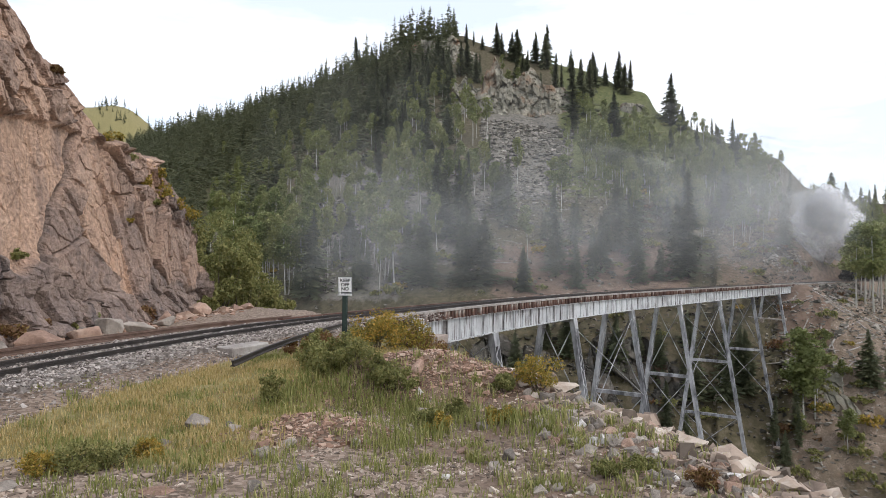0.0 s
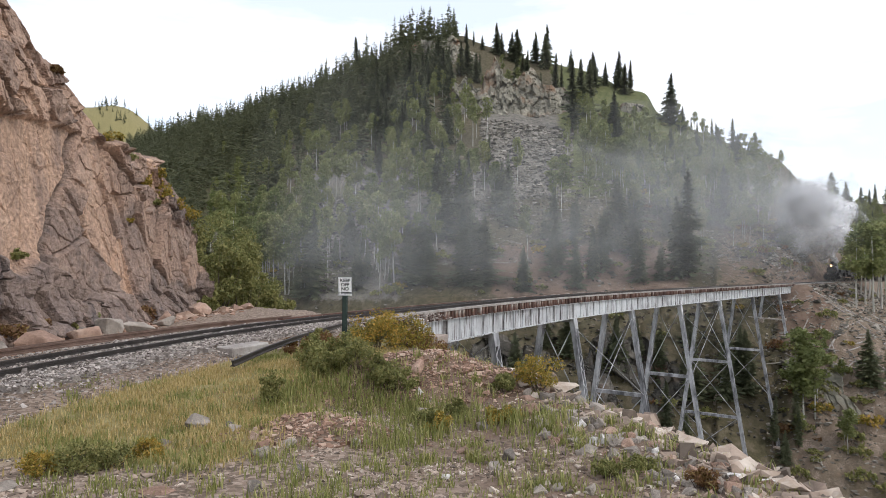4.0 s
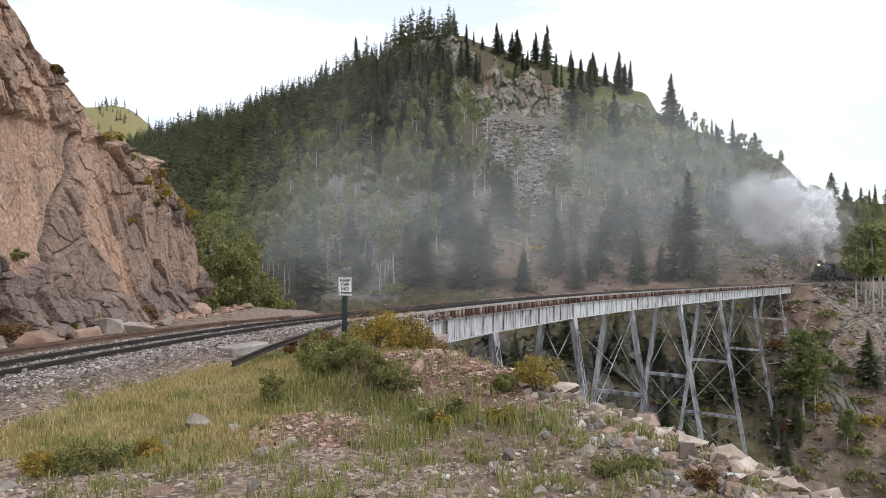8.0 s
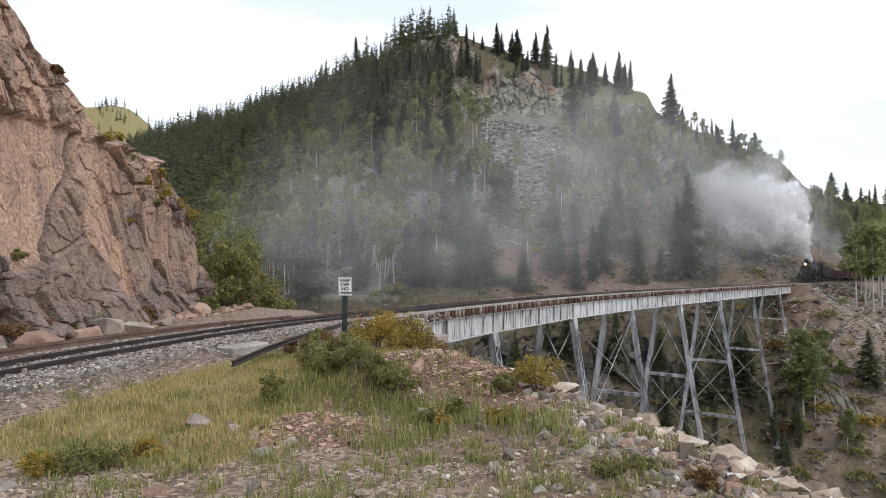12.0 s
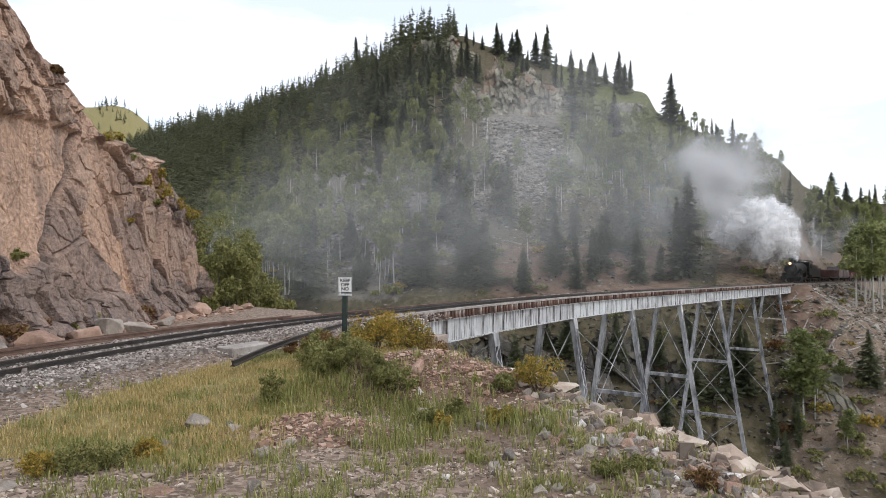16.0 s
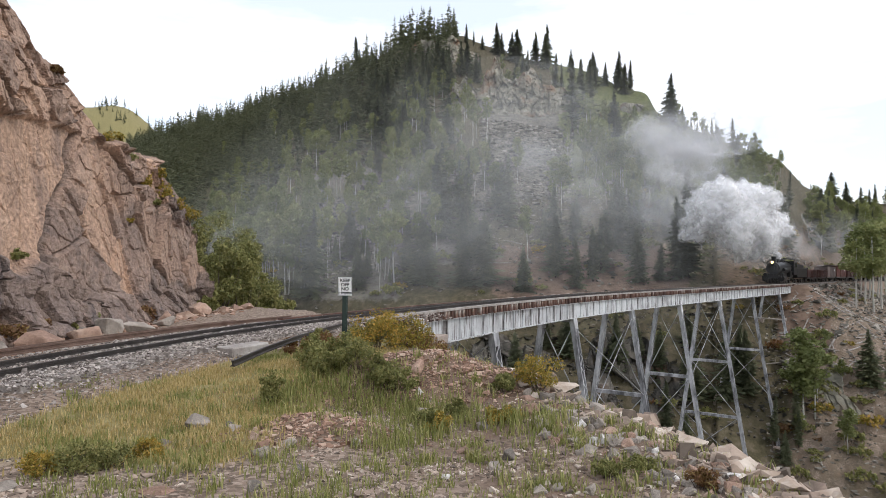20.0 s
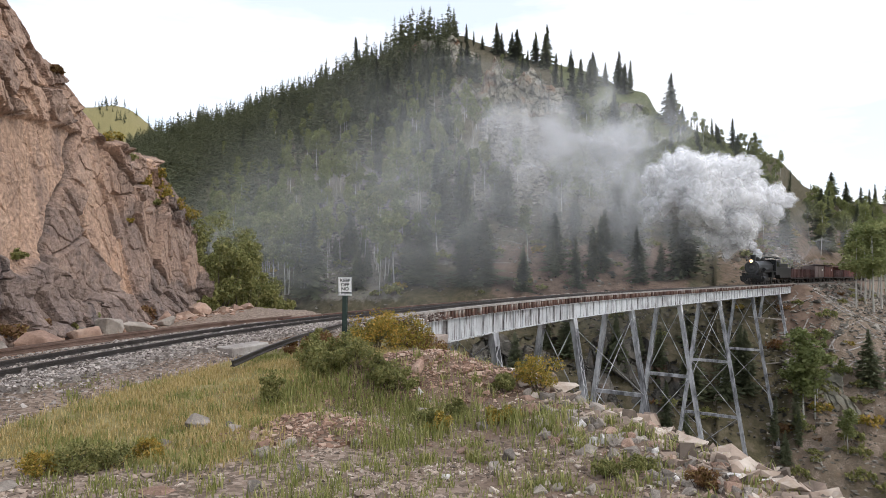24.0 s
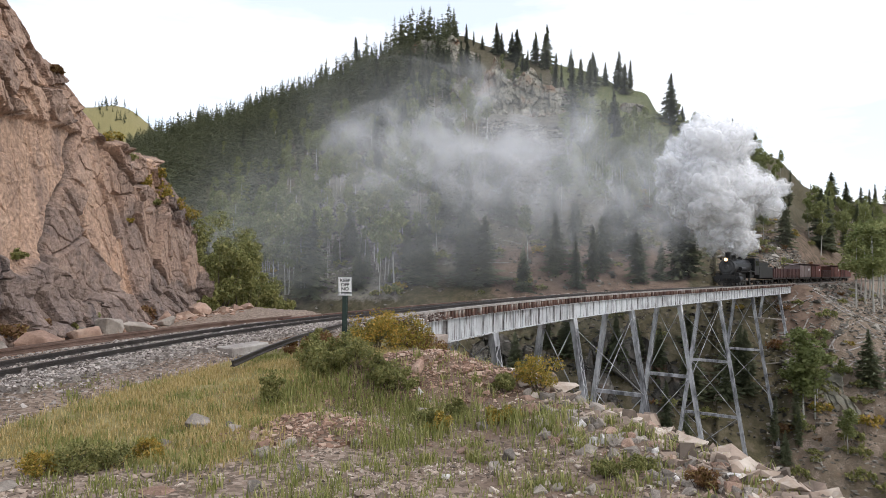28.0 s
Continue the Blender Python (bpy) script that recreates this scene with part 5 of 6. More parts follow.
    bm = new_box(-0.55, 0.55, -11.0, -1.0, 0.85, 1.35)
    part("frame", bm, M_BLACK, t)
    bm = bmesh.new()
    beam(bm, (-1.25, -0.75, 0.95), (1.25, -0.75, 0.95), 0.25, 0.32)
    part("buffer_beam", fix_normals(bm), M_BLACK, t)
    for i in range(11):
        x = -1.1 + 0.22 * i
        part("pilot_bar", fix_normals(beam(bmesh.new(), (x, -0.7, 0.85), (x * 0.55, -0.05 - 0.35 * abs(x), 0.12), 0.07, 0.06)), M_BLACK, t)
    bm = new_box(-0.75, 0.75, -1.3, -0.75, 1.1, 1.2)
    part("front_deck", bm, M_BLACK, t)
    bm = new_box(-1.0, 1.0, -9.4, -7.6, 0.9, 1.8, 0.05)
    part("firebox", bm, M_BLACK, t)
    for y in (-3.75, -4.95, -6.15, -7.35):
        wheelset(t, y, 0.56, 0.46, 1, "driving_wheels")
    wheelset(t, -1.9, 0.36, 0.46, 0, "leading_wheels")
    wheelset(t, -9.6, 0.42, 0.46, 0, "trailing_wheels")
    return t


def bogie(parent, y):
    bm = bmesh.new()
    for sg in (-1, 1):
        beam(bm, (sg * 0.72, y - 0.95, 0.46), (sg * 0.72, y + 0.95, 0.46), 0.1, 0.16)
        beam(bm, (sg * 0.72, y - 0.35, 0.34), (sg * 0.72, y + 0.35, 0.34), 0.14, 0.3)
    beam(bm, (-0.75, y, 0.5), (0.75, y, 0.5), 0.3, 0.25, )
    part("bogie", fix_normals(bm), M_BLACK, parent)
    for dy in (-0.68, 0.68):
        wheelset(parent, y + dy, 0.33)


def build_tender():
    t = thing("tender", None, "black coal tender behind the locomotive", "tender")
    part("tank", new_box(-1.32, 1.32, -8.0, 0.0, 0.95, 2.55, 0.06), M_BLACK, t)
    bm = bmesh.new()
    for sg in (-1, 1):
        box(bm, sg * 1.28 - 0.03, sg * 1.28 + 0.03, -5.2, 0.0, 2.55, 3.15)
    box(bm, -1.3, 1.3, -5.25, -5.2, 2.55, 3.1)
    part("coal_bunker", bm, M_BLACK, t)
    bm = bmesh.new()
    bmesh.ops.create_grid(bm, x_segments=12, y_segments=20, size=1.0)
    rnd = random.Random(1)
    for v in bm.verts:
        x, y = v.co.x, v.co.y
        v.co = Vector((x * 1.22, -2.6 + y * 2.5, 2.65 + 0.65 * (1 - x * x) * (1 - 0.5 * y * y) + rnd.uniform(-0.06, 0.06)))
    part("coal", bm, M_COAL, t, "heaped black coal")
    for i in range(3):
        part("pale_bar", new_box(1.325, 1.335, -4.9 + i * 0.6, -4.5 + i * 0.6, 1.65, 2.0), M_WHITEPAINT, t)
    part("hatch", rod(bmesh.new(), (0, -6.6, 2.5), (0, -6.6, 2.75), 0.4, None, 14), M_BLACK, t)
    bogie(t, -1.5)
    bogie(t, -6.4)
    return t


def build_gondola(mat, label):
    """Open goods car with ribbed plank sides, 9.2 m long."""
    t = thing("gondola_car", None, label, "goods wagon", "train cars")
    L = 9.2
    part("underframe", new_box(-1.15, 1.15, -L, 0, 0.72, 1.0, 0.02), M_BLACK, t)
    part("floor", new_box(-1.2, 1.2, -L, 0, 1.0, 1.08), mat, t)
    for sg in (-1, 1):
        for i in range(5):
            z = 1.08 + i * 0.25
            part("side_plank", new_box(sg * 1.22 - 0.035, sg * 1.22 + 0.035, -L, 0, z + 0.006, z + 0.244, 0.008), mat, t)
        for i in range(9):
            y = -0.25 - i * (L - 0.5) / 8
            part("stake", new_box(sg * 1.295 - 0.04, sg * 1.295 + 0.04, y - 0.06, y + 0.06, 0.85, 2.36), mat, t)
    for y in (-0.05, -L + 0.05):
        for i in range(5):
            z = 1.08 + i * 0.25
            part("end_plank", new_box(-1.18, 1.18, y - 0.035, y + 0.035, z + 0.006, z + 0.244, 0.008), mat, t)
    part("brake_wheel", rod(bmesh.new(), (0.6, 0.1, 2.5), (0.6, 0.13, 2.5), 0.2, None, 14), M_BLACK, t)
    bogie(t, -1.5)
    bogie(t, -L + 1.5)
    return t


def build_boxcar(mat, label):
    t = thing("boxcar", None, label, "goods wagon", "train cars")
    L = 9.2
    part("underframe", new_box(-1.1, 1.1, -L, 0, 0.72, 0.98, 0.02), M_BLACK, t)
    bm = new_box(-1.16, 1.16, -L, 0, 0.98, 3.05)
    part("body", bm, mat, t)
    for sg in (-1, 1):
        for i in range(18):
            y = -0.26 - i * (L - 0.51) / 17
            if abs(y + L / 2) < 1.0:
                continue
            part("board", new_box(sg * 1.18 - 0.02, sg * 1.18 + 0.02, y - 0.24, y + 0.24, 1.0, 3.03, 0.008), mat, t)
        door = part("door", new_box(sg * 1.21 - 0.03, sg * 1.21 + 0.03, -L / 2 - 1.0, -L / 2 + 1.0, 1.0, 2.98, 0.01), mat, t)
        part("door_rail", new_box(sg * 1.24 - 0.03, sg * 1.24 + 0.03, -L / 2 - 1.1, -L / 2 + 2.2, 2.98, 3.05), M_BLACK, door)
        part("pale_bar", new_box(sg * 1.205 - 0.005, sg * 1.205 + 0.005, -7.9, -7.1, 2.15, 2.5), M_WHITEPAINT, t)
    bm = bmesh.new()
    for sg in (-1, 1):
        beam(bm, (sg * 0.62, -L - 0.1, 3.2), (sg * 0.62, 0.1, 3.2), 1.33, 0.06, up=(-sg * 0.22, 0, 1))
    part("roof", fix_normals(bm), mat, t)
    part("roof_walk", new_box(-0.25, 0.25, -L, 0, 3.36, 3.41), M_OLDTIMBER, t)
    bogie(t, -1.5)
    bogie(t, -L + 1.5)
    return t


TRAIN_SPEED = 3.2
FRONT_END = 76.0


def front_s(t):
    return FRONT_END + TRAIN_SPEED * (28.0 - t)


TRAIN = []


def build_train():
    loco = build_loco()
    tender = build_tender()
    cars = [build_gondola(M_MAROON, "open maroon wooden gondola car"), build_gondola(M_MAROON, "open dark maroon gondola car"), build_boxcar(M_GREYCAR, "weathered grey-brown wooden boxcar"),
            build_boxcar(M_RED, "red-brown wooden boxcar with sliding door"), build_gondola(M_MAROON, "open maroon gondola car"), build_boxcar(M_RED, "red-brown wooden boxcar behind the gondola cars"), build_boxcar(M_RED, "red-brown wooden boxcar behind the gondola cars")]
    loco.scale = (1.12, 1.12, 1.12)
    lead = 0.0
    for ob, length, gap in [(loco, 12.6, 0.3), (tender, 8.0, 0.7)] + [(c, 9.2, 0.75) for c in cars]:
        TRAIN.append((ob, lead, length))
        lead += length + gap


def car_pose(lead, length, t):
    """Both ends on the line, the front end lead metres behind the pilot."""
    a, b = on_track(front_s(t) + lead), on_track(front_s(t) + lead + length)
    d = a - b
    return Matrix.Translation(a) @ Euler((math.atan2(d.z, math.hypot(d.x, d.y)), 0, math.atan2(-d.x, d.y))).to_matrix().to_4x4()
# ---- smoke ----


def smoke_mat(name, colour, alpha, scale, veil=False):
    m, n, l, b = make_mat(name, 1.0, 0, 0.0)
    b.inputs["Base Color"].default_value = (*colour, 1)
    tl = n.new("ShaderNodeBsdfTranslucent")
    tl.inputs["Color"].default_value = (*colour, 1)
    mx = n.new("ShaderNodeMixShader")
    mx.inputs[0].default_value = 0.5
    l.new(b.outputs[0], mx.inputs[1])
    l.new(tl.outputs[0], mx.inputs[2])
    tr = n.new("ShaderNodeBsdfTransparent")
    co = n.new("ShaderNodeTexCoord")
    ns = noise_node(n, l, co.outputs["Object"], scale, 4, 0.6)
    r = ramp_node(n, [(0.2 if veil else 0.34, (0, 0, 0)), (0.8 if veil else 0.66, (2 * alpha, 2 * alpha, 2 * alpha))])
    l.new(ns.outputs["Fac"], r.inputs["Fac"])
    fac = r.outputs["Color"]
    if veil:
        at = n.new("ShaderNodeAttribute")
        at.attribute_name = "thickness"
        fac = mix_node(n, l, 1.0, fac, at.outputs["Color"], "MULTIPLY")
    m2 = n.new("ShaderNodeMixShader")
    l.new(fac, m2.inputs[0])
    l.new(tr.outputs[0], m2.inputs[1])
    l.new(mx.outputs[0], m2.inputs[2])
    l.new(m2.outputs[0], n["Material Output"].inputs["Surface"])
    return m


M_STEAM = smoke_mat("white_smoke", (0.95, 0.95, 0.955), 0.64, 0.4, True)
M_GREYSMOKE = smoke_mat("grey_smoke", (0.88, 0.885, 0.895), 0.15, 0.30, True)
M_OLDSMOKE = smoke_mat("old_grey_smoke", (0.86, 0.86, 0.87), 0.18, 0.2, True)
M_HAZE = smoke_mat("thin_grey_smoke", (0.80, 0.81, 0.815), 0.040, 0.09, True)


def ico_arrays(level):
    bm = bmesh.new()
    bmesh.ops.create_icosphere(bm, subdivisions=level, radius=1.0)
    v = np.array([p.co[:] for p in bm.verts])
    f = np.array([[q.index for q in p.verts] for p in bm.faces])
    bm.free()
    return v, f


def puff_mesh(name, seed, radius, mat, level=5):
    """A billow about its origin: three nested shells with cauliflower folds, thin outside and dense within."""
    bv, bf = ico_arrays(level)
    rnd = random.Random(seed)
    o = Vector([rnd.uniform(-40, 40) for _ in range(3)])
    sx = np.array([rnd.uniform(0.8, 1.25) for _ in range(3)])
    grow = []
    for v in bv:
        p = Vector(v)
        g = 0.62 + 0.50 * noise.noise(p * 0.9 + o)
        for k, amp in ((1.5, 0.66), (3.1, 0.40), (6.4, 0.11), (12.5, 0.03)):
            g += amp * abs(noise.noise(p * k + o * k))
        grow.append(g)
    grow = np.array(grow)[:, None]
    V, F, D = [], [], []
    for i, (f, thick) in enumerate(((1.0, 0.30), (0.90, 0.55), (0.78, 1.0))):
        V.append(bv * sx * radius * f * (grow if i < 2 else 0.5 * grow + 0.42))
        F.append(bf + i * len(bv))
        D.append(np.full(len(bv), thick))
    return mesh_np(name, np.concatenate(V), np.concatenate(F), mat, True, {"thickness": np.concatenate(D)})


def veil_mesh(name, seed, n, radius, mat, flat=(1, 1, 1)):
    """A thin cloud: a few billowing sheets in all directions, thick in the middle and fading to their rims."""
    rng = np.random.default_rng(seed)
    g = 22
    a, b = np.meshgrid(np.linspace(-1, 1, g), np.linspace(-1, 1, g))
    q = np.clip(1 - a * a - b * b, 0, 1)
    V, F, D = [], [], []
    for i in range(n):
        s = rng.uniform(0, 40, 2)
        bulge = 0.35 * q * rng.choice((-1, 1)) + 0.35 * fbm(a * 1.5 + s[0], b * 1.5 + s[1], seed + i, 3)
        n3 = np.array([0, -0.72, 0.69]) + rng.normal(size=3) * 0.38
        m = np.linalg.qr(np.stack([n3, rng.normal(size=3), rng.normal(size=3)], 1))[0][:, (1, 2, 0)]
        p = np.stack([a, b, bulge], -1).reshape(-1, 3) * radius * rng.uniform(0.7, 1.05) @ m.T
        V.append((p + rng.normal(size=3) * radius * 0.28) * np.array(flat))
        F.append(grid_faces(g, g) + i * g * g)
        D.append((q * smooth(0.0, 0.55, q) * np.clip(0.75 + 0.9 * fbm(a * 2 + s[1], b * 2 + s[0], seed + 70 + i, 4), 0, 1.4)).ravel())
    return mesh_np(name, np.concatenate(V), np.concatenate(F), mat, True, {"thickness": np.concatenate(D)})


PUFFS = []
OLD_PUFFS = []
BILLOWS = []
HAZES = []
WISPS = []
COLUMN = []
# the white billow over the train: seconds, bearing, rise, half breadth and half height, as slopes from the bench
BILLOW = ((0, 0.558, 0.061, 0.042, 0.046), (3, 0.550, 0.062, 0.045, 0.046), (6, 0.535, 0.068, 0.052, 0.048), (8, 0.512, 0.070, 0.058, 0.048), (11, 0.485, 0.074, 0.050, 0.052), (12.5, 0.478, 0.070, 0.040, 0.048), (14.5, 0.474, 0.054, 0.028, 0.028),
          (17, 0.456, 0.050, 0.042, 0.025), (20, 0.432, 0.066, 0.058, 0.044), (21.5, 0.421, 0.075, 0.068, 0.050), (23.5, 0.400, 0.098, 0.090, 0.046), (25, 0.390, 0.106, 0.112, 0.046),
          (26.5, 0.385, 0.104, 0.112, 0.062), (28, 0.405, 0.112, 0.074, 0.082))
# the first great billow, which rises, greys and spreads out over the slope
OLD = ((0, 0.560, 0.066, 0.036, 0.036), (4, 0.535, 0.078, 0.045, 0.040), (8, 0.475, 0.080, 0.070, 0.048), (12, 0.435, 0.090, 0.082, 0.060), (14.5, 0.418, 0.115, 0.078, 0.066), (17, 0.398, 0.135, 0.080, 0.064), (19, 0.375, 0.152, 0.092, 0.064),
       (21, 0.330, 0.178, 0.115, 0.062), (23, 0.250, 0.180, 0.160, 0.070), (25, 0.150, 0.172, 0.200, 0.082), (28, 0.030, 0.160, 0.230, 0.095))
B_T = [b[0] for b in BILLOW]


def old_billow(t):
    return [float(np.interp(t, [b[0] for b in OLD], [b[i] for b in OLD])) for i in (1, 2, 3, 4)]


def billow(t):
    return [float(np.interp(t, B_T, [b[i] for b in BILLOW])) for i in (1, 2, 3, 4)]


def build_smoke():
    rnd = random.Random(17)
    white = [puff_mesh("smoke_puff", 400 + i, (1.7, 2.2, 2.8, 3.3)[i % 4], M_STEAM) for i in range(8)]
    for i in range(56):
        ob = tagged(new("smoke_puff", white[i % 8]), "billowing white smoke puff above the locomotive", "smoke", "smoke from the locomotive")
        u = Vector((rnd.gauss(0, 1), rnd.gauss(0, 1), rnd.gauss(0, 1))).normalized() * rnd.random() ** 0.45
        BILLOWS.append((ob, u, rnd.uniform(0, 360), rnd.uniform(-5, 5), i < 12))
    wisp = puff_mesh("steam_wisp", 450, 0.55, M_STEAM, 4)
    for u in ((0.1, -0.9, -0.1), (0.3, -0.75, 0.3)):
        ob = tagged(new("steam_wisp", wisp), "small white steam wisp over the boiler", "steam", "steam from the locomotive")
        WISPS.append((ob, Vector((u[0], -4.8 + u[1], 4.3 + u[2]))))
    small = [puff_mesh("smoke_puff", 470 + i, 0.6 + 0.3 * i, M_STEAM, 4) for i in range(3)]
    for i in range(9):
        ob = tagged(new("smoke_puff", small[i // 3]), "small white smoke puff rising from the chimney", "smoke", "smoke from the locomotive")
        COLUMN.append((ob, 0.04 + 0.052 * i, rnd.gauss(0, 0.2), rnd.gauss(0, 0.2)))
    rolls = [veil_mesh("old_smoke", 700 + i, 2, (4.0, 5.0, 6.0)[i % 3], M_OLDSMOKE) for i in range(6)]
    for i in range(40):
        ob = tagged(new("old_smoke", rolls[i % 6]), "spent grey smoke roll rising from the billow", "smoke", "smoke shed by the train")
        u = Vector((rnd.gauss(0, 1), rnd.gauss(0, 1), rnd.gauss(0, 1))).normalized() * rnd.random() ** 0.5
        OLD_PUFFS.append((ob, u, rnd.uniform(0, 360), rnd.uniform(-3, 3)))
    shapes = [veil_mesh("grey_puff", 200 + i, 2, (5.0, 6.0, 7.0, 8.0)[i % 4], M_GREYSMOKE) for i in range(8)]
    te = -9.0
    i = 0
    while te < 28.0:
        ob = tagged(new("grey_puff", shapes[i % 8]), "grey smoke puff shed from the billow over the train", "smoke", "smoke shed by the train")
        PUFFS.append((ob, te, [rnd.gauss(0, 1) for _ in range(3)], rnd.uniform(0.6, 1.4), rnd.uniform(0, 360)))
        i += 1
        te += rnd.uniform(0.5, 0.8)
    hshapes = [veil_mesh("smoke_haze", 300 + i, 2, 17.0, M_HAZE, (1.3, 0.9, 0.95)) for i in range(5)]
    for j in range(34):
        ob = tagged(new("smoke_haze", hshapes[j % 5]), "thin drifting grey smoke haze before the slope", "smoke", "drifting smoke haze")
        HAZES.append((ob, j))


def build_far_haze():
    """Old smoke hanging still along the whole mountain side."""
    for j in range(3):
        rnd = random.Random(900 + j)
        k = 0.02 + 0.16 * j
        d = rnd.uniform(108, 125)
        ob = new("smoke_haze", veil_mesh("smoke_haze", 600 + j, 2, 34.0, M_HAZE, (1.2, 0.5, 0.9)))
        ob.matrix_basis = Matrix.Translation((k * d, d, EYE_Z + rnd.uniform(-0.02, 0.10) * d))
        tagged(ob, "thin old smoke hanging before the mountain side", "smoke", "drifting smoke haze")


def stack_place(t):
    return car_pose(0, 12.6, t) @ Vector((0, -2.2, 4.3))


def billow_place(u, spin, near, t):
    """A white puff in the billow, churning slowly; a few fill the column over the chimney."""
    k, e, rk, re = billow(t)
    st = stack_place(t)
    d = st.y + 2.0
    a = radians(spin * t)
    ux, uz = u.x * math.cos(a) - u.z * math.sin(a), u.x * math.sin(a) + u.z * math.cos(a)
    c = Vector(((k + rk * ux) * d, d + u.y * 4.0, EYE_Z + (e + re * uz) * d))
    if near:
        f = 0.25 + 0.5 * (u.x * 0.5 + 0.5)
        return st.lerp(Vector((k * d, d, EYE_Z + e * d)), f) + Vector((u.x * 0.7, u.y * 0.7, 0.6 + u.z * 0.5))
    return c


def puff_place(te, spread, rate, t):
    """Blown in along the line until its time, then rises out of the billow, spreads and drifts to the west."""
    s = Vector((spread[0], spread[1] * 0.8, spread[2]))
    k, e, rk, re = billow(max(te, 0.0))
    st = stack_place(te)
    d = st.y + 7.0
    p = Vector((k * d, d, EYE_Z + e * d))
    if t < te:
        lag = te - t
        q = on_track(min(front_s(te) + 14.0 * lag, 255.0), 0, 0)
        far = Vector((q.x + 6.0 * lag, q.y + 8 + 4.0 * lag, 6.0))
        return p.lerp(far, 1 - math.exp(-lag / 1.2)) + s * 1.3
    a = t - te
    drift = 1.0 * a + 2.0 * a * (1 - math.exp(-a / 3.0))
    p += Vector((-drift * 0.95 * rate, 0.12 * drift + 2.0 * min(1, a), 0.75 * a * (1 - 0.02 * a)))
    wide = 1.3 + 1.1 * (1 - math.exp(-a / 2.0)) + 0.40 * a
    return p + Vector((s.x * wide, s.y * wide * 0.6, s.z * wide * 0.72))


def old_place(u, spin, t):
    k, e, rk, re = old_billow(t)
    d = min(stack_place(t).y + 6.0, 118.0 + 20.0 * max(0.0, 1 - t / 8))
    a = radians(spin * t)
    ux, uz = u.x * math.cos(a) - u.z * math.sin(a), u.x * math.sin(a) + u.z * math.cos(a)
    return Vector(((k + rk * ux) * d, d + u.y * 6.0, EYE_Z + (e + re * uz) * d))


def haze_place(j, t):
    rnd = random.Random(500 + j)
    if j < 17:
        # smoke that already hangs along the slope
        k, e = rnd.uniform(-0.10, 0.46), rnd.uniform(-0.05, 0.12)
        d = rnd.uniform(99, 112)
        k -= 0.011 * t - 0.00015 * t * t
        e += 0.0006 * t
    else:
        # thins out of the billow as it is blown west
        q = (j - 17) / 16.0
        k0, e0 = 0.50 - 0.10 * q, 0.075
        start = -4 + 27 * q
        a = max(0.0, t - start)
        d = 125 - 15 * q + rnd.uniform(-6, 6)
        go = 0.027 * a * (1 - 0.25 * min(1, a / 20))
        k = k0 + (0.0 if a > 0 else 0.0035 * (start - t)) - go + rnd.gauss(0, 0.02) * min(1, a / 4)
        e = e0 + min(0.11, 0.014 * a) + rnd.gauss(0, 0.022) * min(1, a / 4)
    return Vector((k * d, d, EYE_Z + e * d))


def motions():
    """All that moves: the train, its wheels, the smoke."""
    for ob, lead, length in TRAIN:
        walk(ob, [(t, car_pose(lead, length, t)) for t in np.linspace(0, 28, 29)])
    for ob, r, y in SPINNERS[:14]:
        step = 0.28 if r > 0.5 else 0.14
        turn = TRAIN_SPEED / (r * ob.parent.scale.x)
        walk(ob, [(t, Matrix.Translation((0, y, r)) @ Matrix.Rotation(-turn * t, 4, "X")) for t in np.linspace(0, 28, int(28 / step) + 1)])
    for ob, u, turn, spin, near in BILLOWS:
        base = Euler((radians(turn), 0, radians(turn * 1.7))).to_matrix().to_4x4()
        walk(ob, [(float(t), Matrix.Translation(billow_place(u, spin, near, t)) @ Matrix.Rotation(radians(-6 * t), 4, "Y") @ base) for t in sorted({*range(0, 29, 1), *B_T})])
    for ob, te, spread, rate, spin in PUFFS:
        base = Euler((0, radians(spin), 0)).to_matrix().to_4x4()
        rows = []
        for t in sorted({0.0, 28.0, *[min(28.0, max(0.0, te + a)) for a in (-0.05, 0.6, 1.3, 2.2, 3.5, 5, 7, 10, 14, 19, 26)], *[float(q) for q in range(2, 28, 4) if q < te]}):
            rows.append((t, Matrix.Translation(puff_place(te, spread, rate, t)) @ base @ Matrix.Rotation(radians(4 * max(0, t - te)), 4, "Y")))
        walk(ob, rows)
    for ob, u, turn, spin in OLD_PUFFS:
        base = Euler((0, radians(turn), 0)).to_matrix().to_4x4()
        walk(ob, [(float(t), Matrix.Translation(old_place(u, spin, t)) @ Matrix.Rotation(radians(-2 * t), 4, "Y") @ base) for t in range(0, 29, 1)])
    for ob, f, ux, uy in COLUMN:
        rows = []
        for t in np.linspace(0, 28, 57):
            k, e, rk, re = billow(t)
            st = stack_place(t)
            top = Vector((k * (st.y + 2), st.y + 2, EYE_Z + e * (st.y + 2)))
            g = f + 0.025 * math.sin(1.9 * t + 20 * f)
            p = st.lerp(top, g)
            p.z = st.z + 0.3 + (top.z - st.z) * g ** 0.75
            rows.append((float(t), Matrix.Translation(p + Vector((ux * (1 + 3 * f), uy, 0))) @ Matrix.Rotation(radians(20 * t), 4, "Y")))
        walk(ob, rows)
    for ob, u in WISPS:
        walk(ob, [(float(t), Matrix.Translation(car_pose(0, 12.6, t) @ u + Vector((0, 0, 0.15 * math.sin(t * 1.3 + u.x * 9))))) for t in range(0, 29)])
    for ob, j in HAZES:
        base = Euler((0, radians(180 * (j % 2)), radians(50 * ((j * 0.37) % 1) - 25))).to_matrix().to_4x4()
        walk(ob, [(float(t), Matrix.Translation(haze_place(j, t)) @ base) for t in range(0, 29, 2)])
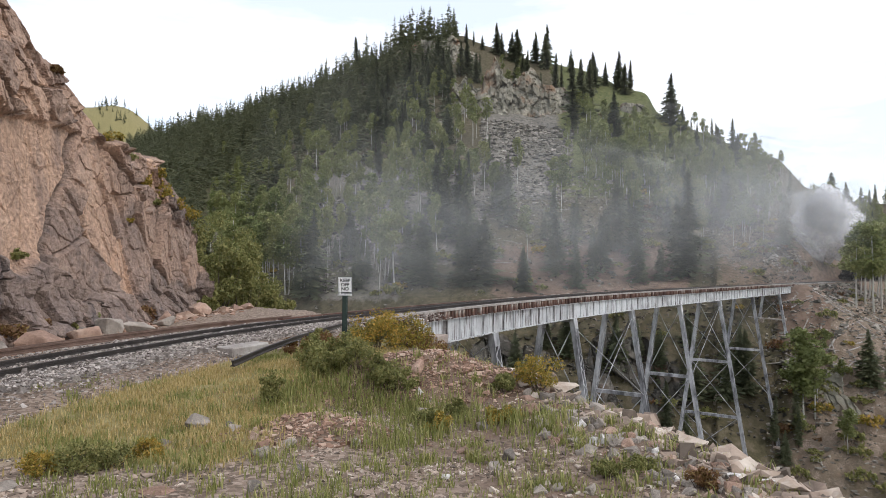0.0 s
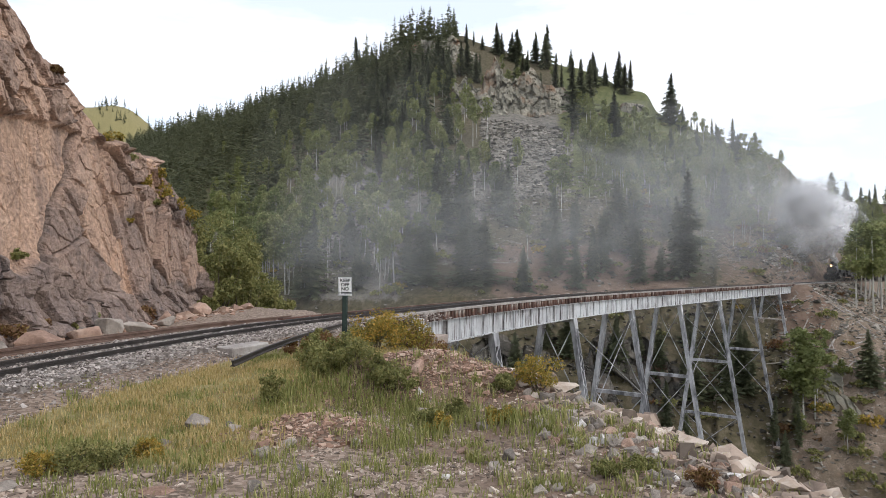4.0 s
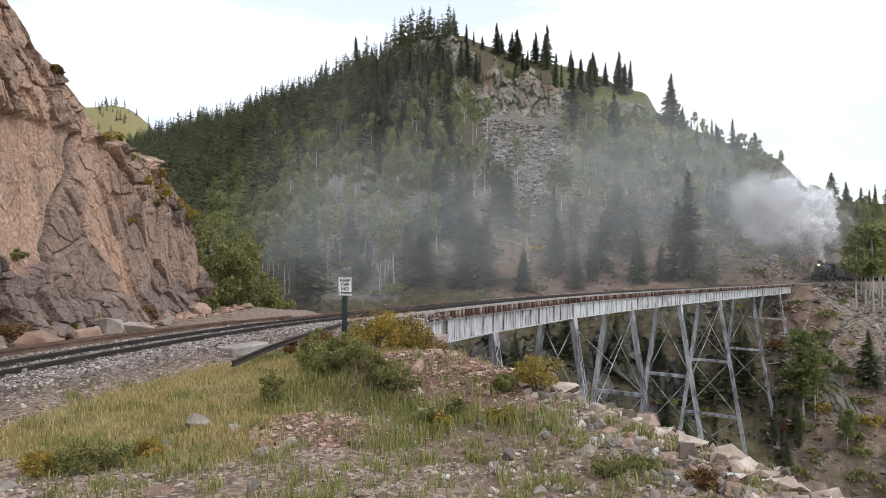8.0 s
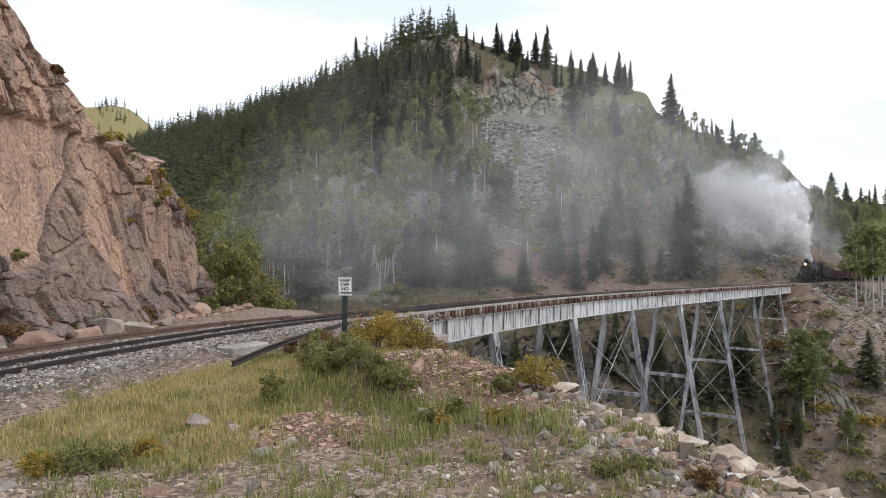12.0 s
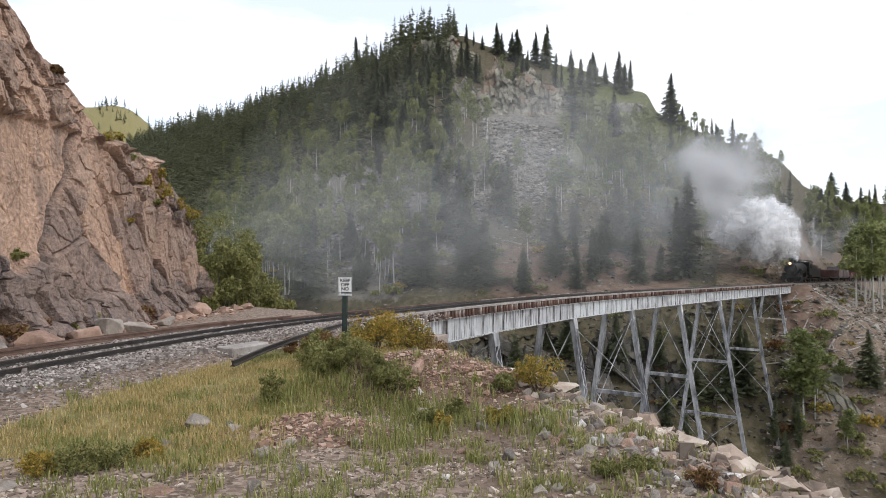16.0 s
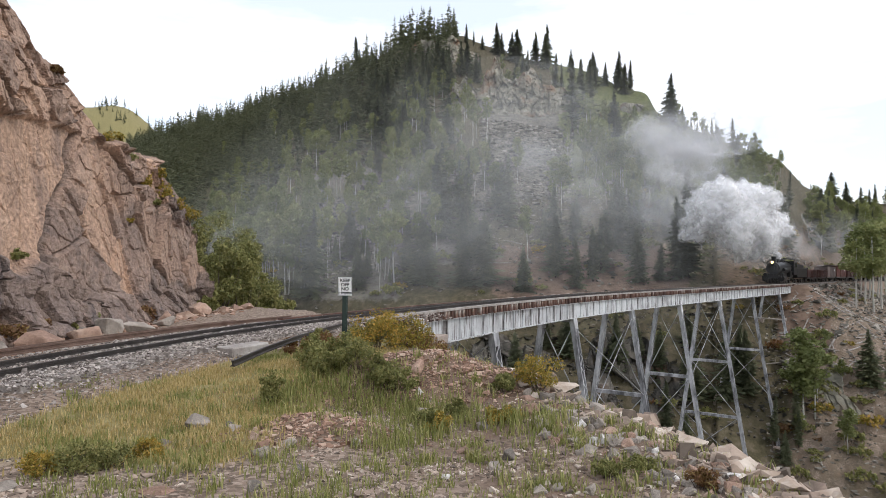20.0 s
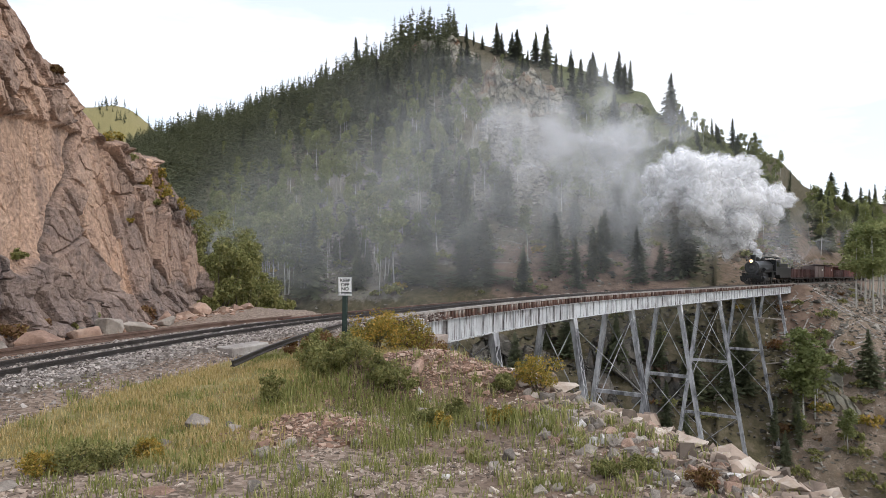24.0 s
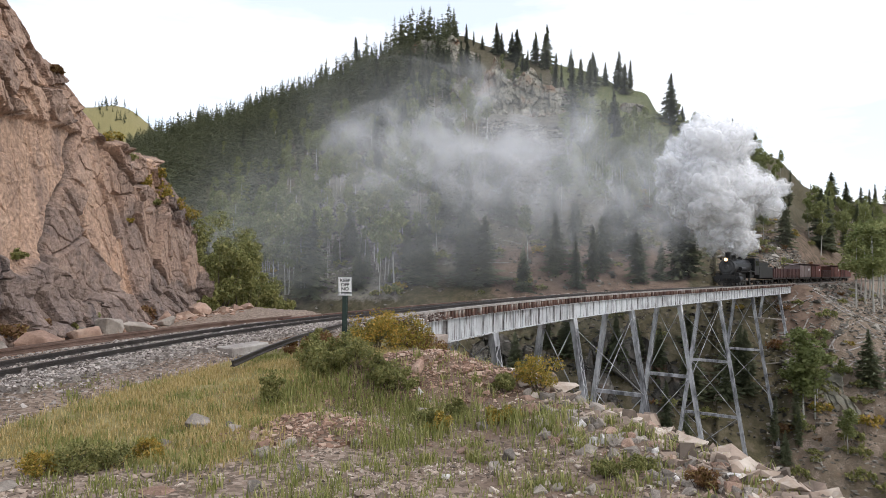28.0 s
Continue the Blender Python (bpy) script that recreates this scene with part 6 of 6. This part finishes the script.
# ---- putting it together ----
build_ground()
build_cliff()
build_trestle()
build_track()
build_sign()
build_train()
build_forest()
build_aspens()


M_CRAG = grain_mat("lichened_grey_rock", [(0.3, (0.11, 0.105, 0.082)), (0.5, (0.23, 0.215, 0.17)), (0.72, (0.38, 0.355, 0.29))], 0.25, 2.5, 0.4, 0.95, bump=0.5, dist=0.15,
                   stain=(0.12, 0.52, 0.66, (0.22, 0.135, 0.085), (1, 1, 1)))


# dark rock for the gorge walls, with the shade down there painted in
M_GORGESHADE = grain_mat("shaded_gorge_rock", [(0.3, (0.03, 0.028, 0.024)), (0.5, (0.085, 0.077, 0.065)), (0.72, (0.19, 0.17, 0.145))], 0.35, 3.5, 0.5, 0.95, bump=0.6, dist=0.15,
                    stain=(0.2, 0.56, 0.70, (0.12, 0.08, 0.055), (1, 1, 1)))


def build_crags():
    """Outcrops and scree on the mountain face."""
    for i, (k0, k1, e0, top, lean, d0, lab) in enumerate(((-0.002, 0.190, 0.222, 0.318, 0.35, 120, "grey jointed rock outcrop above the scree"), (-0.075, 0.055, 0.298, 0.346, 0.3, 150, "grey summit rocks on the mountain top"),
                                          (0.262, 0.300, 0.226, 0.256, 0.3, 150, "small pale cliff on the ridge"), (-0.055, 0.005, 0.205, 0.232, 0.5, 120, "low grey rock outcrop on the slope"),
                                          (0.02, 0.20, -0.165, -0.075, 0.7, 60, "dark jointed rock wall with the gorge's shade in its colour"), (0.19, 0.40, -0.20, -0.085, 0.8, 60, "dark jointed rock wall with the gorge's shade in its colour"), (0.54, 0.63, -0.20, -0.13, 1.0, 60, "rocky outcrop on the bank"))):
        ds = [sight(k, e0, d0) or 200 for k in np.linspace(k0, k1, 7)]
        d = float(np.median(ds))
        nu, nv = 120, 50
        u, v = np.meshgrid(np.linspace(0, 1, nu), np.linspace(0, 1, nv))
        w, h = (k1 - k0) * d, (top - e0) * d
        rag = (0.75 + 0.45 * fbm(u * w / 6, u * 0, 80 + i, 4)) * np.sin(np.pi * np.clip(u, 0.02, 0.98)) ** 0.22
        U, Zl = u * w, v * h * rag
        r1, r2, dx, dy, gap = worley(U / 2.0, Zl / 3.6 + 0.3 * U / 2.6, 90 + i)
        q1, q2, ex, ey, g2 = worley(U / 1.0, Zl / 1.3, 95 + i)
        off = 2.2 * r1 + 2.2 * (r2 - 0.5) * dx + 1.4 * (r1 - 0.5) * dy - 0.8 * (1 - smooth(0, 0.06, gap)) + 0.8 * (q1 - 0.5) + 0.9 * (q2 - 0.5) * ex
        K = k0 + (k1 - k0) * u
        sm = np.convolve(np.pad(np.clip(ds, d - 25, d + 25), 1, mode="edge"), (0.25, 0.5, 0.25), "valid")
        dl = np.interp(K, np.linspace(k0, k1, 7), sm)
        Yc = dl + Zl * lean - off - 0.5 + 3.0 * (2 * u - 1) ** 4
        X = K * dl
        Z = EYE_Z + e0 * dl - 1.5 + Zl
        P = np.stack([X, Yc, Z], -1)
        back = P[-1] + np.array([0, 7.0, -1.0])
        P = np.concatenate([P, back[None]], 0)
        tone = np.clip(0.5 * r2 + 0.4 * q1, 0, 1)
        # walls down in the gorge get the rock with shade in its colour
        me = mesh_np("rock_outcrop", P.reshape(-1, 3), grid_faces(nv + 1, nu), M_GORGESHADE if e0 < 0 and k0 < 0.5 else M_CRAG, False, {"tone": np.concatenate([tone, tone[-1:]])})
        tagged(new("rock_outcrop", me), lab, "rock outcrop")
    xs, ys, ss = [], [], []
    rng = np.random.default_rng(77)
    for k0, k1, d0, d1, n, s in ((0.055, 0.19, 150, 215, 2600, 0.9), (-0.19, -0.06, 112, 190, 2600, 0.8), (-0.06, 0.30, 108, 170, 2200, 0.7), (0.18, 0.5, 75, 112, 1800, 0.6), (0.47, 0.68, 60, 150, 5200, 0.55), (0.38, 0.52, 112, 170, 1500, 0.5),
                                 (0.0, 0.2, 50, 108, 1200, 0.6), (-0.3, -0.15, 112, 150, 500, 0.6)):
        x, y = on_face(n, k0, k1, d0, d1, int(d0 * 10 + n))
        sc, oc = track_coords(x, y)
        keep = (np.abs(oc) > 3.2) | (sc < 108)
        # stones in the gorge take the scree colour darkened for shade
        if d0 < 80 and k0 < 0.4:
            scatter_stones("gorge_scree", x[keep], y[keep], (s * rng.lognormal(0, 0.4, len(x)))[keep], M_SHADESCREE, "scree stones coloured dark for the shade of the gorge", 0.1, int(d0), category="scree")
            continue
        xs.append(x[keep])
        ys.append(y[keep])
        ss.append((s * rng.lognormal(0, 0.4, len(x)))[keep])
    scatter_stones("scree", np.concatenate(xs), np.concatenate(ys), np.concatenate(ss), M_SCREE, "grey angular scree stones on the slopes", 0.1, 5)


def build_deadwood():
    rnd = random.Random(31)
    for k0, k1, e0, e1, n in ((-0.18, 0.0, 0.0, 0.14, 12), (0.0, 0.2, -0.02, 0.10, 8), (0.50, 0.66, -0.16, -0.03, 60), (0.12, 0.17, 0.22, 0.24, 2)):
        for _ in range(n):
            k, e = rnd.uniform(k0, k1), rnd.uniform(e0, e1)
            d = sight(k, e, 60)
            if not d:
                continue
            x, y, a, ln = k * d, d, rnd.uniform(0, 3.14), rnd.uniform(3, 8)
            x1, y1 = x + ln * math.cos(a), y + ln * math.sin(a) * 0.4
            bm = rod(bmesh.new(), (0, 0, 0), (x1 - x, y1 - y, ground_z(x1, y1) - ground_z(x, y)), 0.13, 0.06, 6)
            for _b in range(2):
                f = rnd.uniform(0.4, 0.9)
                c = Vector((x1 - x, y1 - y, ground_z(x1, y1) - ground_z(x, y))) * f
                rod(bm, c, c + Vector((rnd.uniform(-1, 1), rnd.uniform(-0.5, 0.5), rnd.uniform(0.2, 0.9))), 0.04, 0.02, 4)
            ob = part("fallen_trunk", bm, M_OLDTIMBER, None, "bleached fallen tree trunk on the slope", Matrix.Translation((x, y, ground_z(x, y) + 0.1)))
            tagged(ob, "", "dead trunk", "fallen trunks")


def foot(k, e, d0=3.0, d1=36.0):
    """Place on the near bench in a direction from the eye."""
    d = np.arange(d0, d1, 0.02)
    hit = np.where(height(k * d, d) >= EYE_Z + e * d)[0]
    dd = float(d[hit[0]]) if len(hit) else d1
    return k * dd, dd


# bearing and fall in thousandths, breadth and height in thousandths of distance, stone kind
BOULDERS = ((-360, -238, 50, 30, "g"), (-310, -240, 26, 20, "g"), (-304, -243, 30, 22, "g"), (-276, -256, 22, 18, "p"), (-264, -284, 38, 28, "g"), (-405, -265, 28, 20, "g"), (-278, -330, 26, 28, "g"),
            (-20, -226, 50, 26, "g"), (-32, -190, 18, 16, "w"), (-38, -160, 34, 30, "p"), (5, -313, 20, 12, "w"), (-14, -205, 30, 12, "g"), (185, -222, 40, 28, "g"), (200, -206, 44, 30, "g"),
            (228, -218, 52, 36, "g"), (262, -228, 48, 30, "g"), (305, -240, 60, 30, "p"), (248, -262, 60, 38, "g"), (222, -262, 32, 24, "w"), (345, -276, 64, 38, "p"), (290, -258, 50, 24, "g"),
            (384, -310, 44, 36, "p"), (425, -334, 70, 46, "p"), (445, -345, 50, 40, "g"), (470, -350, 40, 30, "p"), (312, -345, 52, 38, "g"), (215, -335, 40, 30, "g"), (330, -305, 36, 20, "p"),
            (88, -230, 36, 20, "p"), (128, -220, 34, 26, "p"), (150, -232, 40, 26, "g"), (60, -240, 30, 20, "g"), (100, -285, 30, 24, "g"), (75, -300, 26, 22, "g"), (-130, -265, 24, 18, "g"),
            (-210, -300, 20, 14, "g"), (-430, -335, 60, 14, "p"), (-645, -330, 50, 14, "g"), (140, -335, 30, 20, "g"), (170, -330, 44, 24, "g"), (30, -275, 30, 14, "p"), (-225, -265, 26, 18, "g"))


def build_foreground():
    rnd = random.Random(41)
    kinds = {"g": [rock_mesh("boulder", M_GREYROCK, 800 + i, 14, 0.8) for i in range(6)], "p": [rock_mesh("boulder", M_PINKROCK, 820 + i, 14, 0.8) for i in range(6)],
             "w": [rock_mesh("boulder", M_WHITEROCK, 840 + i, 14, 0.8) for i in range(3)]}
    words = {"g": "grey angular boulder lying on the gravel bank", "p": "pinkish angular boulder lying on the gravel bank", "w": "pale white stone lying on the gravel bank"}
    more = [(rnd.uniform(120, 480), 0, rnd.uniform(14, 34), rnd.uniform(10, 22), rnd.choice("gggpw" if rnd.random() < 0.4 else "ggp")) for _ in range(130)]
    more = [(k, -190 - 0.38 * (k - 120) - rnd.uniform(-4, 60), w, h, kind) for k, e, w, h, kind in more]
    for k, e, w, h, kind in [(k, e, w * (0.5 if k > 280 else 0.66 if k > 140 else 1), h * (0.6 if k > 280 else 0.72 if k > 140 else 1), kind) for k, e, w, h, kind in BOULDERS] + more:
        x, y = foot(k / 1000, e / 1000)
        ob = new("boulder", rnd.choice(kinds[kind]))
        sz, hz = w / 1000 * y * 0.9, h / 1000 * y * 0.95
        ob.matrix_basis = Matrix.Translation((x, y + sz * 0.3, ground_z(x, y) + hz * 0.06)) @ Euler((rnd.uniform(-0.15, 0.15), rnd.uniform(-0.15, 0.15), rnd.uniform(0, 6.28))).to_matrix().to_4x4()
        ob.scale = (sz, sz * 0.9, hz / 0.62)
        tagged(ob, words[kind], "boulder", "boulders on the bank")
    rng = np.random.default_rng(9)
    # loose gravel of the bank
    x, y = rng.uniform(-6, 4, 46000), 3.6 + 9.0 * rng.random(46000) ** 1.3
    keep = (np.abs(x) < y * 0.72 + 0.3) & (rim_distance(x, y) < 0.6) & (straw_zone(x, y) < 0.5)
    patch = fbm(x / 0.9, y / 0.9, 61, 3) + 0.55 * rng.random(len(x))
    keep &= patch > 0.05
    x, y = x[keep], y[keep]
    red = bump2(x, y, -0.3, 11.3, 2.0, 1.1, 1.0) + bump2(x, y, -1.75, 8.6, 1.1, 0.7, 1.0) > 0.35
    sz = 0.030 * rng.lognormal(0, 0.55, len(x))
    scatter_stones("gravel", x[~red], y[~red], sz[~red], M_GRAVEL, "loose mixed grey and pink gravel", 0.12, 2, category="gravel")
    xr, yr = np.concatenate([x[red], rng.normal(-0.3, 1.2, 2600), rng.normal(-1.75, 0.6, 800)]), np.concatenate([y[red], rng.normal(11.2, 0.55, 2600), rng.normal(8.5, 0.4, 800)])
    scatter_stones("red_gravel", xr, yr, 0.045 * rng.lognormal(0, 0.5, len(xr)), M_REDGRAVEL, "loose reddish gravel heaped in mounds", 0.12, 3, category="gravel")
    # rubble along the rim
    t = rng.random(2200)
    yy = 4.5 + 10 * t
    xx = np.interp(yy, [r[1] for r in RIM[:9]], [r[0] for r in RIM[:9]]) - np.abs(rng.normal(0, 0.5, 2200)) + 0.3
    scatter_stones("rubble", xx, yy, 0.13 * rng.lognormal(0, 0.5, 2200), M_GRAVEL, "broken rock rubble along the bank edge", 0.1, 4, category="rubble")
    # ballast
    s, o = rng.uniform(-17, 9, 26000), rng.normal(0, 1.15, 26000)
    o = np.where(np.abs(o) > 2.3, rng.uniform(-2.2, 2.2, 26000), o) + 0.2
    b = np.interp(s, TR_S, TR_B)
    x, y = np.interp(s, TR_S, TR_X) + np.cos(b) * o, np.interp(s, TR_S, TR_Y) - np.sin(b) * o
    keep = y > 7
    scatter_stones("ballast", x[keep], y[keep], 0.055 * rng.lognormal(0, 0.35, keep.sum()), M_BALLAST, "grey crushed stone ballast under the track", 0.1, 6,
                   zs=(tr_z(s) - 0.115 - 0.19 * smooth(1.3, 2.6, np.abs(o)))[keep], category="ballast")
    # stones at the cliff foot
    yy = rng.uniform(15, 36, 700)
    xx = -10.9 + np.abs(rng.normal(0, 0.55, 700)) - 0.3
    scatter_stones("fallen_stones", xx, yy, 0.13 * rng.lognormal(0, 0.6, 700), M_REDGRAVEL, "fallen stones along the foot of the cliff", 0.1, 7)
    for i in range(16):
        y = 17 + i * 1.25 + rnd.uniform(-0.5, 0.5)
        x = -10.6 + rnd.uniform(-0.5, 0.6)
        w = rnd.uniform(0.5, 1.3)
        ob = new("boulder", rnd.choice(kinds["p"] + kinds["g"]))
        ob.matrix_basis = Matrix.Translation((x, y, ground_z(x, y) + 0.1 * w)) @ Euler((rnd.uniform(-0.2, 0.2), rnd.uniform(-0.2, 0.2), rnd.uniform(0, 6.28))).to_matrix().to_4x4()
        ob.scale = (w, w, w * rnd.uniform(0.6, 1.0))
        tagged(ob, "fallen angular boulder at the cliff foot", "boulder", "boulders at the cliff foot")


def build_plants():
    rng = np.random.default_rng(15)
    rnd = random.Random(16)
    n = 110000
    x, y = rng.uniform(-11, -0.5, n), rng.uniform(5.5, 18, n)
    keep = (rng.random(n) < straw_zone(x, y)) & (np.abs(x) < 0.8 * y)
    dens = fbm(x / 0.8, y / 0.8, 71, 3) + rng.random(n)
    keep &= dens > 0.25
    x, y = x[keep], y[keep]
    green = fbm(x / 1.4, y / 1.4, 73, 2) + 0.35 * (rng.random(len(x)) - 0.5) > 0.42
    blades("dry_grass", x[~green], y[~green], rng.uniform(0.04, 0.14, (~green).sum()), M_STRAW, "dry yellow meadow grass", 1, 0.6, 0.007)
    blades("green_grass", x[green], y[green], rng.uniform(0.04, 0.14, green.sum()), M_GRASS, "patchy green meadow grass", 2, 0.6, 0.007)
    # tufts on the gravel
    cx, cy, cl = [], [], []
    for _ in range(620):
        yy = 3.9 + 9 * rng.random() ** 1.2
        xx = rng.uniform(-0.6, 0.55) * yy
        if rim_distance(np.array([xx]), np.array([yy]))[0] > -0.1:
            continue
        m = int(rng.integers(12, 46))
        r = rng.uniform(0.04, 0.13)
        cx += list(xx + rng.normal(0, r, m))
        cy += list(yy + rng.normal(0, r, m))
        cl += list(rng.uniform(0.05, 0.20, m) * rng.uniform(0.6, 1.3))
    blades("grass_tufts", np.array(cx), np.array(cy), np.array(cl), M_GRASS, "green and straw grass tufts on the gravel", 3, 0.8, 0.006)
    wx, wy, wl = [], [], []
    for k, e, n in ((-150, -182, 260), (-120, -190, 260), (-90, -205, 240), (-60, -212, 240), (-30, -218, 200), (-215, -190, 260), (-240, -205, 220), (-175, -170, 200), (-100, -262, 120), (-60, -262, 120), (10, -215, 140), (40, -228, 160), (95, -232, 180), (150, -236, 160), (-20, -250, 160)):
        x0, y0 = foot(k / 1000, e / 1000)
        wx += list(x0 + rng.normal(0, 0.022 * y0, n))
        wy += list(y0 + rng.normal(0, 0.03 * y0, n))
        wl += list(rng.uniform(0.10, 0.34, n))
    blades("tall_weeds", np.array(wx), np.array(wy), np.array(wl), M_GRASS, "tall green and straw weeds round the gravel mounds", 4, 0.6, 0.007)
    shr = (("g", -150, -150, 44, 50), ("g", -125, -165, 60, 45), ("g", -70, -196, 48, 44), ("g", -95, -180, 36, 36),
           ("y", 142, -192, 70, 52), ("y", 38, -134, 60, 40), ("g", 88, -190, 34, 26), ("g", -252, -205, 34, 44), ("g", -545, -308, 64, 40), ("y", -590, -310, 60, 34), ("g", -495, -300, 60, 44), ("y", -440, -290, 50, 30),
           ("g", -20, -240, 44, 30), ("y", -5, -245, 34, 28), ("g", -560, -102, 36, 28), ("g", -518, -92, 30, 26), ("r", -590, -104, 30, 26), ("r", -450, -85, 40, 20), ("r", -224, -122, 16, 14), ("r", -224, -132, 14, 12),
           ("g", -345, -70, 24, 26), ("g", -130, -60, 26, 16), ("y", 90, -232, 50, 18), ("g", 20, -225, 30, 26), ("g", 290, -305, 44, 20), ("g", 240, -310, 34, 20), ("g", -170, -165, 40, 36), ("r", 380, -330, 40, 34),
           ("g", -180, -128, 30, 34))
    mats = {"g": (M_GREENLEAF, "green leafy shrub on the bank"), "y": (M_YELLOW, "yellowing shrub with autumn leaves on the bank"), "r": (M_REDLEAF, "rusty brown dry shrub on the bank")}
    for i, (c, k, e, w, h) in enumerate(shr):
        x, y = foot(k / 1000, e / 1000)
        r = w / 2000 * y
        make_shrub("shrub", x, y + r * 0.6, r * 1.35, h / 1000 * y * 1.2, mats[c][0], mats[c][1], 90 + i, 1900, 0.0021 * y)
    for i, (x, y, r, h, c) in enumerate(((-1.75, 18.0, 1.0, 1.15, "y"), (-2.0, 18.6, 0.7, 0.9, "g"), (-0.65, 19.0, 0.9, 0.72, "r"), (-1.1, 18.6, 0.9, 1.1, "y"), (0.75, 19.5, 0.85, 1.2, "y"), (0.25, 20.5, 0.7, 1.4, "r"), (-0.15, 20.2, 0.7, 1.0, "y"), (-0.5, 22.0, 0.7, 1.0, "y"),
                                         (-2.9, 15.6, 0.6, 0.7, "g"), (-2.55, 14.6, 0.7, 0.75, "g"), (-1.9, 14.2, 0.55, 0.6, "g"), (-2.2, 13.4, 0.6, 0.6, "g"), (-3.0, 16.6, 0.6, 0.6, "r"))):
        make_shrub("shrub", x, y, r, h, mats[c][0], mats[c][1], 240 + i, 2600, 0.032)
    # leafy growth beyond the end of the cliff and on its ledges
    for i, (x, y, z, r, h) in enumerate(((-12.4, 37.2, -1.8, 1.9, 7.6), (-11.2, 38.2, -2.4, 1.7, 6.2), (-14.5, 46, -2.0, 2.8, 8.6), (-12.2, 44, -3.5, 2.3, 7.4), (-9.9, 40, -3.2, 1.6, 4.6), (-16.5, 48, -1.5, 2.6, 8.0), (-11.9, 40.5, -2.5, 2.0, 6.6))):
        make_shrub("shrub", x, y, r, h, M_GREENLEAF, "bright green leafy bush beside the cliff", 150 + i, 6500, 0.085, z)
    for i, (px, py, r, h, c) in enumerate(((200, 262, 0.55, 0.8, "y"), (225, 285, 0.4, 0.5, "g"), (252, 332, 0.45, 0.7, "y"), (280, 318, 0.45, 0.8, "y"), (285, 352, 0.5, 0.9, "y"), (310, 372, 0.6, 0.8, "y"), (332, 398, 0.7, 1.0, "y"),
                                           (345, 420, 0.5, 0.8, "g"), (290, 470, 0.4, 1.1, "g"), (272, 365, 0.3, 0.4, "g"), (225, 395, 0.25, 0.3, "y"), (30, 460, 0.35, 0.3, "g"), (95, 128, 0.25, 0.3, "r"), (118, 590, 0.5, 0.5, "g"), (155, 578, 0.5, 0.6, "g"),
                                           (75, 590, 0.4, 0.5, "r"), (262, 560, 0.5, 0.4, "r"), (20, 598, 0.5, 0.4, "r"))):
        y = 1207 * (11.6 if py > 500 else 12.25 + 0.13 * (469 - py) / 60) / (784 - px)
        make_shrub("shrub", (px - 784) / 1207 * y, y, r, h, mats[c][0], "small shrub rooted in a cliff ledge" if py < 500 else "low shrub at the cliff foot", 170 + i, 420, 0.06, EYE_Z + (469 - py) / 1207 * y)
    # undergrowth on the slopes
    protos = [make_shrub("slope_shrub", -40 + 5 * i, 140, 1.2, 1.3, m, lab, 190 + i, 200, 0.16) for i, (m, lab) in enumerate(((M_GREENLEAF, "low green bush on the slope"), (M_YELLOW, "low yellowing bush on the slope"), (M_REDLEAF, "low rusty bush on the slope")))]
    for p in protos:
        tagged(p, "", "", "bushes on the slopes")
    for k0, k1, e0, e1, m in ((-0.35, 0.3, -0.05, 0.05, 42), (0.5, 0.68, -0.36, -0.03, 56), (0.0, 0.25, -0.02, 0.1, 16), (0.3, 0.5, 0.0, 0.15, 40), (0.42, 0.58, -0.02, 0.08, 30), (0.20, 0.47, 0.10, 0.22, 74), (0.2, 0.5, -0.25, -0.05, 16)):
        for _ in range(m):
            k, e = rnd.uniform(k0, k1), rnd.uniform(e0, e1)
            d = sight(k, e, 60)
            if d:
                s, o = track_coords(np.array([k * d]), np.array([d]))
                if s[0] < 108 or abs(o[0]) > 4:
                    ob = copy_thing(rnd.choice(protos[:1] * 7 + protos), Matrix.Translation((k * d, d, ground_z(k * d, d))) @ Matrix.Rotation(rnd.uniform(0, 6), 4, "Z"))
                    q = rnd.uniform(0.6, 1.6)
                    ob.scale = (q, q, q * rnd.uniform(0.7, 1.2))


build_crags()
build_deadwood()
build_foreground()
build_plants()
build_smoke()
build_far_haze()
motions()
